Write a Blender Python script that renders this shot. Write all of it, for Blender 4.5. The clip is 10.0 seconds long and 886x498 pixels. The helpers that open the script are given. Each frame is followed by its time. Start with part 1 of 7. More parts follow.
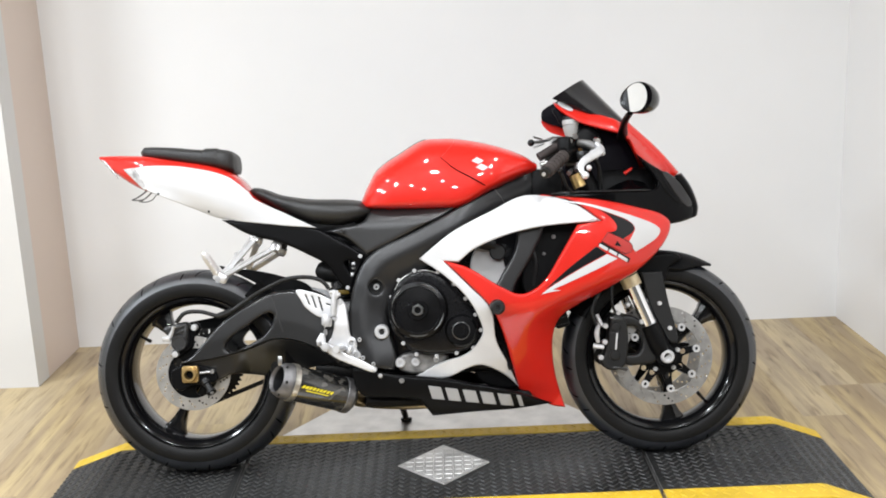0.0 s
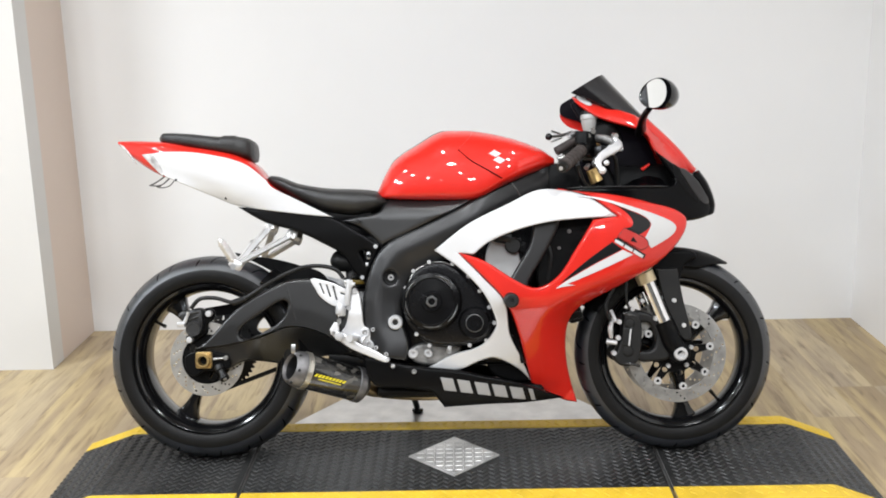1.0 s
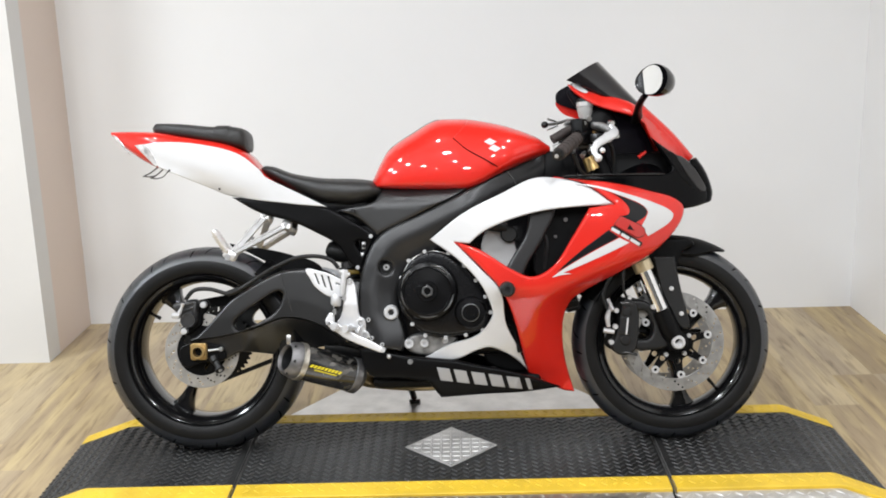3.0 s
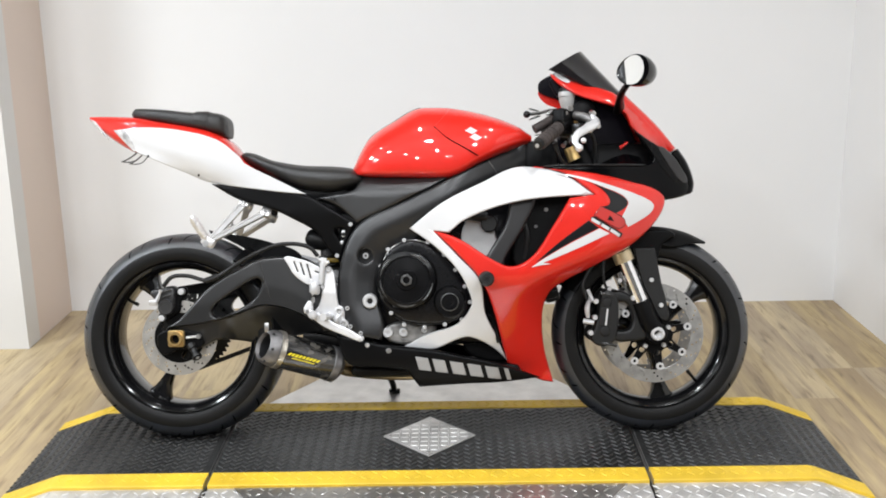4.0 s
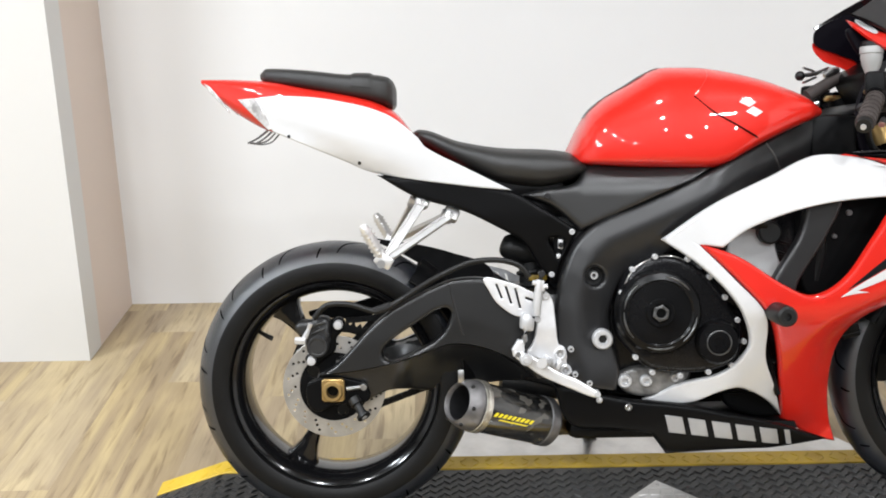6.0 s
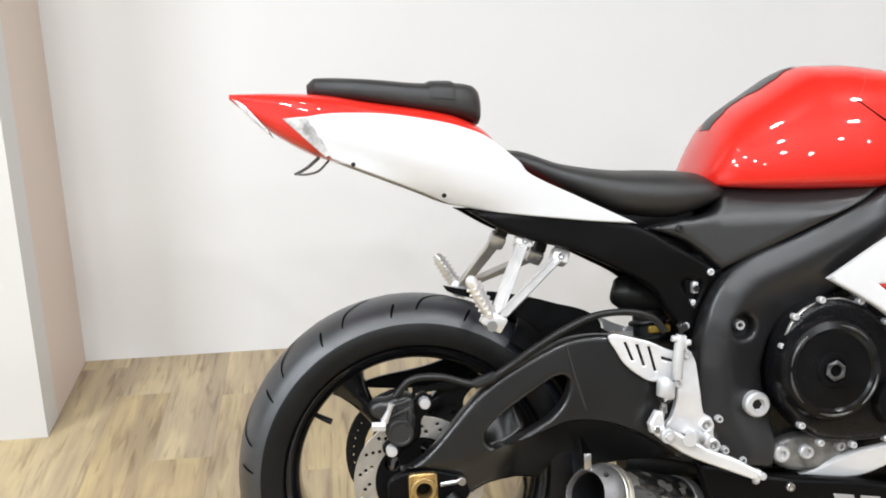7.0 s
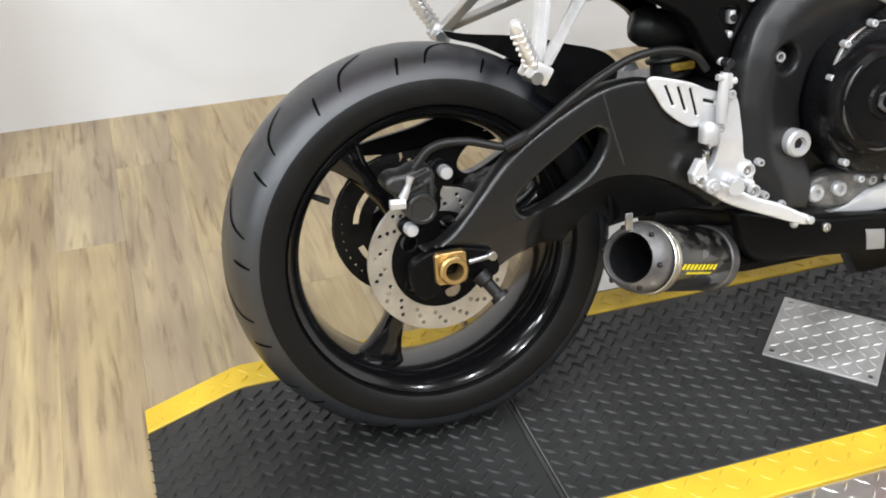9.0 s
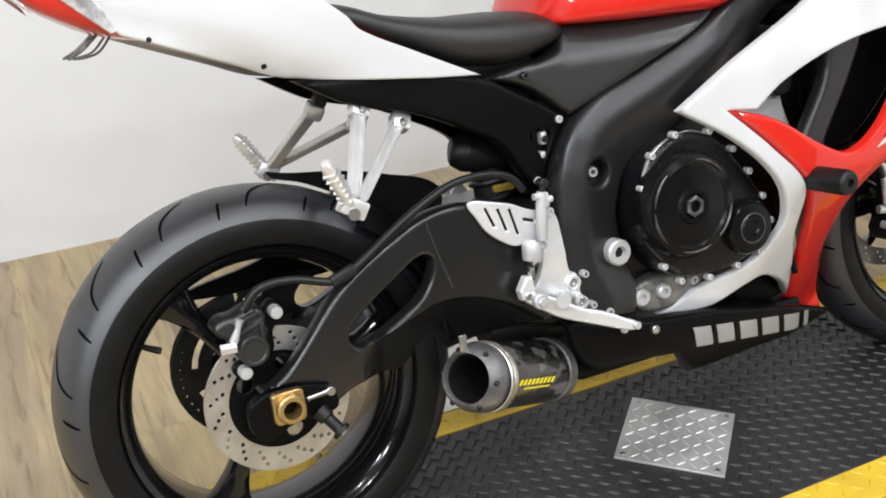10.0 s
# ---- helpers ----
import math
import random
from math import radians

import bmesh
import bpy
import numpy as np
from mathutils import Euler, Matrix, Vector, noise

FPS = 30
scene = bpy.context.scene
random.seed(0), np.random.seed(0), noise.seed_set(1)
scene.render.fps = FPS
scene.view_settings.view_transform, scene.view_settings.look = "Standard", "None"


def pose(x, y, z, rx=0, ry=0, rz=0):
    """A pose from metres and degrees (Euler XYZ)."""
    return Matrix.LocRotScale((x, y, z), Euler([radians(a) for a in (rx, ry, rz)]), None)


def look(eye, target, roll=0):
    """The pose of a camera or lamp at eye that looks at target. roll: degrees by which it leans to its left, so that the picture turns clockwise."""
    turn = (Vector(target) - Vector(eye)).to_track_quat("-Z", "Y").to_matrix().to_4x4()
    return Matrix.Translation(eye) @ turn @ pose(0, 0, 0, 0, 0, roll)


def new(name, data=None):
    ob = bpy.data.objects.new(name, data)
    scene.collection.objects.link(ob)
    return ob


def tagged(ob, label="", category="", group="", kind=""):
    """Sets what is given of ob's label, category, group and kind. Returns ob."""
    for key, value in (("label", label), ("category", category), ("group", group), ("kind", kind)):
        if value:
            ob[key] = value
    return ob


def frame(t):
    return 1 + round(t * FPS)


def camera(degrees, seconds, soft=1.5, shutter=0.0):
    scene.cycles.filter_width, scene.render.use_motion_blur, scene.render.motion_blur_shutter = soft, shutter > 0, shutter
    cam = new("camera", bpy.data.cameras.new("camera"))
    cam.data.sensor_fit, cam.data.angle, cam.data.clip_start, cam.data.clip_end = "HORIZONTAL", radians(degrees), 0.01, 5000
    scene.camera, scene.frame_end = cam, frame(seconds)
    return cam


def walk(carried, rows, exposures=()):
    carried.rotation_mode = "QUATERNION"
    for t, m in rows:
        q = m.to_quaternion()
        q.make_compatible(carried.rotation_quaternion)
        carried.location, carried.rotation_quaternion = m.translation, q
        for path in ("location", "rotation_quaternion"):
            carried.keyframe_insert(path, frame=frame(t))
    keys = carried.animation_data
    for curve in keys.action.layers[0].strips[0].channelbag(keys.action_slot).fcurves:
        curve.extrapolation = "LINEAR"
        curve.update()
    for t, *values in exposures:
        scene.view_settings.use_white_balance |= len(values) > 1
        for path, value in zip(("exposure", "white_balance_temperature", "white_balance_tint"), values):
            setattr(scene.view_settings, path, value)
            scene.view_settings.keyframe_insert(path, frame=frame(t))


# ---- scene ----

from mathutils import geometry

cam = camera(45.6, 10.0, soft=1.85)
# eye, target and roll, with heights counted from the platform's top
PATH = [
    (0, (0.756, -3.026, 1.357), (0.754, -1.079, 0.900), -2.38),
    (0.5, (0.757, -3.027, 1.357), (0.760, -1.081, 0.893), -1.98),
    (1, (0.754, -3.028, 1.354), (0.724, -1.084, 0.885), -1.28),
    (1.5, (0.751, -3.027, 1.354), (0.713, -1.082, 0.892), -1.38),
    (2, (0.759, -3.017, 1.353), (0.708, -1.073, 0.886), -2.43),
    (2.5, (0.766, -3.012, 1.349), (0.719, -1.069, 0.880), -2.16),
    (2.7, (0.757, -3.005, 1.347), (0.721, -1.063, 0.873), -2.1),
    (3.8, (0.819, -3.037, 1.320), (0.778, -1.100, 0.823), -0.5),
    (4, (0.799, -3.000, 1.328), (0.785, -1.063, 0.830), -0.94),
    (4.5, (0.679, -2.901, 1.323), (0.791, -0.959, 0.860), -0.49),
    (5, (0.563, -2.702, 1.269), (0.702, -0.782, 0.728), -2.78),
    (5.5, (0.374, -2.422, 1.298), (0.336, -0.493, 0.769), -2.75),
    (5.7, (0.325, -2.296, 1.323), (0.275, -0.386, 0.731), -1.80),
    (6.8, (-0.082, -1.723, 1.215), (0.126, 0.157, 0.564), 0.08),
    (7, (-0.131, -1.629, 1.232), (0.085, 0.262, 0.616), -1.14),
    (7.5, (-0.254, -1.460, 1.269), (0.149, 0.361, 0.549), -3.32),
    (8, (-0.410, -1.346, 1.246), (0.088, 0.416, 0.441), -0.74),
    (8.5, (-0.407, -1.310, 1.203), (0.112, 0.361, 0.234), -0.68),
    (9, (-0.399, -1.313, 1.169), (0.121, 0.290, 0.093), -0.47),
    (9.5, (-0.375, -1.316, 1.172), (0.203, 0.300, 0.145), -0.98),
    (10, (-0.324, -1.338, 1.203), (0.437, 0.277, 0.302), -1.92),
]
LIFT = 0.09  # height of the platform's top over the floor
walk(cam, [(t, look((e[0], e[1], e[2] + LIFT), (g[0], g[1], g[2] + LIFT), roll)) for t, e, g, roll in PATH],
     exposures=[(0.0, 0.08), (1.0, 0.03), (2.5, -0.04), (4.0, 0.02), (5.0, 0.05), (7.5, 0.07), (8.5, 0.07), (9.5, 0.0), (10.0, -0.06)])

# ---- world and lights ----
world = bpy.data.worlds.new("world")
scene.world = world
world.use_nodes = True
world.node_tree.nodes["Background"].inputs[0].default_value = (1.0, 0.98, 0.95, 1)
world.node_tree.nodes["Background"].inputs[1].default_value = 0.3

CEILING = 3.0
# place, power in watts, radius of the glowing disc
LAMPS = [(x, y, w, 0.075) for y, w in ((-3.3, 34.0), (-1.7, 24.5), (-0.3, 12.5)) for x in (-1.2, 0.15, 1.5)]
# The two wide lamps at the left are unseen, added to shade the corner softly.
LAMPS += [(0.8, -4.8, 34.0, 0.075), (-1.0, -4.8, 34.0, 0.075), (2.4, -4.0, 34.0, 0.075), (-2.6, -1.0, 80.0, 0.30), (-2.9, -2.3, 80.0, 0.30)]


# ---- materials ----
def mat(name, col, rough=0.5, metal=0.0, coat=0.0, var=0.06, vscale=6.0, bump=0.0, bscale=150.0, spec=0.5, trans=0.0, wear=0.0):
    """A principled material with two scales of variation in tone, roughness and relief."""
    m = bpy.data.materials.new(name)
    m.use_nodes = True
    nt = m.node_tree
    b = nt.nodes["Principled BSDF"]
    b.inputs["Metallic"].default_value = metal
    b.inputs["Coat Weight"].default_value = coat
    b.inputs["Coat Roughness"].default_value = 0.025
    b.inputs["Specular IOR Level"].default_value = spec
    b.inputs["Transmission Weight"].default_value = trans
    tc = nt.nodes.new("ShaderNodeTexCoord")
    big = nt.nodes.new("ShaderNodeTexNoise")
    big.inputs["Scale"].default_value = vscale
    big.inputs["Detail"].default_value = 5.0
    nt.links.new(tc.outputs["Object"], big.inputs["Vector"])
    fine = nt.nodes.new("ShaderNodeTexNoise")
    fine.inputs["Scale"].default_value = bscale
    fine.inputs["Detail"].default_value = 3.0
    nt.links.new(tc.outputs["Object"], fine.inputs["Vector"])
    ramp = nt.nodes.new("ShaderNodeValToRGB")
    lo = [max(0.0, c * (1 - 2 * var)) for c in col]
    hi = [min(1.0, c * (1 + 2 * var) + 0.3 * wear) for c in col]
    ramp.color_ramp.elements[0].position, ramp.color_ramp.elements[0].color = 0.3, (*lo, 1)
    ramp.color_ramp.elements[1].position, ramp.color_ramp.elements[1].color = 0.72, (*hi, 1)
    nt.links.new(big.outputs[0], ramp.inputs[0])
    nt.links.new(ramp.outputs[0], b.inputs["Base Color"])
    rr = nt.nodes.new("ShaderNodeMapRange")
    rr.inputs["To Min"].default_value, rr.inputs["To Max"].default_value = rough * 0.85, min(1.0, rough * 1.15)
    nt.links.new(fine.outputs[0], rr.inputs["Value"])
    nt.links.new(rr.outputs[0], b.inputs["Roughness"])
    if bump:
        bp = nt.nodes.new("ShaderNodeBump")
        bp.inputs["Strength"].default_value, bp.inputs["Distance"].default_value = bump, 0.002
        nt.links.new(fine.outputs[0], bp.inputs["Height"])
        nt.links.new(bp.outputs[0], b.inputs["Normal"])
    return m


RED = mat("red_paint", (0.58, 0.015, 0.008), 0.4, coat=0.8, spec=0.2, var=0.02)
DARKRED = mat("dark_red_decal", (0.42, 0.016, 0.012), 0.35, coat=0.4)
WHITE = mat("white_paint", (0.55, 0.55, 0.556), 0.3, coat=0.6, var=0.015)
PLASTIC = mat("black_plastic", (0.0030, 0.0030, 0.0033), 0.36, bump=0.12, bscale=900, spec=0.10)
COVER = mat("satin_black_cover", (0.012, 0.012, 0.0125), 0.36, bump=0.12, bscale=900, spec=0.65)
NOSEBLACK = mat("nose_black", (0.0018, 0.0018, 0.0022), 0.16, spec=0.10)
DOME = mat("engine_dome_black", (0.004, 0.004, 0.0044), 0.22, spec=0.2, bump=0.08, bscale=300, var=0.2, vscale=20)
GLOSS = mat("gloss_black", (0.004, 0.004, 0.005), 0.22, spec=0.3, coat=0.5)
FRAME = mat("dark_frame_paint", (0.0135, 0.0135, 0.0144), 0.34, metal=0.3, bump=0.06, bscale=500, spec=0.72, var=0.10, vscale=9)
ARM = mat("swingarm_paint", (0.0095, 0.0095, 0.0098), 0.30, metal=0.3, bump=0.07, bscale=600, spec=0.82, var=0.12, vscale=9)
ENGINE = mat("black_engine_paint", (0.005, 0.005, 0.006), 0.28, metal=0.2, bump=0.1, bscale=400, spec=0.3)
DARK = mat("dark_rubber", (0.005, 0.005, 0.005), 0.45, bump=0.2, bscale=300, spec=0.35)
CALIPER = mat("matt_black_casting", (0.007, 0.007, 0.0072), 0.42, spec=0.35, bump=0.12, bscale=600)
GRIP = mat("worn_grip_rubber", (0.048, 0.039, 0.036), 0.6, bump=0.3, bscale=400, spec=0.3, var=0.15, vscale=30)
SEAT = mat("seat_vinyl", (0.012, 0.0115, 0.011), 0.40, bump=0.3, bscale=1400, spec=0.5)
TYRE = mat("tyre_rubber", (0.0042, 0.0041, 0.0041), 0.45, spec=0.20, bump=0.2, bscale=700, var=0.12, vscale=14)
# The blue in this rubber stands in for cool light reflected on the tread.
TREAD = mat("tyre_tread", (0.0100, 0.0118, 0.0158), 0.32, spec=0.95, bump=0.3, bscale=900, var=0.15, vscale=20)
GROOVE = mat("tread_groove", (0.0015, 0.0015, 0.0015), 0.9, spec=0.05)
RIM = mat("black_rim", (0.004, 0.004, 0.0045), 0.16, coat=0.35, spec=0.25)
BANDMETAL = mat("scuffed_band", (0.48, 0.455, 0.40), 0.32, metal=0.9, var=0.2, vscale=30)
TIP = mat("muffler_tip_metal", (0.14, 0.135, 0.135), 0.42, metal=0.6, var=0.2, vscale=25, bump=0.2, bscale=300)
ALU = mat("aluminium", (0.72, 0.72, 0.73), 0.36, metal=0.55, var=0.07, vscale=18, bump=0.12, bscale=300)
CRANK = mat("bare_crankcase", (0.22, 0.217, 0.212), 0.45, metal=0.7, var=0.25, vscale=35, bump=0.4, bscale=220)
SCUFF = mat("scuffed_paint", (0.10, 0.10, 0.10), 0.35, metal=0.6, var=0.3, vscale=60)
POLISHED = mat("polished_casting", (0.70, 0.695, 0.69), 0.32, metal=0.6, var=0.05, vscale=30, bump=0.06, bscale=300)
CAST = mat("cast_aluminium", (0.52, 0.52, 0.525), 0.45, metal=0.45, var=0.06, bump=0.2, bscale=500)
STEEL = mat("brushed_steel", (0.56, 0.56, 0.56), 0.3, metal=1.0, var=0.1)
TUBECHROME = mat("hard_chrome", (0.78, 0.78, 0.79), 0.16, metal=1.0, var=0.03, vscale=30)
COLLAR = mat("pale_gold_collar", (0.60, 0.50, 0.33), 0.38, metal=0.6, var=0.1)
GOLD = mat("gold_anodised", (0.55, 0.38, 0.16), 0.32, metal=0.9, var=0.1)
BRASS = mat("heat_blued_pipe", (0.42, 0.31, 0.16), 0.3, metal=0.9, var=0.2, vscale=20)
DISC = mat("brake_disc_steel", (0.55, 0.535, 0.51), 0.34, metal=0.9, var=0.08, vscale=30)
# Front discs: a darker steel than the rear one.
DARKDISC = mat("dark_disc_steel", (0.40, 0.395, 0.385), 0.36, metal=0.9, var=0.12, vscale=30)
GREYDECAL = mat("grey_lettering", (0.33, 0.33, 0.335), 0.4, metal=0.3)
YELLOWDECAL = mat("yellow_lettering", (0.75, 0.62, 0.02), 0.4)
# Yellow of the shock's label, darkened for the shade it sits in.
SHADEDYELLOW = mat("shaded_yellow_label", (0.22, 0.14, 0.012), 0.5, var=0.25, vscale=60)
BLACKDECAL = mat("black_decal", (0.006, 0.006, 0.007), 0.3, coat=0.2, spec=0.2)
LENS = mat("clear_lens", (0.52, 0.51, 0.51), 0.15, coat=0.8, metal=0.2, var=0.25, vscale=60)
SMOKE = mat("smoked_screen", (0.008, 0.007, 0.008), 0.12, coat=0.4, spec=0.3)
MIRRORGLASS = mat("mirror_glass", (0.9, 0.9, 0.9), 0.02, metal=1.0, var=0.0)
CUP = mat("fluid_cup", (0.42, 0.42, 0.41), 0.30, trans=0.15)
PURPLE = mat("inner_cowl", (0.003, 0.0024, 0.0045), 0.4, spec=0.07)
MATRUBBER = mat("ramp_mat_rubber", (0.0115, 0.0115, 0.0112), 0.36, spec=0.5, bump=0.4, bscale=500, var=0.4, vscale=3.0, wear=0.030)
YELLOWBAND = mat("yellow_band", (0.62, 0.410, 0.026), 0.5, bump=0.3, bscale=400, var=0.08, vscale=9)
PLATE = mat("tread_plate", (0.58, 0.57, 0.555), 0.48, metal=0.7, var=0.12, vscale=12, bump=0.15)
WING = mat("worn_wing_plate", (0.62, 0.605, 0.585), 0.34, metal=0.95, var=0.08, vscale=14, bump=0.1, bscale=300)
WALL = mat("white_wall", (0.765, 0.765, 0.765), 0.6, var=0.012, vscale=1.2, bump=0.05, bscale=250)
# The back wall's white made paler, so the colour carries the right side's light.
WALLRIGHT = mat("lightened_white_wall", (0.84, 0.84, 0.84), 0.6, var=0.012, vscale=1.2, bump=0.05, bscale=250)
# Wall return tinted cream to stand in for warm light off the floor.
WALLSIDE = mat("warm_tinted_wall", (0.66, 0.555, 0.485), 0.6, var=0.02, vscale=1.2, bump=0.05, bscale=250)
# White wall whose colour is darkened to offset the strong left lamps.
WALLFACE = mat("toned_down_wall", (0.64, 0.63, 0.615), 0.6, var=0.015, vscale=1.2, bump=0.05, bscale=250)
CEIL = mat("ceiling_grey", (0.16, 0.16, 0.16), 0.8)
DIM = mat("grey_wall", (0.12, 0.12, 0.12), 0.7)
GREY = mat("grey_plastic", (0.42, 0.42, 0.42), 0.45)


def carbon():
    m = mat("carbon_fibre", (0.03, 0.03, 0.03), 0.25, coat=0.8)
    nt = m.node_tree
    b = nt.nodes["Principled BSDF"]
    tc = nt.nodes.new("ShaderNodeTexCoord")
    mp = nt.nodes.new("ShaderNodeMapping")
    mp.inputs["Rotation"].default_value = (0.0, 0.6, 0.78)
    mp.inputs["Scale"].default_value = (1.0, 1.0, 1.6)
    ck = nt.nodes.new("ShaderNodeTexVoronoi")
    ck.inputs["Scale"].default_value, ck.inputs["Randomness"].default_value = 62.0, 0.75
    pick = nt.nodes.new("ShaderNodeValToRGB")
    pick.color_ramp.interpolation = "CONSTANT"
    e = pick.color_ramp.elements
    e[0].position, e[0].color = 0.0, (0.006, 0.006, 0.006, 1)
    e[1].position, e[1].color = 0.45, (0.022, 0.021, 0.019, 1)
    e.new(0.75).color = (0.075, 0.070, 0.062, 1)
    nt.links.new(tc.outputs["Object"], mp.inputs[0])
    nt.links.new(mp.outputs[0], ck.inputs["Vector"])
    nt.links.new(ck.outputs["Color"], pick.inputs[0])
    nt.links.new(pick.outputs[0], b.inputs["Base Color"])
    return m


CARBON = carbon()


def wood():
    """Pale vinyl planks with grain along y: cream and taupe strips, dark streaks, sparse knots; each plank has its own tone."""
    m = bpy.data.materials.new("vinyl_plank")
    m.use_nodes = True
    nt = m.node_tree
    b = nt.nodes["Principled BSDF"]
    tc, oi, gi = (nt.nodes.new("ShaderNode" + k) for k in ("TexCoord", "ObjectInfo", "NewGeometry"))
    tot = nt.nodes.new("ShaderNodeMath")
    nt.links.new(oi.outputs["Random"], tot.inputs[0])
    nt.links.new(gi.outputs["Random Per Island"], tot.inputs[1])
    comb = nt.nodes.new("ShaderNodeCombineXYZ")
    for k in range(3):
        nt.links.new(tot.outputs[0], comb.inputs[k])
    sh = nt.nodes.new("ShaderNodeVectorMath")
    sh.operation = "MULTIPLY_ADD"
    sh.inputs[1].default_value = (31.0, 17.0, 7.0)
    nt.links.new(comb.outputs[0], sh.inputs[0])
    nt.links.new(tc.outputs["Object"], sh.inputs[2])

    def grain(scale, detail, distortion, lo, hi, stretch):
        mp = nt.nodes.new("ShaderNodeMapping")
        mp.inputs["Scale"].default_value = (1.0, stretch, 1.0)
        nt.links.new(sh.outputs[0], mp.inputs[0])
        n = nt.nodes.new("ShaderNodeTexNoise")
        n.inputs["Scale"].default_value, n.inputs["Detail"].default_value, n.inputs["Distortion"].default_value = scale, detail, distortion
        nt.links.new(mp.outputs[0], n.inputs["Vector"])
        r = nt.nodes.new("ShaderNodeMapRange")
        r.interpolation_type = "SMOOTHSTEP"
        r.inputs["From Min"].default_value, r.inputs["From Max"].default_value = lo, hi
        nt.links.new(n.outputs[0], r.inputs["Value"])
        return n, r

    def mix(kind, fac, a, c):
        x = nt.nodes.new("ShaderNodeMix")
        x.data_type, x.blend_type = "RGBA", kind
        for k, v in ((0, fac), (6, a), (7, c)):
            if isinstance(v, (tuple, float)):
                x.inputs[k].default_value = v
            else:
                nt.links.new(v, x.inputs[k])
        return x.outputs[2]

    def times(u, v):
        x = nt.nodes.new("ShaderNodeMath")
        x.operation = "MULTIPLY"
        for k, q in enumerate((u, v)):
            if isinstance(q, float):
                x.inputs[k].default_value = q
            else:
                nt.links.new(q, x.inputs[k])
        return x.outputs[0]

    strips = grain(13.0, 4.0, 0.5, 0.40, 0.62, 0.08)[1].outputs[0]
    blotch = grain(6.0, 4.0, 0.8, 0.38, 0.66, 0.35)[1].outputs[0]
    streak = grain(55.0, 8.0, 0.5, 0.50, 0.74, 0.09)[1].outputs[0]
    fine, fine_r = grain(150.0, 4.0, 0.0, 0.3, 0.7, 0.06)
    col = mix("MIX", strips, CREAM, TAUPE)
    col = mix("MIX", times(blotch, 0.55), col, TAUPE)
    col = mix("MULTIPLY", times(streak, 0.95), col, (0.60, 0.565, 0.55, 1))
    col = mix("MULTIPLY", times(fine_r.outputs[0], 0.5), col, (0.84, 0.83, 0.82, 1))
    vor = nt.nodes.new("ShaderNodeTexVoronoi")
    vor.inputs["Scale"].default_value = 4.2
    wob = nt.nodes.new("ShaderNodeMapping")
    wob.inputs["Scale"].default_value = (1.0, 0.55, 1.0)
    nt.links.new(sh.outputs[0], wob.inputs[0])
    nt.links.new(wob.outputs[0], vor.inputs["Vector"])
    knot = nt.nodes.new("ShaderNodeMapRange")
    knot.inputs["From Min"].default_value, knot.inputs["From Max"].default_value = 0.085, 0.02
    nt.links.new(vor.outputs["Distance"], knot.inputs["Value"])
    col = mix("MULTIPLY", times(knot.outputs[0], 0.8), col, (0.50, 0.50, 0.46, 1))
    hv = nt.nodes.new("ShaderNodeHueSaturation")
    fr = nt.nodes.new("ShaderNodeMath")
    fr.operation = "FRACT"
    nt.links.new(tot.outputs[0], fr.inputs[0])
    for name, lo, hi in (("Value", 0.93, 1.06), ("Saturation", 1.10, 0.90)):
        tone = nt.nodes.new("ShaderNodeMapRange")
        tone.inputs["To Min"].default_value, tone.inputs["To Max"].default_value = lo, hi
        nt.links.new(fr.outputs[0], tone.inputs["Value"])
        nt.links.new(tone.outputs[0], hv.inputs[name])
    nt.links.new(col, hv.inputs["Color"])
    nt.links.new(hv.outputs[0], b.inputs["Base Color"])
    b.inputs["Specular IOR Level"].default_value = 0.28
    gloss = nt.nodes.new("ShaderNodeMapRange")
    gloss.inputs["To Min"].default_value, gloss.inputs["To Max"].default_value = 0.38, 0.50
    nt.links.new(fine.outputs[0], gloss.inputs["Value"])
    nt.links.new(gloss.outputs[0], b.inputs["Roughness"])
    bp = nt.nodes.new("ShaderNodeBump")
    bp.inputs["Strength"].default_value, bp.inputs["Distance"].default_value = 0.10, 0.002
    nt.links.new(fine.outputs[0], bp.inputs["Height"])
    nt.links.new(bp.outputs[0], b.inputs["Normal"])
    return m


CREAM, TAUPE = (0.50, 0.392, 0.222, 1), (0.345, 0.265, 0.168, 1)
WOOD = wood()


def glow(name, strength):
    m = bpy.data.materials.new(name)
    m.use_nodes = True
    b = m.node_tree.nodes["Principled BSDF"]
    b.inputs["Emission Color"].default_value, b.inputs["Emission Strength"].default_value = (1.0, 0.98, 0.96, 1), strength
    return m


GLOW, GLOW_WIDE = glow("lamp_glow", 30.0), glow("wide_lamp_glow", 6.0)


# ---- mesh helpers ----
def mesh_ob(name, bm, material, sharp=35.0):
    me = bpy.data.meshes.new(name)
    bmesh.ops.recalc_face_normals(bm, faces=bm.faces)
    bm.to_mesh(me)
    bm.free()
    me.polygons.foreach_set("use_smooth", [True] * len(me.polygons))
    me.set_sharp_from_angle(angle=radians(sharp))
    me.materials.append(material)
    return new(name, me)


def part(name, bm, material, parent, label="", sharp=35.0):
    ob = mesh_ob(name, bm, material, sharp)
    ob.parent = parent
    if label:
        ob["label"] = label
    return ob


def thing(name, label, category, group="", place=None):
    ob = new(name)
    ob.empty_display_size = 0.1
    if place is not None:
        ob.matrix_basis = place
    return tagged(ob, label, category, group)


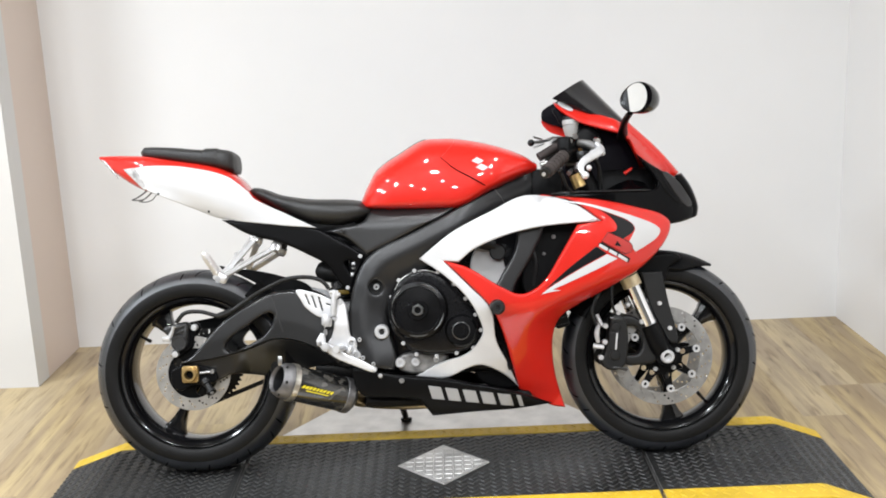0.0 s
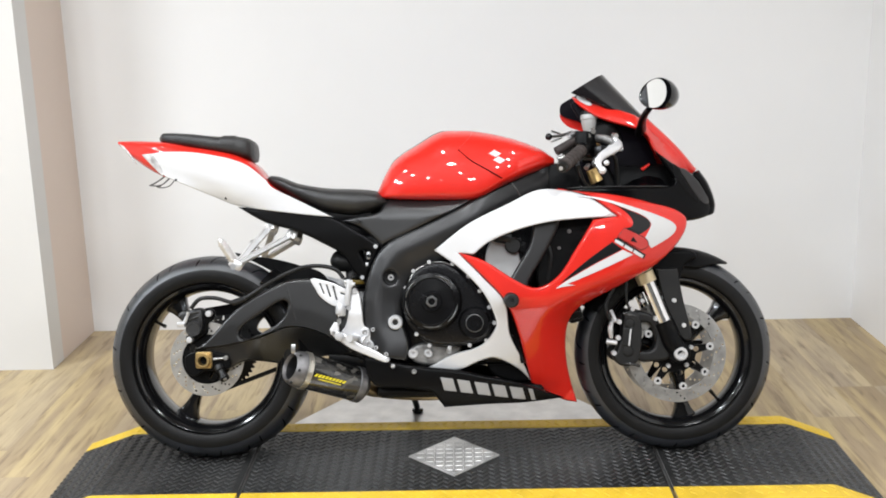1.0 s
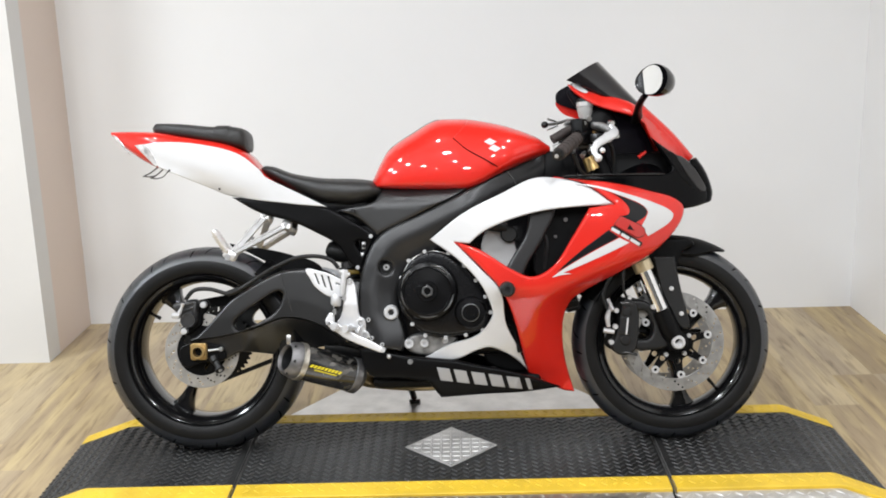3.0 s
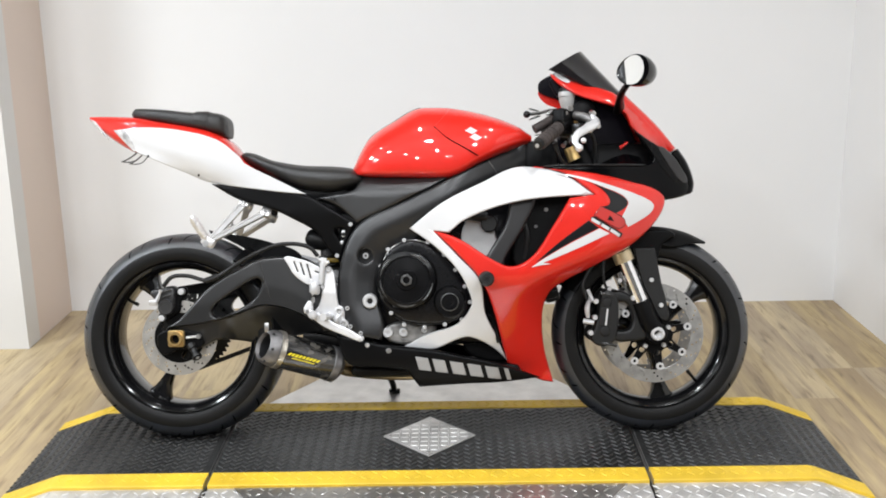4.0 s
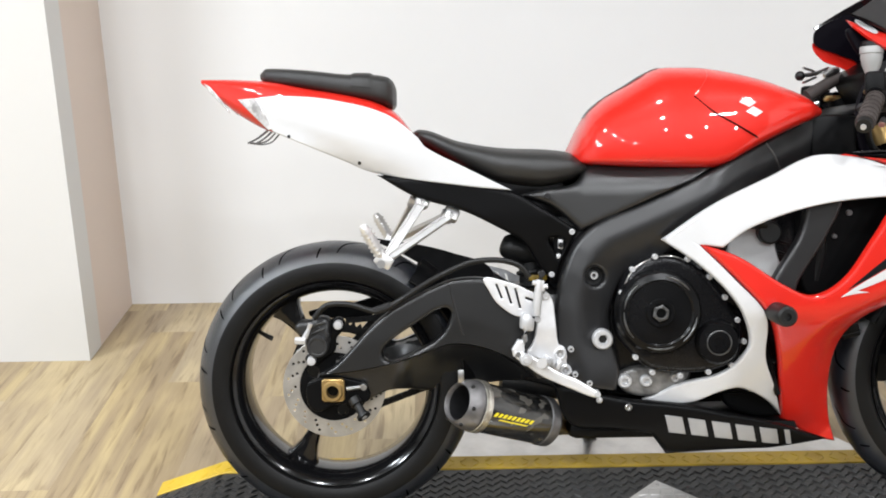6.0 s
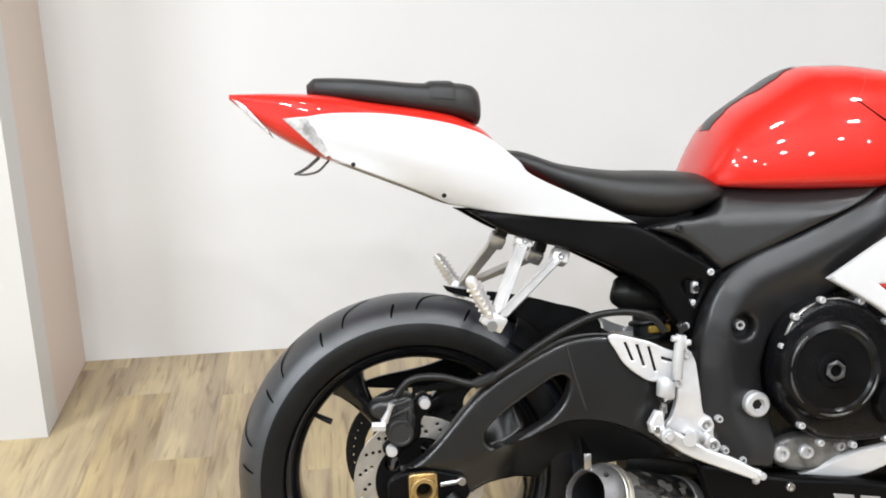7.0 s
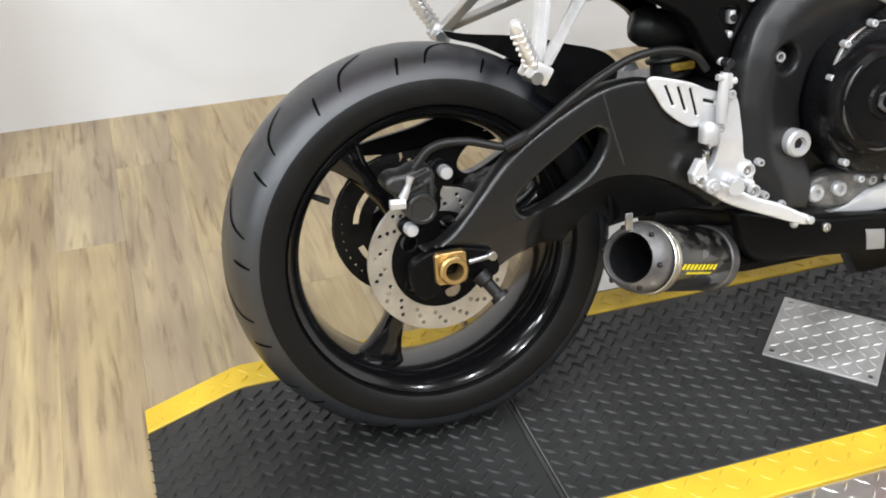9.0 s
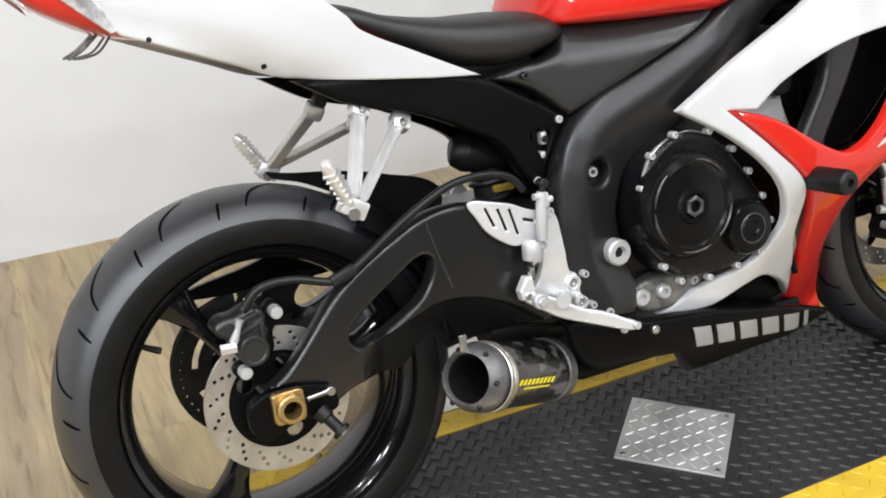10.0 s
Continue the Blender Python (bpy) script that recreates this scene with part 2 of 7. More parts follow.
def box(bm, x0, x1, y0, y1, z0, z1, bevel=0.0, m=None, seg=2):
    made = bmesh.ops.create_cube(bm, size=1.0)["verts"]
    for v in made:
        v.co = Vector(((x0 + x1) / 2 + v.co.x * (x1 - x0), (y0 + y1) / 2 + v.co.y * (y1 - y0), (z0 + z1) / 2 + v.co.z * (z1 - z0)))
    if m is not None:
        for v in made:
            v.co = m @ v.co
    if bevel:
        edges = list({e for v in made for e in v.link_edges})
        bmesh.ops.bevel(bm, geom=edges, offset=bevel, segments=seg, affect="EDGES", profile=0.5)
    return bm


def spline(pts, n=5, closed=True):
    """A smooth line through points; a point with a third value of 1 stays a sharp corner."""
    out, k = [], len(pts)
    flags = [len(p) > 2 and bool(p[2]) for p in pts]
    p = [np.array(q[:2], float) for q in pts]
    for i in range(k if closed else k - 1):
        a, b = p[i], p[(i + 1) % k]
        before = p[i - 1] if (closed or i > 0) else a
        after = p[(i + 2) % k] if (closed or i + 2 < k) else b
        length = np.linalg.norm(b - a)

        def tangent(q0, q1, q2, sharp):
            if sharp or np.allclose(q0, q1) or np.allclose(q1, q2):
                return (b - a)
            d = q2 - q0
            return d / (np.linalg.norm(d) + 1e-9) * length

        ta, tb = tangent(before, a, b, flags[i]), tangent(a, b, after, flags[(i + 1) % k])
        for j in range(n):
            s = j / n
            out.append((2 * s**3 - 3 * s**2 + 1) * a + (s**3 - 2 * s**2 + s) * ta + (3 * s**2 - 2 * s**3) * b + (s**3 - s**2) * tb)
    if not closed:
        out.append(p[-1])
    return np.array(out)


def circle(cx, cz, r, n=24):
    return np.array([(cx + r * math.cos(2 * math.pi * i / n), cz + r * math.sin(2 * math.pi * i / n)) for i in range(n)])


def inside(q, loops):
    hit = np.zeros(len(q), bool)
    for loop in loops:
        a, b = loop, np.roll(loop, -1, 0)
        for (x0, z0), (x1, z1) in zip(a, b):
            if z0 == z1:
                continue
            cross = ((z0 > q[:, 1]) != (z1 > q[:, 1])) & (q[:, 0] < (x1 - x0) * (q[:, 1] - z0) / (z1 - z0) + x0)
            hit ^= cross
    return hit


def edge_dist(q, loops):
    best = np.full(len(q), 9.0)
    for loop in loops:
        a, b = loop, np.roll(loop, -1, 0)
        for p0, p1 in zip(a, b):
            d = p1 - p0
            s = np.clip(((q - p0) @ d) / (d @ d + 1e-12), 0, 1)
            best = np.minimum(best, np.hypot(*(q - p0 - s[:, None] * d).T))
    return best


def shell(bm, outline, depth, holes=(), thick=0.006, r=0.01, step=0.024, side=-1.0, smooth=9, guides=()):
    """A curved panel seen from the side: outline in (x, z), distance from the bike's middle by depth(x, z), rounded rims, closed behind.
    guides: lines on the panel, such as creases, that its mesh follows."""
    loops = [outline if isinstance(outline, np.ndarray) else spline(outline, smooth)]
    loops += [h if isinstance(h, np.ndarray) else spline(h, smooth) for h in holes]
    pts, edges = [], []
    for loop in loops:
        k0, k = len(pts), len(loop)
        pts += [tuple(q) for q in loop]
        edges += [(k0 + i, k0 + (i + 1) % k) for i in range(k)]
    extra = []
    for loop in loops:
        t = np.roll(loop, -1, 0) - np.roll(loop, 1, 0)
        nrm = np.stack([-t[:, 1], t[:, 0]], 1) / (np.hypot(*t.T)[:, None] + 1e-9)
        for f in (0.3, 0.65, 1.0, 1.6):
            for sg in (1, -1):
                q = loop + sg * nrm * r * f
                keep = inside(q, loops)
                if keep.any():
                    q = q[keep]
                    extra.append(q[edge_dist(q, loops) > 0.85 * r * f])
    lo, hi = loops[0].min(0), loops[0].max(0)
    gx, gz = np.meshgrid(np.arange(lo[0], hi[0], step), np.arange(lo[1], hi[1], step))
    g = np.stack([gx.ravel(), gz.ravel()], 1)
    g = g[inside(g, loops)] if len(g) else g
    for line in guides:
        q = line[inside(line, loops)]
        extra.append(q[edge_dist(q, loops) > r * 1.1])
        if len(g):
            g = g[np.hypot(g[:, None, 0] - line[None, :, 0], g[:, None, 1] - line[None, :, 1]).min(1) > step * 0.6]
    if len(g):
        extra.append(g[edge_dist(g, loops) > r * 2.1])
    for q in extra:
        pts += [tuple(v) for v in q]
    res = geometry.delaunay_2d_cdt([Vector(q) for q in pts], edges, [], 0, 1e-6)
    v2 = np.array([(v.x, v.y) for v in res[0]])
    d = edge_dist(v2, loops)
    faces = [f for f in res[2] if len(f) == 3]
    mid = np.array([v2[list(f)].mean(0) for f in faces])
    faces = [f for f, ok in zip(faces, inside(mid, loops)) if ok]
    roll = r - np.sqrt(np.maximum(r * r - (r - np.minimum(d, r)) ** 2, 0))
    used = sorted({i for f in faces for i in f})
    y = {i: depth(v2[i][0], v2[i][1]) for i in used}
    front = {i: bm.verts.new((v2[i][0], side * (y[i] - roll[i]), v2[i][1])) for i in used}
    back = {i: bm.verts.new((v2[i][0], side * (y[i] - r - thick), v2[i][1])) for i in used}
    count = {}
    for f in faces:
        bm.faces.new([front[i] for i in f])
        bm.faces.new([back[i] for i in reversed(f)])
        for i, j in ((f[0], f[1]), (f[1], f[2]), (f[2], f[0])):
            count[frozenset((i, j))] = count.get(frozenset((i, j)), 0) + 1
    for e, c in count.items():
        if c == 1:
            i, j = tuple(e)
            bm.faces.new([front[i], front[j], back[j], back[i]])
    return bm


def flat(y):
    return lambda x, z: y


def loft(bm, rings, caps=True, closed=True):
    rows = [[bm.verts.new(p) for p in ring] for ring in rings]
    n = len(rows[0])
    for a, b in zip(rows, rows[1:]):
        for i in range(n if closed else n - 1):
            bm.faces.new((a[i], a[(i + 1) % n], b[(i + 1) % n], b[i]))
    if caps and closed:
        bm.faces.new(rows[0])
        bm.faces.new(list(reversed(rows[-1])))
    return bm


def body(bm, stations, n=32, per=5):
    """A body along x with rounded sections. Stations: x, lower z, upper z, half width, height of the widest line (0 to 1), upper and lower exponent."""
    st = np.array(stations, float)
    xs = np.concatenate([np.linspace(a, b, per, endpoint=False) for a, b in zip(st[:-1, 0], st[1:, 0])] + [st[-1:, 0]])
    rings = []
    for x in xs:
        zb, zt, w, belt, nu, nl = (smooth_at(st, x, k) for k in range(1, 7))
        zc = zb + belt * (zt - zb)
        ring = []
        for i in range(n):
            a = 2 * math.pi * i / n
            c, s = math.cos(a), math.sin(a)
            e = nu if s >= 0 else nl
            hz = zt - zc if s >= 0 else zc - zb
            ring.append((x, w * math.copysign(abs(c) ** (2 / e), c), zc + hz * math.copysign(abs(s) ** (2 / e), s)))
        rings.append(ring)
    return loft(bm, rings)


def smooth_at(st, x, k):
    """Column k of the stations at x, by a smooth monotone curve."""
    xs, v = st[:, 0], st[:, k]
    i = int(np.clip(np.searchsorted(xs, x) - 1, 0, len(xs) - 2))
    h = np.diff(xs)
    dl = np.diff(v) / h
    m = np.r_[dl[0], [(0.0 if dl[j] * dl[j + 1] <= 0 else 2 / (1 / dl[j] + 1 / dl[j + 1])) for j in range(len(dl) - 1)], dl[-1]]
    s = (x - xs[i]) / h[i]
    return ((2 * s**3 - 3 * s**2 + 1) * v[i] + (s**3 - 2 * s**2 + s) * h[i] * m[i] + (3 * s**2 - 2 * s**3) * v[i + 1] + (s**3 - s**2) * h[i] * m[i + 1])


def body_side(stations, x, z):
    """Half width of such a body at x, z."""
    st = np.array(stations, float)
    x = min(max(x, st[0, 0]), st[-1, 0])
    zb, zt, w, belt, nu, nl = (smooth_at(st, x, k) for k in range(1, 7))
    zc = zb + belt * (zt - zb)
    e, s = (nu, (z - zc) / (zt - zc)) if z >= zc else (nl, (zc - z) / (zc - zb))
    return w * max(0.0, 1 - min(1.0, abs(s)) ** e) ** (1 / e)


def lathe(bm, profile, centre, n=64, closed=True, axis="y"):
    """Profile of (radius, offset) turned round an axis through centre."""
    rings = []
    for i in range(n):
        a = 2 * math.pi * i / n
        c, s = math.cos(a), math.sin(a)
        ring = []
        for r, o in profile:
            if axis == "y":
                ring.append((centre[0] + r * c, centre[1] + o, centre[2] + r * s))
            elif axis == "z":
                ring.append((centre[0] + r * c, centre[1] + r * s, centre[2] + o))
            else:
                ring.append((centre[0] + o, centre[1] + r * c, centre[2] + r * s))
        rings.append(ring)
    rows = [[bm.verts.new(p) for p in ring] for ring in rings]
    m = len(profile)
    for i in range(n):
        a, b = rows[i], rows[(i + 1) % n]
        for j in range(m if closed else m - 1):
            bm.faces.new((a[j], a[(j + 1) % m], b[(j + 1) % m], b[j]))
    if not closed:
        bm.faces.new([row[0] for row in rows])
        bm.faces.new([row[-1] for row in reversed(rows)])
    return bm


def path3(pts, n=6):
    """A smooth line in space through the points."""
    p = [np.array(q, float) for q in pts]
    out = []
    for i in range(len(p) - 1):
        a, b = p[i], p[i + 1]
        t0 = (b - p[i - 1]) / 2 if i else b - a
        t1 = (p[i + 2] - a) / 2 if i + 2 < len(p) else b - a
        for j in range(n):
            s = j / n
            out.append((2 * s**3 - 3 * s**2 + 1) * a + (s**3 - 2 * s**2 + s) * t0 + (3 * s**2 - 2 * s**3) * b + (s**3 - s**2) * t1)
    out.append(p[-1])
    return out


def tube(bm, pts, radius, n=10, per=6, squash=1.0):
    """A round bar along a smooth line; radius is one value or one for each given point."""
    line = path3(pts, per) if len(pts) > 2 else [np.array(q, float) for q in pts]
    radii = np.interp(np.linspace(0, 1, len(line)), np.linspace(0, 1, len(pts)), radius if isinstance(radius, (list, tuple)) else [radius] * len(pts))
    rings, up = [], None
    for i, q in enumerate(line):
        t = Vector(line[min(i + 1, len(line) - 1)] - line[max(i - 1, 0)]).normalized()
        if up is None:
            up = t.orthogonal().normalized()
        up = (up - t * up.dot(t)).normalized()
        side = t.cross(up)
        rings.append([Vector(q) + float(radii[i]) * (math.cos(2 * math.pi * k / n) * up + squash * math.sin(2 * math.pi * k / n) * side) for k in range(n)])
    return loft(bm, rings)


def disc(bm, x, y0, y1, z, r, bevel=0.15, n=24):
    """A short round boss across the bike, from y0 (inner) to y1 (outer) with a bevelled rim."""
    b = bevel * r
    sg = 1 if y1 > y0 else -1
    return lathe(bm, [(r, y0), (r, y1 - sg * b), (r - b, y1), (0.0005, y1)], (x, 0, z), n, closed=False)


def bolt(bm, x, y, z, r, h=0.006):
    """A socket-head bolt facing the right-hand side."""
    return lathe(bm, [(r, y + 0.004), (r, y - h + r * 0.2), (r * 0.8, y - h), (r * 0.5, y - h), (r * 0.45, y - h + r * 0.5), (0.0004, y - h + r * 0.5)], (x, 0, z), 14, closed=False)

# ---- the room ----
BACK, LEFTX, RIGHTX, FACE = 1.50, -0.90, 2.50, 1.00


def wall(name, x0, x1, y0, y1, z0=0.0, z1=CEILING, label="plain white painted wall", material=WALL):
    bm = bmesh.new()
    box(bm, x0, x1, y0, y1, z0, z1)
    return tagged(mesh_ob(name, bm, material), label, "wall", kind="structure")


wall("wall_back", LEFTX, RIGHTX, BACK, BACK + 0.12, label="smooth white painted wall behind the motorcycle")
wall("wall_left_return", LEFTX - 0.12, LEFTX, FACE + 0.12, BACK + 0.12, label="wall return beside the recess, tinted for warm bounced light", material=WALLSIDE)
wall("wall_left_face", -5.0, LEFTX, FACE, FACE + 0.12, label="white wall standing proud of the recess, toned down against the left lamps", material=WALLFACE)
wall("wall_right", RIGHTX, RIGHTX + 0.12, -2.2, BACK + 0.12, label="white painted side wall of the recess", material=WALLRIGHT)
# Unseen walls added to close the room, toned to shape the reflections.
wall("wall_right_face", RIGHTX + 0.12, 6.5, -2.2, -2.08, label="unseen dark grey wall, added to darken the reflections", material=DIM)
wall("wall_rear", -5.0, 6.5, -6.6, -6.48, label="unseen dark grey wall, added to darken the reflections", material=DIM)
wall("wall_far_left", -5.12, -5.0, -6.6, FACE + 0.12, label="unseen white wall, added for the mirror to reflect")
wall("wall_far_right", 6.5, 6.62, -6.6, -2.08, label="unseen dark grey wall, added to darken the reflections", material=DIM)
# Unseen ceiling, kept dark to weaken the sheen from above.
bm = bmesh.new()
box(bm, -5.12, 6.62, -6.6, BACK + 0.12, CEILING, CEILING + 0.1)
tagged(mesh_ob("ceiling", bm, CEIL), "unseen ceiling above the display bay, dark grey to cut reflected light", "ceiling", kind="structure")
bm = bmesh.new()
box(bm, -5.12, 6.62, -6.6, BACK + 0.12, -0.12, -0.008)
floor = tagged(mesh_ob("floor", bm, mat("floor_bed", (0.12, 0.09, 0.06), 0.8)), "pale grey-brown vinyl plank floor", "floor", kind="structure")


def ceiling_lamp(x, y, power, r):
    large = r > 0.2
    lamp = thing("ceiling_lamp", "wide round ceiling lamp, unseen, added for the soft corner shade" if large else "round white recessed ceiling lamp, switched on", "lamp", "ceiling lamps", pose(x, y, CEILING))
    bm = bmesh.new()
    lathe(bm, [(r + 0.023, 0.0), (r + 0.023, -0.012), (r + 0.005, -0.018), (r, 0.0)], (0, 0, 0), 36, axis="z")
    part("housing", bm, CEIL, lamp)
    bm = bmesh.new()
    lathe(bm, [(r, -0.002), (r - 0.002, -0.008), (0.0005, -0.008)], (0, 0, 0), 36, closed=False, axis="z")
    part("diffuser", bm, GLOW_WIDE if large else GLOW, lamp, "glowing round diffuser")
    data = bpy.data.lights.new("bulb", "AREA")
    data.shape, data.size, data.energy, data.color = "DISK", 2 * r - 0.01, power, (0.86, 0.93, 1.0) if large else (0.915, 0.945, 0.985)
    bulb = new("bulb", data)
    bulb.matrix_basis = pose(0, 0, -0.03)
    bulb.parent = lamp


for spot in LAMPS:
    ceiling_lamp(*spot)


# ---- the platform ----
Z = LIFT
X0, X1, R0, R1 = -0.30, 1.79, -0.47, 1.95     # flat top, ends of the ramps
YN, YNI, YFI, YF = -0.388, -0.308, 0.122, 0.184  # outer and inner lines of the yellow bands
RAMP = 0.03                                    # height of the ramp's foot


def height(x):
    if x < X0:
        return Z - (Z - RAMP) * (X0 - x) / (X0 - R0)
    if x > X1:
        return Z - (Z - RAMP) * (x - X1) / (R1 - X1)
    return Z


def strip(bm, ya, yb, top, under, cuts=(), inset=0.0):
    """A band along the platform that follows its ramps."""
    xs = [R0 + inset, X0 - 0.008, X0 + 0.008, *cuts, X1 - 0.008, X1 + 0.008, R1 - inset]
    rows = []
    for x in xs:
        h = height(x)
        rows.append([bm.verts.new(p) for p in ((x, ya, h + under), (x, ya, h + top - 0.002), (x, ya + 0.002, h + top), (x, yb - 0.002, h + top), (x, yb, h + top - 0.002), (x, yb, h + under))])
    for a, b in zip(rows, rows[1:]):
        for i in range(6):
            bm.faces.new((a[i], a[(i + 1) % 6], b[(i + 1) % 6], b[i]))
    bm.faces.new(rows[0])
    bm.faces.new(list(reversed(rows[-1])))
    return bm


lift = thing("motorcycle_platform", "low black rubber-topped platform with yellow safety bands", "platform")
bm = bmesh.new()
box(bm, X0, X1, YN - 0.08, YF - 0.02, 0.0, Z - 0.03)
part("base", bm, PLASTIC, lift)
JOINTS = (0.122, 1.336)


def clip(bm, xa, xb):
    """Keeps what lies between two lines across the platform."""
    for x, keep in ((xa, "clear_inner"), (xb, "clear_outer")):
        bmesh.ops.bisect_plane(bm, geom=bm.verts[:] + bm.edges[:] + bm.faces[:], plane_co=(x, 0, 0), plane_no=(1, 0, 0), **{keep: True})


for ja, jb in ((R0, JOINTS[0]), (JOINTS[0], JOINTS[1]), (JOINTS[1], R1)):
    bm = bmesh.new()
    strip(bm, YNI, YFI, 0.0, -0.012)
    clip(bm, ja + 0.0065, jb - 0.0065)
    part("rubber_mat", bm, MATRUBBER, lift, "black rubber mat with raised tread")
    bm = bmesh.new()
    strip(bm, YN - 0.10, YF + 0.004, -0.008, -0.028)
    clip(bm, ja + 0.0072, jb - 0.0072)
    part("deck", bm, PLATE, lift, "silver tread-plate deck")
for ya, yb in ((YN, YNI), (YFI, YF)):
    for ja, jb in ((R0, JOINTS[0]), (JOINTS[0], JOINTS[1]), (JOINTS[1], R1)):
        bm = bmesh.new()
        strip(bm, ya + 0.001, yb - 0.001, 0.002, -0.012)
        clip(bm, ja + 0.006, jb - 0.006)
        part("safety_band", bm, YELLOWBAND, lift, "yellow safety band")
for jx in JOINTS:
    bm = bmesh.new()
    box(bm, jx - 0.012, jx + 0.012, YN - 0.098, YF - 0.002, Z - 0.034, Z - 0.0285)
    part("joint_strip", bm, DARK, lift, "dark strip under the mat joint")


def tread(bm, spots, length, width, rise, surface):
    """Raised lozenges, turned this way and that, on a surface(x)."""
    for x, y, turn in spots:
        c, s = math.cos(turn), math.sin(turn)
        def at(u, v, k):
            px, py = x + c * u - s * v, y + s * u + c * v
            return bm.verts.new((px, py, surface(px) + k))
        a, b, l, r = at(-length / 2, 0, 0), at(length / 2, 0, 0), at(0, width / 2, 0), at(0, -width / 2, 0)
        t0, t1 = at(-length * 0.28, 0, rise), at(length * 0.28, 0, rise)
        for f in ((a, r, t0), (r, t1, t0), (r, b, t1), (b, l, t1), (l, t0, t1), (l, a, t0)):
            bm.faces.new(f)


def inside_plate(x, y, grow=0.0):
    return abs(x - 0.7285) / (0.1385 + grow) + abs(y + 0.088) / (0.1375 + grow) < 1.0


spots = []
CX, CY = 0.0166, 0.0266   # columns of the tread turn by turn to either side
for i in range(int((R1 - R0) / CX)):
    for j in range(int((YFI - YNI) / CY) + 1):
        x, y = R0 + 0.012 + i * CX, YNI + 0.010 + (j + (0.0, 0.25, 0.5, 0.75)[i % 4]) * CY
        if not inside_plate(x, y, 0.018) and y < YFI - 0.010 and min(abs(x - q) for q in JOINTS) > 0.016:
            spots.append((x, y, radians(42 if i % 2 else -42)))
bm = bmesh.new()
tread(bm, spots, 0.0265, 0.0062, 0.0030, height)
part("mat_tread", bm, MATRUBBER, lift)["kind"] = "stuff"
bm = bmesh.new()
spots = [(R0 + 0.03 + i * 0.03, YNI - 0.02 - j * 0.03 + 0.006, radians(45 if (i + j) % 2 else -45)) for i in range(79) for j in range(2) if min(abs(R0 + 0.03 + i * 0.03 - q) for q in JOINTS) > 0.013]
spots += [(R0 + 0.03 + i * 0.03, YFI + 0.018 + j * 0.022, radians(45 if (i + j) % 2 else -45)) for i in range(79) for j in range(2) if min(abs(R0 + 0.03 + i * 0.03 - q) for q in JOINTS) > 0.013]
tread(bm, spots, 0.024, 0.007, 0.0018, lambda x: height(x) + 0.002)
part("band_tread", bm, YELLOWBAND, lift)["kind"] = "stuff"
bm = bmesh.new()
spots = [(R0 + 0.03 + i * 0.027, YN - 0.02 - j * 0.027, radians(45 if (i + j) % 2 else -45)) for i in range(87) for j in range(3)]
tread(bm, spots, 0.028, 0.007, 0.0018, lambda x: height(x) - 0.008)
part("deck_tread", bm, PLATE, lift)["kind"] = "stuff"

# the square tread plate set cornerwise into the mat, with its four screws
plate = part("cover_plate", bmesh.new(), PLATE, lift, "silver diamond tread plate set cornerwise")
bm = bmesh.new()
m = pose(0.7285, -0.088, Z + 0.0035, 0, 0, 45)
box(bm, -0.0975, 0.0975, -0.0975, 0.0975, -0.003, 0.002, 0.0015, m)
bm.to_mesh(plate.data)
bm.free()
bm = bmesh.new()
spots = [(0.7285 + (i + j) * 0.0145, -0.088 + (i - j) * 0.0145, radians(0 if (i + j) % 2 else 90)) for i in range(-4, 5) for j in range(-4, 5)]
tread(bm, spots, 0.023, 0.006, 0.0016, lambda x: Z + 0.0055)
part("plate_tread", bm, PLATE, plate)["kind"] = "stuff"
for dx, dy in ((0.118, 0), (-0.118, 0), (0, 0.118), (0, -0.118)):
    bm = bmesh.new()
    lathe(bm, [(0.005, 0.0), (0.0045, 0.0018), (0.0005, 0.0022)], (0.7285 + dx, -0.088 + dy, Z + 0.0055), 12, closed=False, axis="z")
    part("screw", bm, STEEL, plate)

# side wings of the platform, silver tread plate with slanting ends
for name, ya, yb in (("near", YN - 0.002, YN - 0.26), ("far", YF + 0.006, YF + 0.26)):
    s = 1 if yb > ya else -1
    bm = bmesh.new()
    corners = [(0.20, ya), (1.27, ya), (1.10, yb), (0.37, yb)]
    top = [bm.verts.new((x, y + s * 0.002, Z - 0.004)) for x, y in corners]
    low = [bm.verts.new((x, y + s * 0.002, Z - 0.007)) for x, y in corners]
    bm.faces.new(top)
    bm.faces.new(list(reversed(low)))
    for i in range(4):
        bm.faces.new((top[i], top[(i + 1) % 4], low[(i + 1) % 4], low[i]))
    wing = part("side_wing", bm, WING, lift, "silver tread-plate side wing")
    bm = bmesh.new()
    spots = []
    for i in range(40):
        for j in range(9):
            x, y = 0.22 + i * 0.029, min(ya, yb) + 0.015 + j * 0.029
            f = abs(y - ya) / abs(yb - ya)
            if 0.215 + 0.17 * f < x < 1.255 - 0.17 * f and min(ya, yb) + 0.006 < y < max(ya, yb) - 0.006:
                spots.append((x, y, radians(45 if (i + j) % 2 else -45)))
    tread(bm, spots, 0.026, 0.0065, 0.0012 if s < 0 else 0.0005, lambda x: Z - 0.004)
    part("wing_tread", bm, WING, wing)["kind"] = "stuff"
    for i in range(4):
        bm = bmesh.new()
        fx = 0.42 + i * 0.27
        fy = yb - 0.06 * s
        box(bm, fx - 0.02, fx + 0.02, fy - 0.02, fy + 0.02, 0.0, Z - 0.0075, 0.003)
        part("foot", bm, PLASTIC, wing)

# ---- the motorcycle, leaning on its side stand ----
LEAN = 14.0
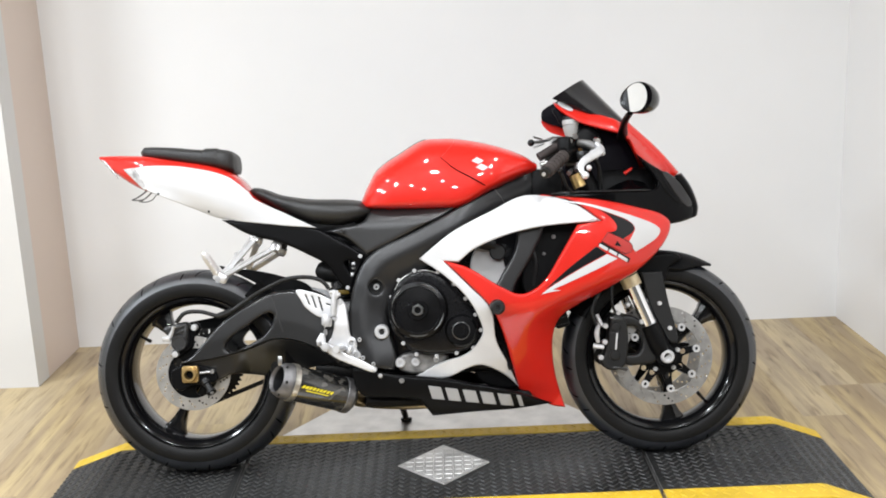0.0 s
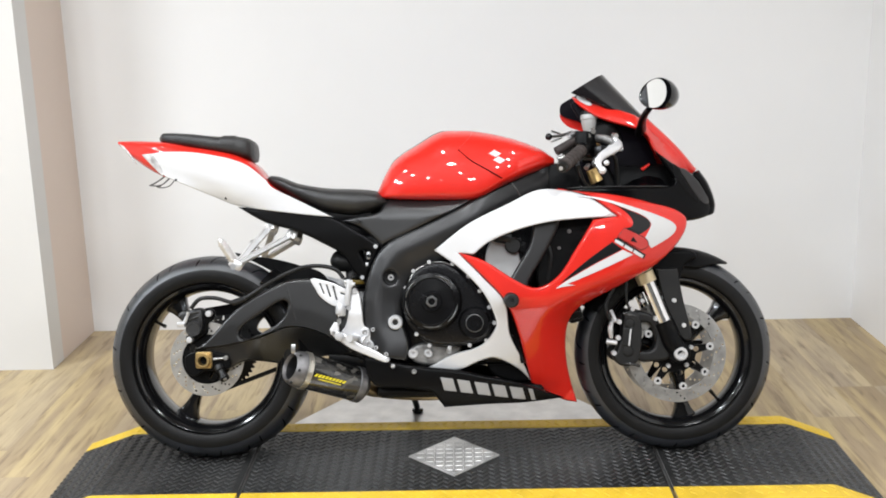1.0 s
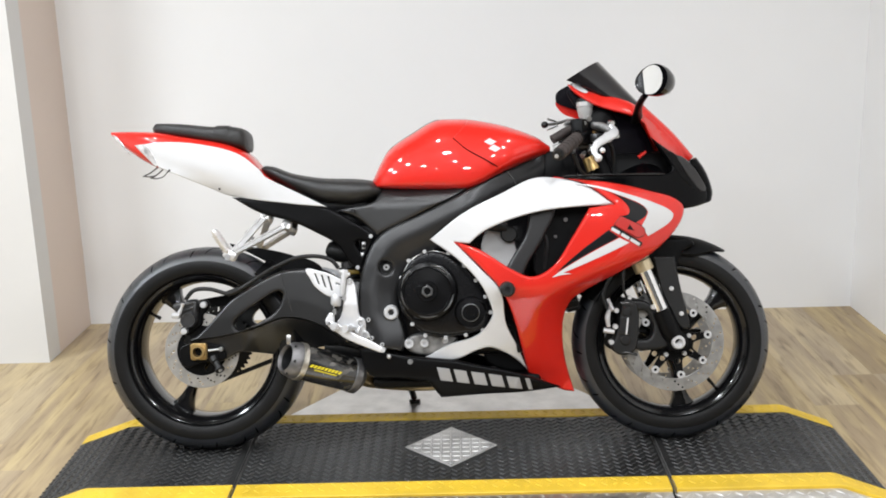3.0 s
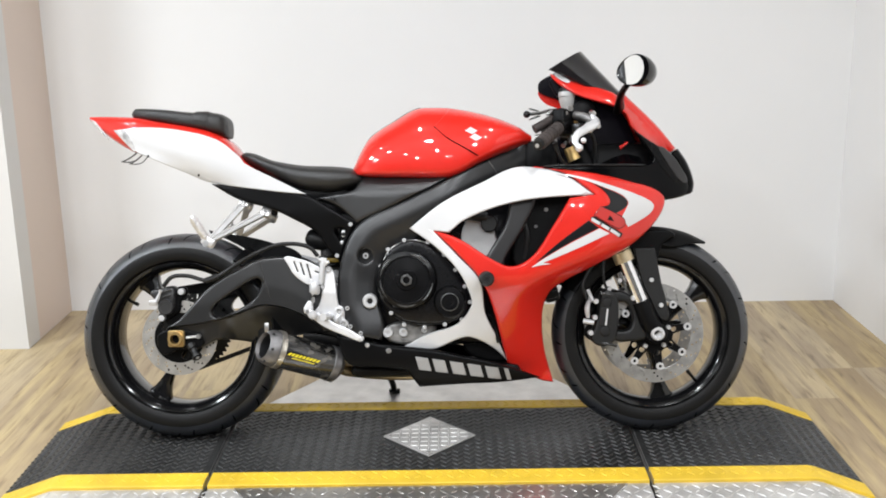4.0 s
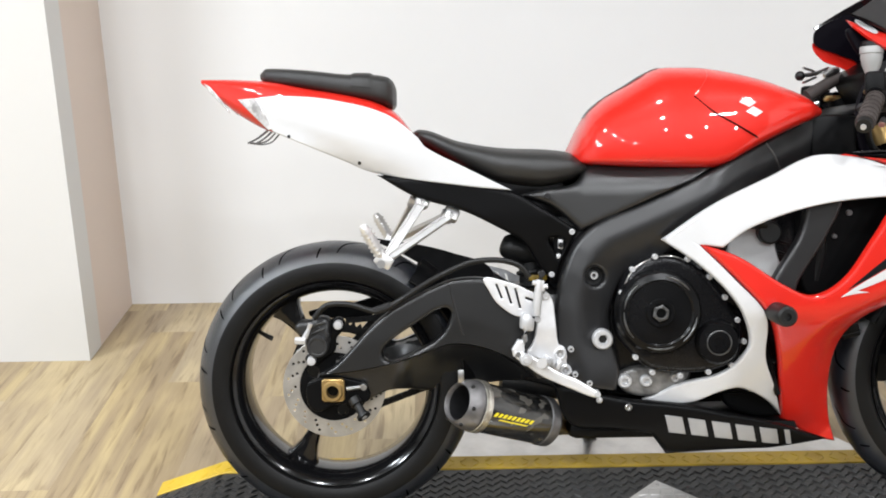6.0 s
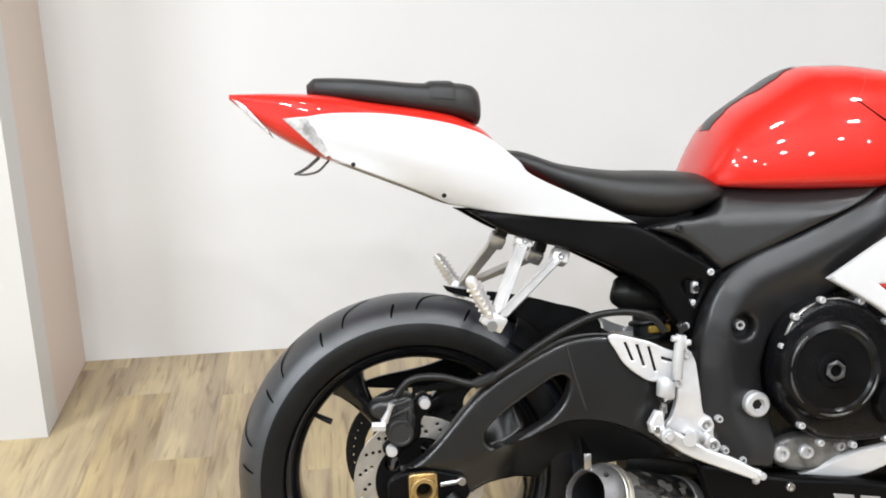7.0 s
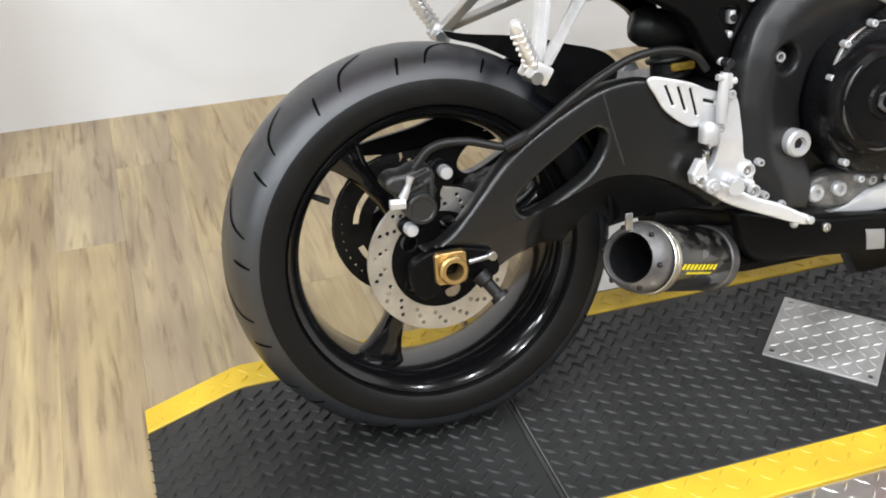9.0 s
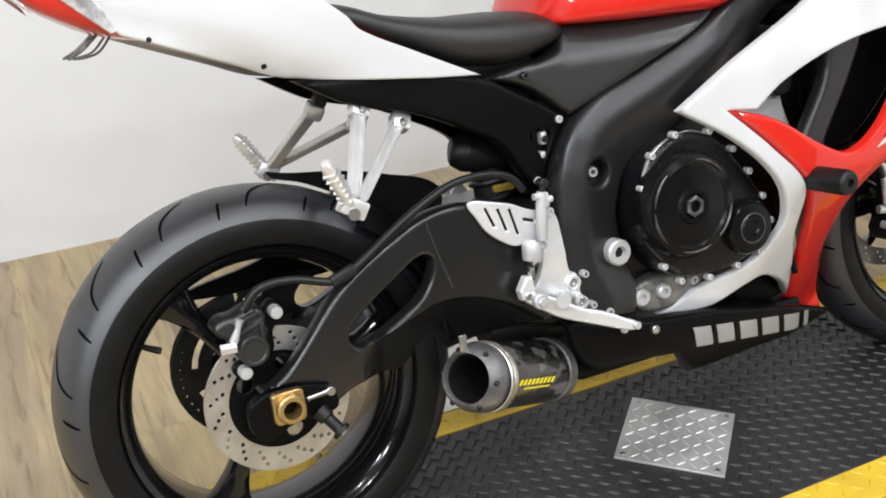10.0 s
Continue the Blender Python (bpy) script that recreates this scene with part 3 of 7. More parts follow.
bike = thing("motorcycle", "red, white and black sports motorcycle leaning on its side stand", "motorcycle",
             place=pose(0.0, -0.045, LIFT, -LEAN, 0, 0))
RC, FC = (0.0, 0.0, 0.302), (1.396, 0.0, 0.2945)   # wheel centres


def both(name, material, label, outline, depth, sides=(-1, 1), parent=None, **how):
    made = []
    for s in sides:
        bm = bmesh.new()
        shell(bm, outline, depth, side=s, **how)
        made.append(part(name, bm, material, parent or bike, label))
    return made


def tyre_profile(r, w, rim):
    """Cross-section of a tyre: outer round, sidewalls and beads."""
    out = []
    for i in range(31):
        a = math.pi * i / 30
        out.append((rim + 0.024 + (r - rim - 0.024) * math.sin(a) ** 0.72, -w / 2 * math.cos(a) * (1.0 if 0.15 < a < 3.0 else 0.985)))
    bead = w * 0.40
    return [(rim + 0.0105, -bead)] + [(rim + 0.0145, -w * 0.465)] + out + [(rim + 0.0145, w * 0.465), (rim + 0.0105, bead)]


def wheel(name, c, r, w, rimr, spokes, label):
    """Rim with three spokes, tyre and hub."""
    k = rimr
    bm = bmesh.new()
    hw = w * 0.41
    prof = [(k + 0.012, -hw), (k + 0.009, -hw - 0.004), (k + 0.002, -hw), (k - 0.007, -hw * 0.88), (k - 0.013, -hw * 0.60), (k - 0.015, 0.0),
            (k - 0.013, hw * 0.60), (k - 0.007, hw * 0.88), (k + 0.002, hw), (k + 0.009, hw + 0.004), (k + 0.012, hw), (k, hw * 0.8), (k - 0.008, 0.0), (k, -hw * 0.8)]
    lathe(bm, prof, c, 96)
    rim = part(name, bm, RIM, bike, label)
    bm = bmesh.new()
    lathe(bm, [(0.038, -0.055), (0.044, -0.045), (0.046, 0.045), (0.038, 0.055), (0.018, 0.055), (0.018, -0.055)], c, 40)
    part("hub", bm, RIM, rim)
    for a in spokes:
        bm = bmesh.new()
        rings = []
        for s in np.linspace(0, 1, 9):
            rr = 0.035 + s * (k - 0.012 - 0.035)
            half = 0.026 - 0.013 * math.sin(math.pi * min(1, s * 1.15)) + 0.016 * max(0, s - 0.8) * 5 * (s - 0.8) * 5
            th = 0.026 - 0.008 * s
            ring = []
            for q in range(12):
                b = 2 * math.pi * q / 12
                u = half * math.copysign(abs(math.cos(b)) ** 0.6, math.cos(b))
                v = th * math.copysign(abs(math.sin(b)) ** 0.6, math.sin(b))
                ca, sa = math.cos(radians(a)), math.sin(radians(a))
                ring.append((c[0] + rr * ca - u * sa, c[1] + v, c[2] + rr * sa + u * ca))
            rings.append(ring)
        loft(bm, rings)
        part("spoke", bm, RIM, rim)
    bm = bmesh.new()
    lathe(bm, tyre_profile(r, w, k), c, 128)
    tyre = part("tyre", bm, TYRE, rim, "worn black road tyre")
    return rim, tyre


rear_wheel, rear_tyre = wheel("rear_wheel", RC, 0.306, 0.184, 0.2135, (245, 125, 5), "gloss black three-spoke rear rim")
front_wheel, front_tyre = wheel("front_wheel", FC, 0.295, 0.120, 0.2135, (39, 159, 279), "gloss black three-spoke front rim")


def tyre_skin(c, r, w, rim, a, y, lift=0.0):
    """A point on the tyre's outside at the angle a and the side offset y."""
    t = math.acos(max(-1.0, min(1.0, -y / (w / 2))))
    rr = rim + 0.024 + (r - rim - 0.024) * math.sin(t) ** 0.72 + lift
    return (c[0] + rr * math.cos(a), c[1] + y, c[2] + rr * math.sin(a))


def tread_band(c, r, w, rim, ya, yb, parent):
    """The scrubbed running band of a tyre."""
    bm = bmesh.new()
    rings = []
    for i in range(129):
        a = 2 * math.pi * i / 128
        rings.append([tyre_skin(c, r, w, rim, a, yb * math.sin(math.asin(0.985) * (j / 10 - 1)) / 0.985, 0.0006) for j in range(21)])
    loft(bm, rings, closed=False)
    return part("running_band", bm, TREAD, parent, "grey scrubbed running band, tinted blue for reflected light")


def grooves(c, r, w, rim, count, parent, spread, marks):
    """Cut tread marks, each a thin dark ribbon along the tyre."""
    for i in range(count):
        for s in (-1, 1):
            a0 = 2 * math.pi * (i + (0.5 if s > 0 else 0)) / count
            for line in marks:
                bm = bmesh.new()
                rings = []
                pts = path3([(a0 + da, s * y, 0) for da, y in line], 4)
                for k, q in enumerate(pts):
                    wide = 0.0024 * (0.6 + 0.45 * math.sin(math.pi * (k + 0.5) / len(pts)))
                    nxt, prv = pts[min(k + 1, len(pts) - 1)], pts[max(k - 1, 0)]
                    da, dy = (nxt[0] - prv[0]) * r, nxt[1] - prv[1]
                    n = math.hypot(da, dy) + 1e-9
                    rings.append([tyre_skin(c, r, w, rim, q[0] - e * wide * dy / n / r, q[1] + e * wide * da / n, 0.0011) for e in (-1, 1)])
                loft(bm, rings, closed=False)
                part("tread_groove", bm, GROOVE, parent)


tread_band(RC, 0.306, 0.184, 0.2135, -0.0885, 0.0885, rear_tyre)
tread_band(FC, 0.295, 0.120, 0.2135, -0.0575, 0.0575, front_tyre)
grooves(RC, 0.306, 0.184, 0.2135, 14, rear_tyre, 1, [[(0.0, 0.007), (0.06, 0.020), (0.125, 0.037), (0.16, 0.053), (0.19, 0.074)], [(-0.135, 0.056), (-0.122, 0.068), (-0.105, 0.082)]])
grooves(FC, 0.295, 0.120, 0.2135, 13, front_tyre, 1, [[(0.0, 0.008), (0.08, 0.018), (0.14, 0.026), (0.19, 0.046)], [(-0.15, 0.038), (-0.12, 0.052)]])


# brake discs, sprocket, chain
def drilled(cx, cz, rin, rout, rows, hole):
    holes = [circle(cx, cz, rin, 48)]
    for rr, n, off in rows:
        holes += [circle(cx + rr * math.cos(2 * math.pi * (i + off) / n), cz + rr * math.sin(2 * math.pi * (i + off) / n), hole, 7) for i in range(n)]
    return circle(cx, cz, rout, 72), holes


out, holes = drilled(RC[0], RC[2], 0.074, 0.110, [(0.084, 18, 0), (0.100, 18, 0.5), (0.092, 18, 0.25)], 0.0034)
bm = bmesh.new()
shell(bm, out, flat(0.100), holes, thick=0.004, r=0.0006, step=0.5)
part("brake_disc", bm, DISC, rear_wheel, "drilled steel brake disc", sharp=8)
bm = bmesh.new()
shell(bm, circle(RC[0], RC[2], 0.076, 48), flat(0.099), [circle(RC[0], RC[2], 0.03, 24)] + [circle(RC[0] + 0.055 * math.cos(radians(72 * i)), RC[2] + 0.055 * math.sin(radians(72 * i)), 0.013, 14) for i in range(5)], thick=0.006, r=0.001, step=0.5)
part("disc_carrier", bm, PLASTIC, rear_wheel, sharp=8)
bm = bmesh.new()
tube(bm, [(-0.186, -0.004, 0.416), (-0.166, -0.018, 0.407), (-0.146, -0.026, 0.398), (-0.141, -0.027, 0.396)], [0.0045, 0.0045, 0.0056, 0.0050], 10)
part("valve_stem", bm, DARK, rear_wheel)
bm = bmesh.new()
ca, sa = math.cos(radians(-48)), math.sin(radians(-48))
tube(bm, [(FC[0] + q * ca, y, FC[2] + q * sa) for q, y in ((0.204, -0.004), (0.186, -0.014), (0.168, -0.024), (0.160, -0.027))], [0.0045, 0.0045, 0.0056, 0.0050], 10)
part("valve_stem", bm, DARK, front_wheel)
teeth = 43
bm = bmesh.new()
prof = np.array([(RC[0] + (0.108 + 0.005 * math.cos(teeth * a)) * math.cos(a), RC[2] + (0.108 + 0.005 * math.cos(teeth * a)) * math.sin(a)) for a in np.linspace(0, 2 * math.pi, teeth * 6, endpoint=False)])
shell(bm, prof, flat(0.106), [circle(RC[0], RC[2], 0.055, 24)] + [np.array([(RC[0] + q * math.cos(radians(72 * i + 150 + e)), RC[2] + q * math.sin(radians(72 * i + 150 + e))) for q, es in ((0.076, range(-22, 23, 11)), (0.086, range(22, -23, -11))) for e in es]) for i in range(5)], thick=0.004, r=0.0006, step=0.5, side=1)
part("sprocket", bm, DARK, rear_wheel, "dark toothed sprocket", sharp=8)


def chain():
    """Roller chain round the sprocket and forward to the gearbox, link by link."""
    bm = bmesh.new()
    top0, top1 = np.array((0.012, 0.416)), np.array((0.555, 0.455))
    low1, low0 = np.array((0.555, 0.388)), np.array((0.012, 0.190))
    runs = [top0 + (top1 - top0) * s for s in np.linspace(0, 1, 36)] + [low1 + (low0 - low1) * s for s in np.linspace(0, 1, 36)]
    runs += [np.array((RC[0] + 0.113 * math.cos(a), RC[2] + 0.113 * math.sin(a))) for a in np.linspace(radians(270), radians(90), 24)]
    for i, (a, b) in enumerate(zip(runs, runs[1:])):
        if np.linalg.norm(b - a) > 0.05:
            continue
        mid, d = (a + b) / 2, (b - a) / (np.linalg.norm(b - a) + 1e-9)
        m = Matrix(((d[0], 0, -d[1], mid[0]), (0, 1, 0, 0.102), (d[1], 0, d[0], mid[1]), (0, 0, 0, 1)))
        for o in (-0.008 if i % 2 else -0.006, 0.008 if i % 2 else 0.006):
            box(bm, -0.010, 0.010, o - 0.001, o + 0.001, -0.0065, 0.0065, 0.0, m)
    return bm


part("chain", chain(), DARK, bike, "oily dark drive chain")["kind"] = "stuff"

# front discs with floating buttons
for s in (-1, 1):
    out, holes = drilled(FC[0], FC[2], 0.110, 0.147, [(0.1190, 20, 0), (0.1390, 20, 0.5), (0.1290, 20, 0.25)], 0.0032)
    bm = bmesh.new()
    shell(bm, out, flat(0.072), holes, thick=0.004, r=0.0006, step=0.5, side=s)
    fd = part("brake_disc", bm, DARKDISC, front_wheel, "drilled steel brake disc", sharp=8)
    bm = bmesh.new()
    star = np.array([(FC[0] + rr * math.cos(a), FC[2] + rr * math.sin(a)) for a in np.linspace(0, 2 * math.pi, 120, endpoint=False) for rr in [0.058 + 0.056 * max(0.0, 0.5 + 0.5 * math.cos(8 * (a - radians(10)))) ** 3.2]])
    shell(bm, star, flat(0.070), [circle(FC[0], FC[2], 0.03, 24)] + [circle(FC[0] + 0.060 * math.cos(radians(45 * i + 10)), FC[2] + 0.060 * math.sin(radians(45 * i + 10)), 0.0085, 12) for i in range(8)], thick=0.006, r=0.001, step=0.5, side=s)
    part("disc_carrier", bm, PLASTIC, front_wheel, sharp=8)
    for i in range(8):
        a = radians(45 * i + 10)
        bm = bmesh.new()
        lathe(bm, [(0.0112, -0.006), (0.0112, 0.005), (0.0095, 0.0068), (0.0058, 0.0068), (0.0050, 0.004), (0.0050, -0.006)], (FC[0] + 0.1005 * math.cos(a), s * 0.072, FC[2] + 0.1005 * math.sin(a)), 18)
        part("disc_button", bm, CAST, fd)
    for i in range(5):
        a = radians(72 * i + 20)
        bm = bmesh.new()
        lathe(bm, [(0.0068, s * 0.066), (0.0068, s * 0.080), (0.0055, s * 0.082), (0.0030, s * 0.082), (0.0028, s * 0.078), (0.0004, s * 0.078)], (FC[0] + 0.046 * math.cos(a), 0, FC[2] + 0.046 * math.sin(a)), 12, closed=False)
        part("carrier_bolt", bm, CAST, fd)

# ---- swingarm and rear axle ----
ARM_OUT = [(-0.032, 0.330), (0.013, 0.360), (0.108, 0.457), (0.216, 0.518), (0.267, 0.534), (0.335, 0.530), (0.410, 0.487), (0.480, 0.455), (0.515, 0.43), (0.515, 0.37),
           (0.440, 0.320), (0.337, 0.300), (0.240, 0.280), (0.170, 0.289), (0.121, 0.297), (0.072, 0.275, 1), (0.052, 0.270, 1), (0.030, 0.312), (-0.004, 0.326), (-0.030, 0.326)]
ARM_HOLE = [(0.107, 0.376), (0.120, 0.402), (0.184, 0.446), (0.236, 0.474), (0.252, 0.462), (0.232, 0.418), (0.180, 0.384), (0.126, 0.362)]


def arm_crease(x):
    rise, hump = 0.3385 + 0.10 * (x + 0.02) + 0.8 * max(0.0, min(x, 0.30) - 0.03) ** 2, 0.400 - 2.6 * max(0.0, x - 0.258) ** 2
    return 0.5 * (rise + hump - math.sqrt((rise - hump) ** 2 + 0.00002))


def arm_depth(x, z):
    """The arm's outer face: a broad upper face with a crisp crease along its foot, and a lower face that tucks under."""
    below = arm_crease(x) - z
    step = min(1.0, max(0.0, below / 0.006))
    tuck = min(1.0, max(0.0, (x - 0.125) / 0.04))
    return 0.153 - 0.012 * max(0.0, (x - 0.25) / 0.25) - 0.020 * step * step * (3 - 2 * step) - (0.10 + 0.50 * tuck) * max(0.0, below) + 0.05 * min(0.0, below + 0.05)


both("swingarm", ARM, "dark grey swingarm with an open window", ARM_OUT, arm_depth, holes=[ARM_HOLE], thick=0.022, r=0.007, step=0.009, smooth=14,
     guides=[np.array([(x, arm_crease(x) - o) for x in np.arange(-0.04, 0.50, 0.006)]) for o in (-0.003, 0.0, 0.003, 0.006, 0.010)])
bm = bmesh.new()
box(bm, 0.29, 0.50, -0.12, 0.12, 0.36, 0.50, 0.02)
part("swingarm_bridge", bm, ARM, bike)
bm = bmesh.new()
tube(bm, [(x, -arm_depth(x, z) + 0.0012, z) for x, z in ((0.248, 0.524), (0.260, 0.473), (0.268, 0.445), (0.277, 0.415))], 0.0026, 8)
part("weld_bead", bm, FRAME, bike)
both("axle_plate", PLASTIC, "", [(-0.049, 0.318), (-0.001, 0.332), (0.067, 0.318, 1), (0.078, 0.282), (0.047, 0.273), (0.003, 0.270), (-0.030, 0.256), (-0.050, 0.268), (-0.056, 0.298)], flat(0.140), thick=0.016, r=0.004, step=0.05)
bm = bmesh.new()
shell(bm, [(-0.022, 0.323, 1), (-0.017, 0.328, 1), (0.021, 0.328, 1), (0.026, 0.323, 1), (0.026, 0.284, 1), (0.021, 0.279, 1), (-0.017, 0.279, 1), (-0.022, 0.284, 1)], flat(0.150), [circle(0.002, 0.303, 0.0125, 20)], thick=0.010, r=0.003, step=0.05)
axle_block = part("axle_block", bm, GOLD, bike, "gold anodised axle block")
bm = bmesh.new()
lathe(bm, [(0.0215, -0.150), (0.0215, -0.162), (0.019, -0.165), (0.0135, -0.165), (0.0125, -0.158), (0.0125, -0.150)], (0.002, 0, 0.303), 32)
part("axle_nut", bm, GOLD, axle_block)
bm = bmesh.new()
tube(bm, [(-0.0, -0.12, 0.303), (0.0, 0.165, 0.303)], 0.012, 16)
part("axle", bm, STEEL, bike)
bm = bmesh.new()
tube(bm, [(0.030, -0.145, 0.306), (0.062, -0.145, 0.309)], 0.004, 10)
disc(bm, 0.066, -0.136, -0.150, 0.309, 0.007)
part("chain_adjuster", bm, STEEL, bike)
bm = bmesh.new()
tube(bm, [(0.044, -0.146, 0.285), (0.052, -0.153, 0.274), (0.053, -0.154, 0.2725), (0.064, -0.164, 0.256), (0.065, -0.165, 0.2545), (0.068, -0.168, 0.250)], [0.013, 0.013, 0.009, 0.009, 0.0145, 0.0145], 16)
bobbin = part("paddock_bobbin", bm, DARK, bike, "black paddock stand bobbin")
bm = bmesh.new()
tube(bm, [(0.0675, -0.1675, 0.2508), (0.0690, -0.1690, 0.2485)], 0.0058, 6)
part("bobbin_screw", bm, CAST, bobbin)

# rear caliper on its carrier, with its hose
bm = bmesh.new()
shell(bm, [(0.012, 0.452), (0.026, 0.440), (0.022, 0.424), (0.008, 0.408), (0.004, 0.380), (-0.020, 0.362), (-0.038, 0.350), (-0.056, 0.354), (-0.058, 0.370), (-0.036, 0.382), (-0.020, 0.410), (-0.004, 0.438)], flat(0.112), thick=0.016, r=0.005, step=0.015)
carrier = part("caliper_carrier", bm, PLASTIC, bike, "black caliper carrier")
for bx, bz in ((-0.045, 0.362), (0.013, 0.438)):
    bm = bmesh.new()
    lathe(bm, [(0.0098, -0.108), (0.0098, -0.126), (0.0085, -0.1285), (0.0045, -0.1290), (0.0004, -0.1290)], (bx, 0, bz), 20, closed=False)
    part("caliper_bolt", bm, CAST, carrier)
bm = bmesh.new()
shell(bm, [(-0.078, 0.436), (-0.066, 0.446), (-0.048, 0.447), (-0.026, 0.454), (-0.008, 0.450), (-0.004, 0.430), (-0.006, 0.395), (-0.018, 0.377), (-0.038, 0.372), (-0.052, 0.386), (-0.060, 0.412), (-0.074, 0.424)], flat(0.128), thick=0.034, r=0.008, step=0.012)
caliper = part("rear_caliper", bm, COVER, bike, "dark grey brake caliper")
bm = bmesh.new()
lathe(bm, [(0.0225, -0.122), (0.0225, -0.137), (0.0205, -0.1395), (0.0170, -0.1395), (0.0155, -0.1380), (0.0004, -0.1380)], (-0.030, 0, 0.394), 32, closed=False)
part("piston_cap", bm, COVER, caliper)
for x0, z0, x1, z1, r in ((-0.046, 0.420, -0.012, 0.434, 0.0050), (-0.050, 0.436, -0.016, 0.446, 0.0042), (-0.014, 0.402, -0.010, 0.440, 0.0050)):
    bm = bmesh.new()
    tube(bm, [(x0, -0.127, z0), ((x0 + x1) / 2, -0.1285, (z0 + z1) / 2), (x1, -0.127, z1)], r, 10, 3)
    part("caliper_rib", bm, COVER, caliper)
for px, pz, pr in ((-0.028, 0.430, 0.0062), (-0.010, 0.418, 0.0055)):
    bm = bmesh.new()
    bolt(bm, px, -0.128, pz, pr, 0.005)
    part("body_bolt", bm, FRAME, caliper)
bm = bmesh.new()
tube(bm, [(-0.056, -0.134, 0.414), (-0.050, -0.136, 0.426), (-0.047, -0.137, 0.433), (-0.043, -0.138, 0.444)], [0.0066, 0.0052, 0.0040, 0.0058], 12, 3)
part("bleed_nipple", bm, CAST, caliper, "silver bleed nipple")
bm = bmesh.new()
tube(bm, [(-0.076, -0.136, 0.408), (-0.054, -0.138, 0.407)], 0.0082, 6)
part("banjo_bolt", bm, CAST, caliper, "silver banjo bolt")
bm = bmesh.new()
tube(bm, [(-0.036, -0.135, 0.455), (-0.008, -0.140, 0.482), (0.040, -0.145, 0.484), (0.097, -0.155, 0.470), (0.135, -0.156, 0.486), (0.200, -0.156, 0.526), (0.250, -0.155, 0.552),
          (0.300, -0.152, 0.570), (0.355, -0.150, 0.572), (0.395, -0.150, 0.560), (0.416, -0.150, 0.536)], 0.0062, 10)
part("brake_hose", bm, DARK, bike, "black rubber brake hose")
bm = bmesh.new()
tube(bm, [(0.092, -0.155, 0.470), (0.128, -0.157, 0.482)], 0.009, 10)
part("hose_clip", bm, DARK, bike)

# rear hugger over the tyre
bm = bmesh.new()
rings = []
for a in np.linspace(radians(2), radians(54), 16):
    rr = 0.318 + 0.006 * math.sin(a * 3)
    rings.append([(RC[0] + (rr - 0.045 * abs(q) ** 3) * math.cos(a), 0.105 * q, RC[2] + (rr - 0.045 * abs(q) ** 3) * math.sin(a)) for q in np.linspace(-1, 1, 11)]
                 + [(RC[0] + (rr + 0.005 - 0.045 * abs(q) ** 3) * math.cos(a), 0.108 * q, RC[2] + (rr + 0.005 - 0.045 * abs(q) ** 3) * math.sin(a)) for q in np.linspace(1, -1, 11)])
loft(bm, rings)
part("rear_hugger", bm, PLASTIC, bike, "black plastic rear mudguard")
both("chain_guard", PLASTIC, "", [(-0.075, 0.438), (0.05, 0.462), (0.30, 0.545), (0.31, 0.520), (0.06, 0.425), (-0.07, 0.425)], flat(0.118), sides=(1,), thick=0.01, r=0.003, step=0.05)

# ---- frame, engine ----
FRAME_OUT = [(1.050, 0.862), (1.075, 0.772), (0.980, 0.742), (0.900, 0.712), (0.795, 0.650), (0.704, 0.580), (0.626, 0.545), (0.588, 0.470), (0.592, 0.400), (0.604, 0.340), (0.596, 0.290, 1),
             (0.500, 0.318), (0.474, 0.385), (0.472, 0.470), (0.490, 0.550), (0.516, 0.605), (0.560, 0.645), (0.650, 0.684), (0.766, 0.738), (0.902, 0.807), (0.985, 0.845)]
FRAME_RIM = [Vector(p[:2]) for p in FRAME_OUT[11:]]


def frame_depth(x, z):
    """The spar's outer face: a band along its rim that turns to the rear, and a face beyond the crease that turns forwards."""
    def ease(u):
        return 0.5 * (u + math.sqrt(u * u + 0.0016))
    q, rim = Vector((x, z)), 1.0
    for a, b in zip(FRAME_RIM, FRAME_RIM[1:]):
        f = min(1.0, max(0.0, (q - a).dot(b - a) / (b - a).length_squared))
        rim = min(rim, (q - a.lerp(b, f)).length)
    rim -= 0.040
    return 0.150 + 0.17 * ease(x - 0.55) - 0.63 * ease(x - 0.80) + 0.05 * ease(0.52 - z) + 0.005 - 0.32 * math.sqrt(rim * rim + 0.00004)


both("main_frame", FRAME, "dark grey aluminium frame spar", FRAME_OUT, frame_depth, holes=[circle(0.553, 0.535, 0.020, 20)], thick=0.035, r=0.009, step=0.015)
for x, z, r, y, m, name in ((0.553, 0.535, 0.009, -0.126, CAST, "frame_bolt"), (0.566, 0.405, 0.0215, -0.162, CAST, "pivot_bolt"), (0.500, 0.385, 0.0062, -0.160, CAST, "frame_bolt"),
                            (0.508, 0.332, 0.0062, -0.162, CAST, "frame_bolt"), (0.538, 0.313, 0.0062, -0.162, CAST, "frame_bolt")):
    bm = bmesh.new()
    lathe(bm, [(r, y + 0.015), (r, y - 0.004), (r * 0.85, y - 0.008), (r * 0.5, y - 0.008), (r * 0.45, y - 0.001), (0.0005, y - 0.001)], (x, 0, z), 20, closed=False)
    head = part(name, bm, m, bike)
    # Near-black disc stands in for the shade inside the bolt's socket.
    bm = bmesh.new()
    disc(bm, x, y + 0.006, y - 0.0018, z, r * 0.44, n=6)
    part("socket", bm, DARK, head)
# Near-black disc puts the shade of the bolt hole into its floor.
bm = bmesh.new()
disc(bm, 0.553, -0.112, -0.120, 0.535, 0.030)
part("recess_shade", bm, DARK, bike)
bm = bmesh.new()
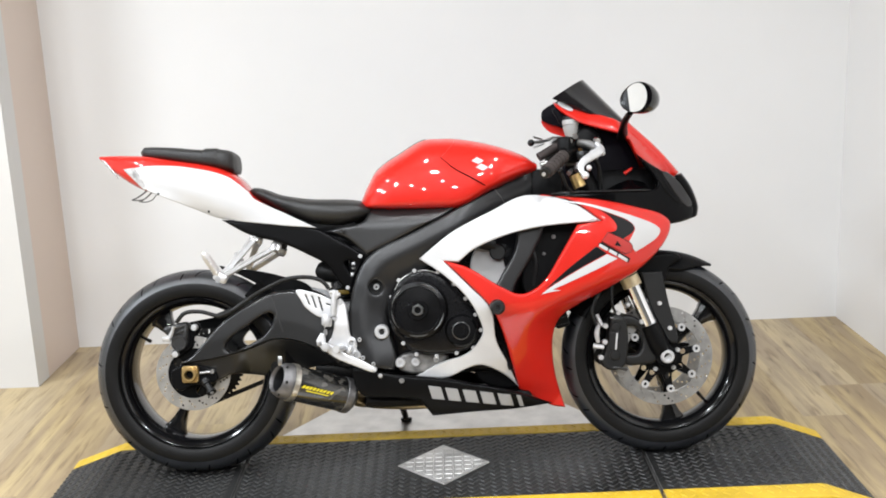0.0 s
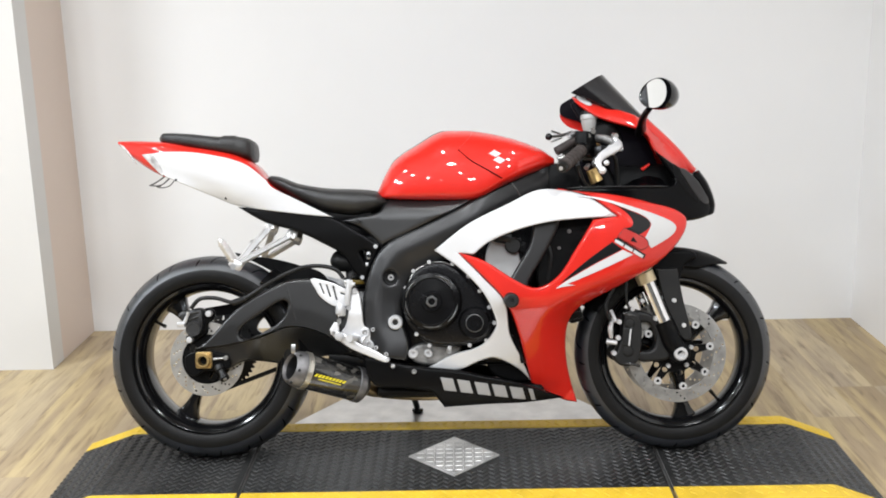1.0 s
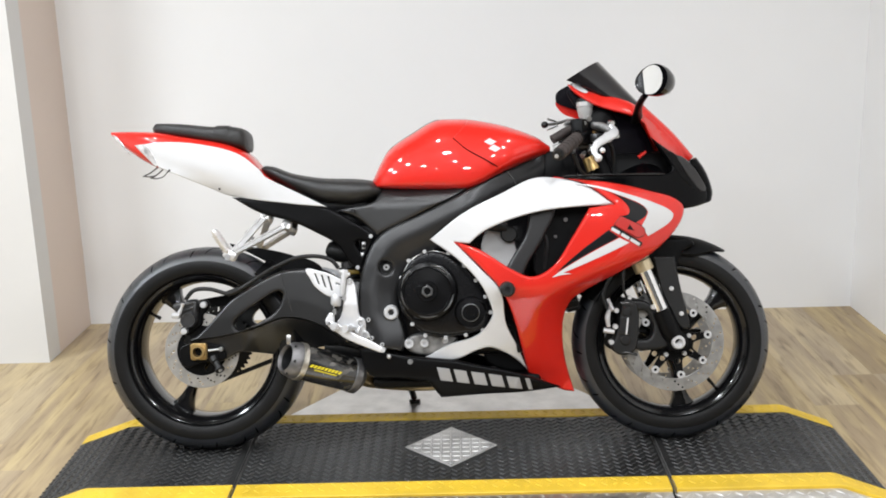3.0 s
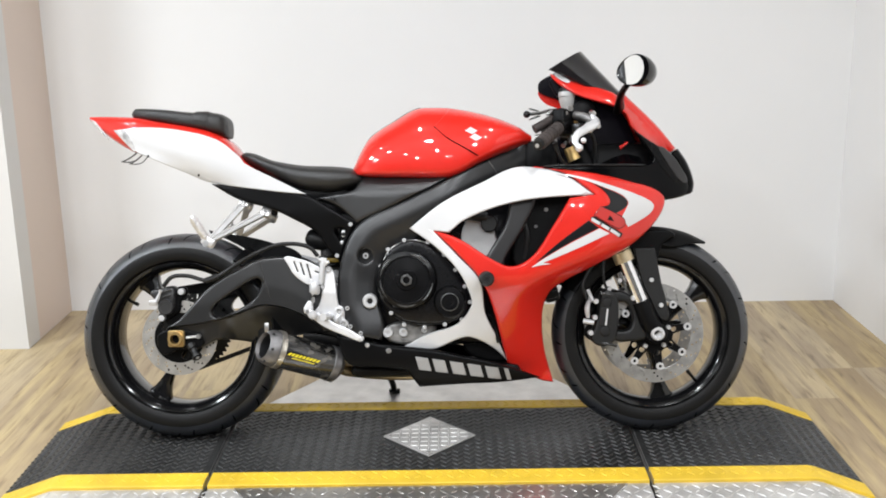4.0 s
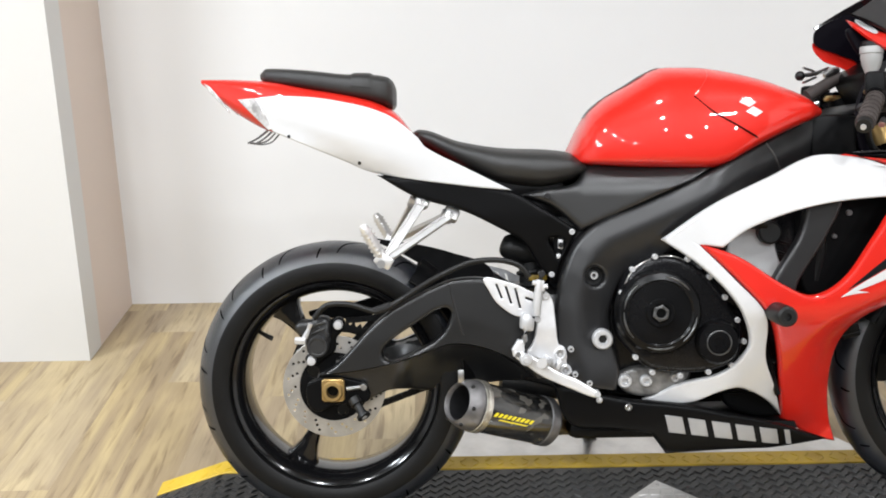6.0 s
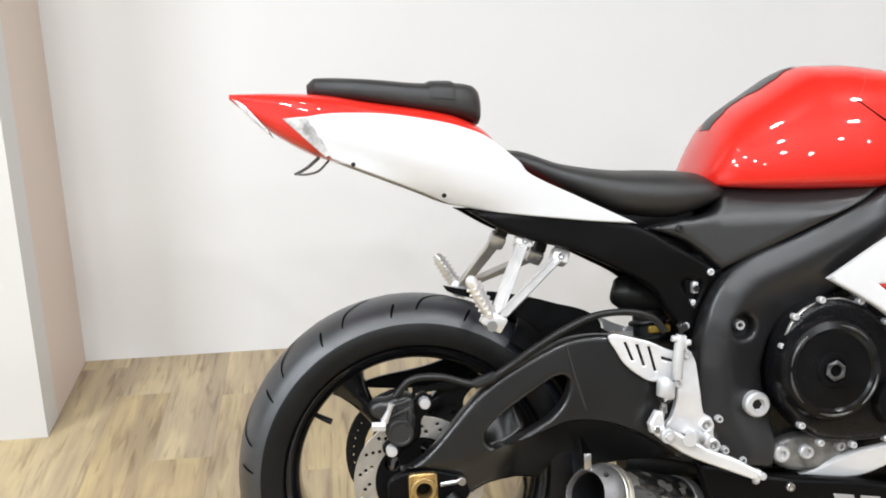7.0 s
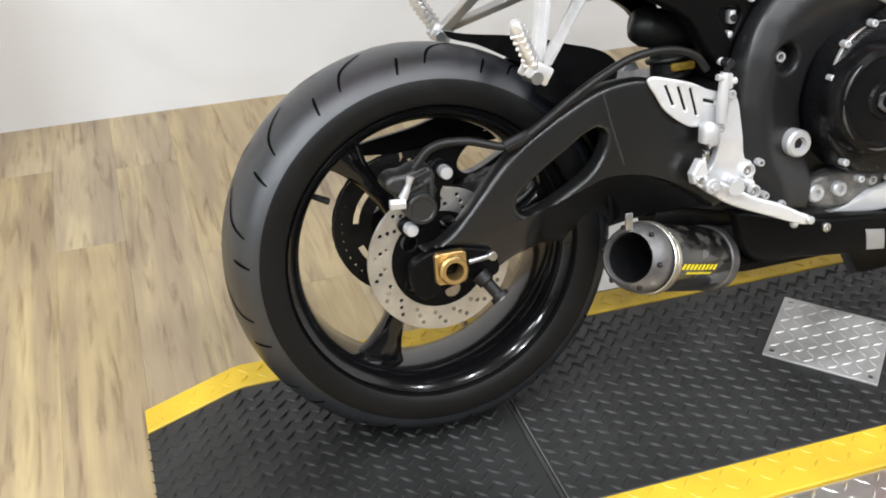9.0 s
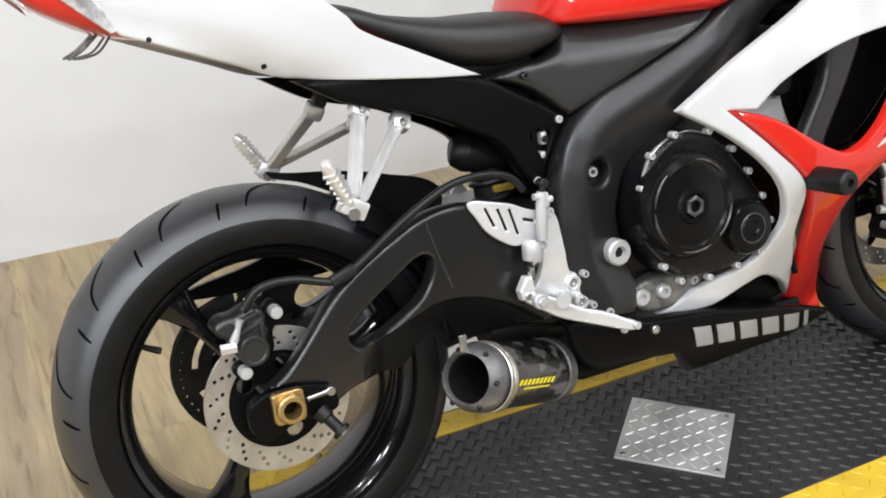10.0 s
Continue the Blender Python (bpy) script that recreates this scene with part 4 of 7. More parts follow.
tube(bm, [(x, -frame_depth(x, z) + 0.0005, z) for x, z in ((0.912, 0.806), (0.930, 0.780), (0.948, 0.748))], 0.0022, 8)
part("frame_joint", bm, SCUFF, bike, "bright joint line across the spar")
bm = bmesh.new()
box(bm, 0.56, 0.98, -0.115, 0.115, 0.27, 0.60, 0.03)
engine = part("engine_block", bm, ENGINE, bike, "black engine block")
bm = bmesh.new()
box(bm, 0.80, 0.99, -0.13, 0.13, 0.45, 0.72, 0.02, pose(0.9, 0, 0.58, 0, 18, 0) @ pose(-0.9, 0, -0.58))
part("cylinder_head", bm, ENGINE, engine)
for i in range(6):
    bm = bmesh.new()
    box(bm, 0.81, 0.97, -0.136, 0.136, 0.50 + i * 0.022, 0.506 + i * 0.022, 0.002, pose(0.9, 0, 0.58, 0, 18, 0) @ pose(-0.9, 0, -0.58))
    part("cooling_rib", bm, ENGINE, engine)


def boss(x, z):
    return 0.196 - 0.06 * max(0.0, x - 0.76) - 0.25 * max(0.0, 0.37 - z)


bm = bmesh.new()
shell(bm, [(0.596, 0.420), (0.600, 0.500), (0.628, 0.556), (0.690, 0.580), (0.748, 0.560), (0.800, 0.505), (0.842, 0.445), (0.852, 0.405), (0.838, 0.362), (0.800, 0.342), (0.740, 0.335),
           (0.660, 0.345), (0.625, 0.375)], boss, thick=0.09, r=0.012)
cover = part("clutch_cover", bm, ENGINE, bike, "black engine side cover")
bm = bmesh.new()
lathe(bm, [(0.088, -0.185), (0.086, -0.210), (0.080, -0.220), (0.068, -0.223), (0.064, -0.219), (0.030, -0.221), (0.027, -0.226), (0.020, -0.226), (0.017, -0.222), (0.0006, -0.222)], (0.674, 0, 0.466), 56, closed=False)
part("clutch_dome", bm, DOME, cover, "gloss black clutch dome")
for a0 in (60, 150, 200, 270, 330):
    bm = bmesh.new()
    pts = [(0.674 + 0.074 * math.cos(radians(a0 + da)), -0.2235, 0.466 + 0.074 * math.sin(radians(a0 + da))) for da in np.linspace(-22, 22, 5)]
    tube(bm, pts, [0.0006, 0.0020, 0.0022, 0.0020, 0.0006], 6, 3)
    part("dome_rib", bm, SCUFF, cover, "scuffed raised arc")
bm = bmesh.new()
hexa = np.array([(0.674 + 0.0175 * math.cos(radians(60 * k + 20)), 0.466 + 0.0175 * math.sin(radians(60 * k + 20))) for k in range(6)])
shell(bm, hexa, flat(0.2295), [circle(0.674, 0.466, 0.0098, 18)], thick=0.004, r=0.0016, step=0.02)
part("dome_hexagon", bm, SCUFF, cover)
bm = bmesh.new()
lathe(bm, [(0.0250, -0.212), (0.0258, -0.2150), (0.0240, -0.2158), (0.0228, -0.2140)], (0.795, 0, 0.402), 36)
part("starter_ring", bm, SCUFF, cover)
bm = bmesh.new()
lathe(bm, [(0.047, -0.18), (0.046, -0.204), (0.040, -0.212), (0.024, -0.213), (0.021, -0.217), (0.012, -0.217), (0.010, -0.214), (0.0006, -0.214)], (0.795, 0, 0.402), 40, closed=False)
part("starter_cover", bm, DOME, cover)
for x, z in ((0.600, 0.505), (0.622, 0.553), (0.668, 0.578), (0.735, 0.572), (0.780, 0.535), (0.812, 0.492), (0.838, 0.445), (0.852, 0.400), (0.828, 0.350), (0.780, 0.337), (0.722, 0.330), (0.664, 0.338), (0.628, 0.372), (0.604, 0.432)):
    bm = bmesh.new()
    bolt(bm, x, -boss(x, z) + 0.006, z, 0.0058, 0.010)
    part("cover_bolt", bm, CAST, cover)
bm = bmesh.new()
tube(bm, [(x, -boss(x, z) + 0.010, z) for x, z in ((0.604, 0.455), (0.604, 0.500), (0.632, 0.554), (0.692, 0.577), (0.740, 0.566))], [0.002, 0.0045, 0.005, 0.003, 0.0015], 8)
part("worn_edge", bm, DISC, cover, "bare worn metal edge")
bm = bmesh.new()
shell(bm, [(0.602, 0.318), (0.640, 0.340), (0.700, 0.335), (0.755, 0.330), (0.738, 0.300), (0.690, 0.278), (0.620, 0.285)], flat(0.138), thick=0.03, r=0.008)
sump = part("crankcase_lower", bm, CRANK, bike, "bare aluminium lower crankcase")
for x, z, r in ((0.660, 0.312, 0.013), (0.615, 0.312, 0.015), (0.72, 0.318, 0.009)):
    bm = bmesh.new()
    lathe(bm, [(r, -0.132), (r, -0.146), (r * 0.8, -0.149), (r * 0.45, -0.149), (r * 0.4, -0.142), (0.0005, -0.142)], (x, 0, z), 18, closed=False)
    part("drain_plug", bm, CAST, sump)

# radiator, ducts and hoses behind the fairing's windows
bm = bmesh.new()
box(bm, -0.02, 0.02, -0.140, 0.140, -0.15, 0.17, 0.006, pose(1.06, 0, 0.54, 0, -14, 0))
radiator = part("radiator", bm, PLASTIC, bike, "black radiator")
for i in range(16):
    bm = bmesh.new()
    box(bm, -0.023, 0.023, -0.142, 0.142, -0.140 + i * 0.019, -0.1385 + i * 0.019, 0.0, pose(1.06, 0, 0.54, 0, -14, 0))
    part("radiator_fin", bm, FRAME, radiator)
both("inner_duct", GREY, "grey inner duct behind the window", [(0.835, 0.555), (0.850, 0.640), (0.905, 0.650), (0.935, 0.570), (0.950, 0.500), (0.900, 0.505)], flat(0.148), thick=0.02, r=0.006)
bm = bmesh.new()
shell(bm, [(0.985, 0.720), (1.040, 0.705), (1.012, 0.620), (0.955, 0.525), (0.935, 0.470), (0.880, 0.480), (0.908, 0.541), (0.955, 0.620)], flat(0.222), thick=0.014, r=0.008)
part("coolant_duct", bm, FRAME, bike, "broad dark grey duct")
bm = bmesh.new()
disc(bm, 0.911, -0.140, -0.172, 0.622, 0.024)
tube(bm, [(0.84, -0.160, 0.652), (0.905, -0.160, 0.640)], 0.016, 12)
part("hose_joint", bm, DARK, bike)
bm = bmesh.new()
tube(bm, [(0.99, -0.15, 0.66), (1.02, -0.155, 0.60), (1.01, -0.15, 0.52)], 0.011, 10)
part("small_hose", bm, DARK, bike)
bm = bmesh.new()
box(bm, 0.97, 1.10, -0.14, 0.14, 0.55, 0.74, 0.02)
part("airbox", bm, PLASTIC, bike)

# ---- tank, seats, tail ----
TANK = [(0.514, 0.775, 0.800, 0.078, 0.20, 2.0, 5.0), (0.533, 0.768, 0.842, 0.110, 0.20, 2.05, 5.0), (0.563, 0.765, 0.888, 0.134, 0.21, 2.12, 5.0), (0.625, 0.760, 0.930, 0.157, 0.22, 2.2, 5.0),
        (0.725, 0.754, 0.976, 0.176, 0.23, 2.25, 5.0), (0.785, 0.751, 0.975, 0.181, 0.24, 2.3, 5.0), (0.806, 0.754, 0.973, 0.181, 0.24, 2.3, 5.0), (0.900, 0.800, 0.953, 0.174, 0.26, 2.4, 4.0), (1.000, 0.842, 0.915, 0.140, 0.35, 2.45, 3.0), (1.042, 0.858, 0.886, 0.092, 0.5, 2.4, 3.0)]
bm = bmesh.new()
body(bm, TANK, n=48, per=7)
tank = part("fuel_tank", bm, RED, bike, "glossy red fuel tank")


def on_tank(x, z, out=0.001):
    return body_side(TANK, x, z) + out


for s in (-1, 1):
    bm = bmesh.new()
    tube(bm, [(x, s * on_tank(x, z, 0.0), z) for x, z in ((0.757, 0.904), (0.794, 0.870), (0.842, 0.841), (0.880, 0.818), (0.904, 0.806))], 0.0017, 8)
    part("seam", bm, GROOVE, tank, "dark panel seam")
    bm = bmesh.new()
    tube(bm, [(x, s * on_tank(x, z, -0.0002), z) for x, z in ((0.800, 0.966), (0.795, 0.950), (0.778, 0.927), (0.759, 0.906))], 0.0008, 8)
    part("seam", bm, DARKRED, tank, "fine seam over the tank")
    for k, (dx, dz) in enumerate(((0.0, 0.0), (0.012, -0.020))):
        bm = bmesh.new()
        ring = [(0.846 + dx, 0.890 + dz, 1), (0.862 + dx, 0.901 + dz, 1), (0.882 + dx, 0.889 + dz, 1), (0.866 + dx, 0.879 + dz, 1)]
        shell(bm, ring, lambda x, z: on_tank(x, z, 0.0018), thick=0.0005, r=0.0006, step=0.012, side=s, smooth=3)
        part("emblem", bm, WHITE, tank, "small white emblem")
# black pad over the tank's rear crown
bm = bmesh.new()
rings = []
for x in np.linspace(0.548, 0.715, 28):
    zb, zt, w, belt, nu, nl = (smooth_at(np.array(TANK), x, k) for k in range(1, 7))
    zc = zb + belt * (zt - zb)
    half = 0.15 + 0.05 * math.sin(60 * x) + 0.02 * math.sin(190 * x)
    ring = []
    for q in np.linspace(-half, half, 13):
        a = math.pi / 2 - q
        c, s = math.cos(a), math.sin(a)
        ring.append((x, (w + 0.0015) * math.copysign(abs(c) ** (2 / nu), c), zc + (zt - zc + 0.0015) * abs(s) ** (2 / nu)))
    rings.append(ring)
loft(bm, rings, closed=False)
part("tank_pad", bm, BLACKDECAL, tank, "black jagged tank pad")

PILLION = [(-0.153, 0.962, 0.976, 0.022, 0.5, 2.6, 2.6), (-0.138, 0.951, 0.986, 0.045, 0.5, 3.0, 3.0), (-0.06, 0.936, 0.981, 0.074, 0.5, 3.2, 3.4), (0.045, 0.914, 0.969, 0.090, 0.5, 3.4, 3.6),
           (0.075, 0.908, 0.968, 0.093, 0.5, 3.6, 3.6), (0.100, 0.901, 0.967, 0.091, 0.5, 3.6, 3.6), (0.122, 0.896, 0.963, 0.084, 0.5, 3.6, 3.6), (0.134, 0.895, 0.955, 0.070, 0.5, 3.4, 3.4), (0.140, 0.902, 0.942, 0.045, 0.5, 2.8, 2.8)]
bm = bmesh.new()
body(bm, PILLION, n=40, per=6)
pillion = part("pillion_seat", bm, SEAT, bike, "black vinyl pillion seat")
bm = bmesh.new()
rings = []
for x in (0.048, 0.054, 0.086, 0.092):
    zb, zt, w, belt, nu, nl = (smooth_at(np.array(PILLION), x, k) for k in range(1, 7))
    o = 0.0015 if x in (0.048, 0.092) else 0.004
    zc, ring = zb + belt * (zt - zb), []
    for i in range(33):
        a = math.pi * i / 32
        c, s = math.cos(a), math.sin(a)
        ring.append((x, (w + o) * math.copysign(abs(c) ** (2 / nu), c), zc + (zt - zc + o) * abs(s) ** (2 / nu)))
    rings.append(ring)
loft(bm, rings, closed=False)
part("strap", bm, SEAT, pillion, "black seat strap")

SEATB = [(0.172, 0.830, 0.842, 0.030, 0.5, 2.2, 2.4), (0.190, 0.818, 0.850, 0.055, 0.5, 2.4, 2.8), (0.278, 0.768, 0.822, 0.090, 0.55, 2.6, 2.8), (0.379, 0.722, 0.806, 0.122, 0.55, 2.6, 2.6),
         (0.450, 0.717, 0.803, 0.135, 0.5, 2.6, 2.6), (0.505, 0.728, 0.797, 0.130, 0.5, 2.4, 2.4), (0.538, 0.742, 0.780, 0.110, 0.5, 2.2, 2.2), (0.550, 0.755, 0.768, 0.085, 0.5, 2.0, 2.0)]
bm = bmesh.new()
body(bm, SEATB, n=40, per=6)
part("rider_seat", bm, SEAT, bike, "black vinyl rider seat, dished")

TAIL = [(-0.284, 0.956, 0.965, 0.010, 0.5, 3.0, 3.0), (-0.230, 0.908, 0.964, 0.042, 0.5, 3.4, 3.2), (-0.180, 0.873, 0.961, 0.072, 0.5, 3.6, 3.4), (-0.135, 0.850, 0.957, 0.090, 0.5, 3.8, 3.4), (-0.057, 0.815, 0.942, 0.104, 0.5, 4.0, 3.4),
        (0.078, 0.772, 0.916, 0.116, 0.5, 4.0, 3.4), (0.136, 0.765, 0.890, 0.120, 0.5, 3.6, 3.4), (0.200, 0.750, 0.815, 0.122, 0.5, 3.2, 3.2), (0.300, 0.727, 0.755, 0.122, 0.5, 3.0, 3.0), (0.378, 0.709, 0.722, 0.118, 0.5, 2.6, 2.6)]
bm = bmesh.new()
body(bm, [(x, a + 0.028 * min(1.0, max(0.0, (x + 0.12) / 0.12)), b, w - 0.30 * max(0.0, x - 0.08), *o) for x, a, b, w, *o in TAIL[:9]], n=40, per=6)
tail = part("tail_fairing", bm, RED, bike, "glossy red tail fairing")


def tail_edge(x):
    return float(np.interp(x, (-0.116, -0.060, 0.020, 0.095, 0.282), (0.846, 0.822, 0.788, 0.757, 0.727)))


def on_tail(x, z, out=0.0055):
    st = np.array(TAIL)
    xx = min(max(x, TAIL[0][0]), TAIL[-1][0])
    zb, zt = smooth_at(st, xx, 1), smooth_at(st, xx, 2)
    zz = min(max(z, zb + 0.24 * (zt - zb)), zt - 0.04 * (zt - zb))
    f = min(1.0, max(0.0, (x - 0.04) / 0.14))
    f = f * f * (3 - 2 * f)
    tuck = min(1.0, max(0.0, (x + 0.06) / 0.11)) * min(1.0, max(0.0, (0.22 - x) / 0.12))
    low = max(0.0, 1 - max(0.0, z - tail_edge(x)) / 0.05)
    return body_side(TAIL, x, zz) * (1 - f) + 0.119 * f + out - 0.024 * tuck * low * low


WHITE_TAIL = [(-0.185, 0.914, 1), (-0.112, 0.921), (0.005, 0.912), (0.121, 0.880), (0.186, 0.831), (0.205, 0.808), (0.283, 0.767), (0.384, 0.716, 1), (0.282, 0.727), (0.095, 0.757), (0.020, 0.788), (-0.060, 0.822), (-0.116, 0.846, 1), (-0.150, 0.882)]
both("tail_side_panel", WHITE, "white tail side panel", WHITE_TAIL, on_tail, parent=tail, thick=0.003, r=0.003, step=0.012, smooth=16)
rings = []
for f in np.linspace(0, 1, 14):
    x = -0.112 + 0.215 * f
    z = tail_edge(x) + 0.006
    w = on_tail(x, z) - 0.005
    rings.append([(x, -w, z + 0.001), (x, w, z + 0.001), (x, w - 0.003, z + 0.005), (x, -w + 0.003, z + 0.005)])
bm = bmesh.new()
loft(bm, rings)
part("tail_underside", bm, WHITE, tail, "white underside of the tail")
both("turn_signal", LENS, "clear flush turn signal", [(-0.195, 0.917, 1), (-0.155, 0.918, 1), (-0.136, 0.888), (-0.120, 0.854), (-0.127, 0.850, 1), (-0.158, 0.880)], lambda x, z: on_tail(x, z, 0.0070), parent=tail, thick=0.003, r=0.002, step=0.015)
both("tail_light", LENS, "clear tail light", [(-0.279, 0.957, 1), (-0.262, 0.948), (-0.222, 0.902), (-0.215, 0.889, 1), (-0.235, 0.908), (-0.262, 0.936)], lambda x, z: on_tail(x, z, 0.003), parent=tail, thick=0.003, r=0.002, step=0.015)
for s in (-1, 1):
    bm = bmesh.new()
    tube(bm, [(-0.138, s * 0.030, 0.852), (-0.160, s * 0.036, 0.835), (-0.181, s * 0.041, 0.8245)], [0.0026, 0.0022, 0.0018], 8)
    tube(bm, [(-0.122, s * 0.030, 0.846), (-0.140, s * 0.036, 0.829), (-0.160, s * 0.041, 0.824), (-0.176, s * 0.042, 0.8245)], 0.0017, 8)
    part("plate_stay", bm, SCUFF, tail, "thin dark plate stay")
bm = bmesh.new()
tube(bm, [(-0.172, -0.041, 0.826), (-0.172, 0.041, 0.826)], 0.0016, 8)
part("plate_stay", bm, SCUFF, tail)
for bx, bz in ((-0.083, 0.836), (0.064, 0.778)):
    both("tail_bolt", DARK, "", circle(bx, bz, 0.004, 10), lambda x, z: on_tail(x, z, 0.0065), parent=tail, thick=0.002, r=0.0012, step=0.5)


def on_sub(x, z):
    return 0.112 + 0.05 * max(0.0, x - 0.3) - 0.12 * max(0.0, 0.66 - z)


SUB = [(0.100, 0.752, 1), (0.249, 0.737), (0.381, 0.714), (0.447, 0.678), (0.522, 0.630, 1), (0.506, 0.595), (0.488, 0.560), (0.477, 0.515, 1), (0.442, 0.553), (0.410, 0.603), (0.350, 0.640), (0.280, 0.674), (0.181, 0.705)]
both("subframe_cover", PLASTIC, "black subframe cover panel", SUB, on_sub, thick=0.02, r=0.008, holes=[[(0.462, 0.611), (0.476, 0.616), (0.494, 0.609), (0.491, 0.592), (0.481, 0.570, 1), (0.470, 0.590)]])
SIDE = [(0.545, 0.776), (0.620, 0.772), (0.720, 0.762), (0.812, 0.768, 1), (0.762, 0.738), (0.690, 0.704), (0.600, 0.662), (0.528, 0.630, 1), (0.470, 0.680), (0.405, 0.705, 1), (0.450, 0.716), (0.520, 0.730)]
both("side_cover", COVER, "black plastic cover below the tank", SIDE, lambda x, z: 0.112 + 0.24 * (x - 0.46) - 3.5 * max(0.0, z - 0.715) ** 1.5, thick=0.03, r=0.010, step=0.014)
for x, z, m in ((0.457, 0.703, FRAME), (0.509, 0.627, CAST), (0.467, 0.536, CAST)):
    bm = bmesh.new()
    bolt(bm, x, -on_sub(x, z) - 0.001, z, 0.0062, 0.004)
    part("cover_screw", bm, m, bike)
bm = bmesh.new()
box(bm, 0.481, 0.492, -0.108, -0.090, 0.590, 0.611, 0.003)
box(bm, 0.477, 0.487, -0.108, -0.090, 0.569, 0.580, 0.003)
bracket = part("subframe_bracket", bm, CAST, bike, "silver subframe bracket in the cover's notch")
bm = bmesh.new()
disc(bm, 0.487, -0.100, -0.112, 0.599, 0.0055)
part("bracket_bolt", bm, DARK, bracket)
bm = bmesh.new()
box(bm, 0.23, 0.50, -0.085, 0.085, 0.695, 0.74, 0.015)
box(bm, 0.33, 0.50, -0.085, 0.085, 0.655, 0.70, 0.015)
part("subframe", bm, PLASTIC, bike)
for x0, x1, z0, z1 in ((0.56, 0.80, 0.69, 0.772), (0.76, 1.00, 0.735, 0.825), (0.47, 0.60, 0.50, 0.66), (1.02, 1.12, 0.745, 0.865)):
    bm = bmesh.new()
    box(bm, x0, x1, -0.095, 0.095, z0, z1, 0.012)
    part("inner_frame", bm, PLASTIC, bike)
bm = bmesh.new()
tube(bm, [(0.366, -0.005, 0.592), (0.370, -0.006, 0.591), (0.388, -0.008, 0.588), (0.415, -0.01, 0.582), (0.47, -0.01, 0.575)], [0.006, 0.022, 0.032, 0.032, 0.030], 14, 4)
part("reservoir", bm, DARK, bike, "black remote reservoir")
bm = bmesh.new()
tube(bm, [(0.435, 0.0, 0.575), (0.440, 0.0, 0.36)], 0.030, 14)
tube(bm, [(0.436 + 0.0002 * i + 0.034 * math.sin(i * 0.9), 0.034 * math.cos(i * 0.9), 0.55 - 0.004 * i) for i in range(40)], 0.005, 8, 2)
part("shock", bm, DARK, bike, "black rear shock")
bm = bmesh.new()
box(bm, 0.425, 0.465, -0.035, -0.005, 0.515, 0.528, 0.003)
part("shock_label", bm, SHADEDYELLOW, bike, "yellow label on the shock, its shade put into the colour")

# ---- foot rests ----
def channel(bm, a, b, w0, w1, th, facing):
    """A cast bar from a to b with a groove along its outer face."""
    t = (b - a).normalized()
    n = (facing - t * facing.dot(t)).normalized()
    u = t.cross(n)
    rings = []
    for f in (0.0, 0.03, 0.2, 0.5, 0.8, 0.97, 1.0):
        w = (w0 + (w1 - w0) * f) * (0.8 if f in (0.0, 1.0) else 1.0)
        c = a.lerp(b, f)
        rings.append([c + u * (w * p) + n * (th * q) for p, q in ((-1, -0.7), (-0.8, -1), (0.8, -1), (1, -0.7), (1, 0.8), (0.88, 1), (0.62, 1), (0.50, 0.25), (-0.50, 0.25), (-0.62, 1), (-0.88, 1), (-1, 0.8))])
    return loft(bm, rings)


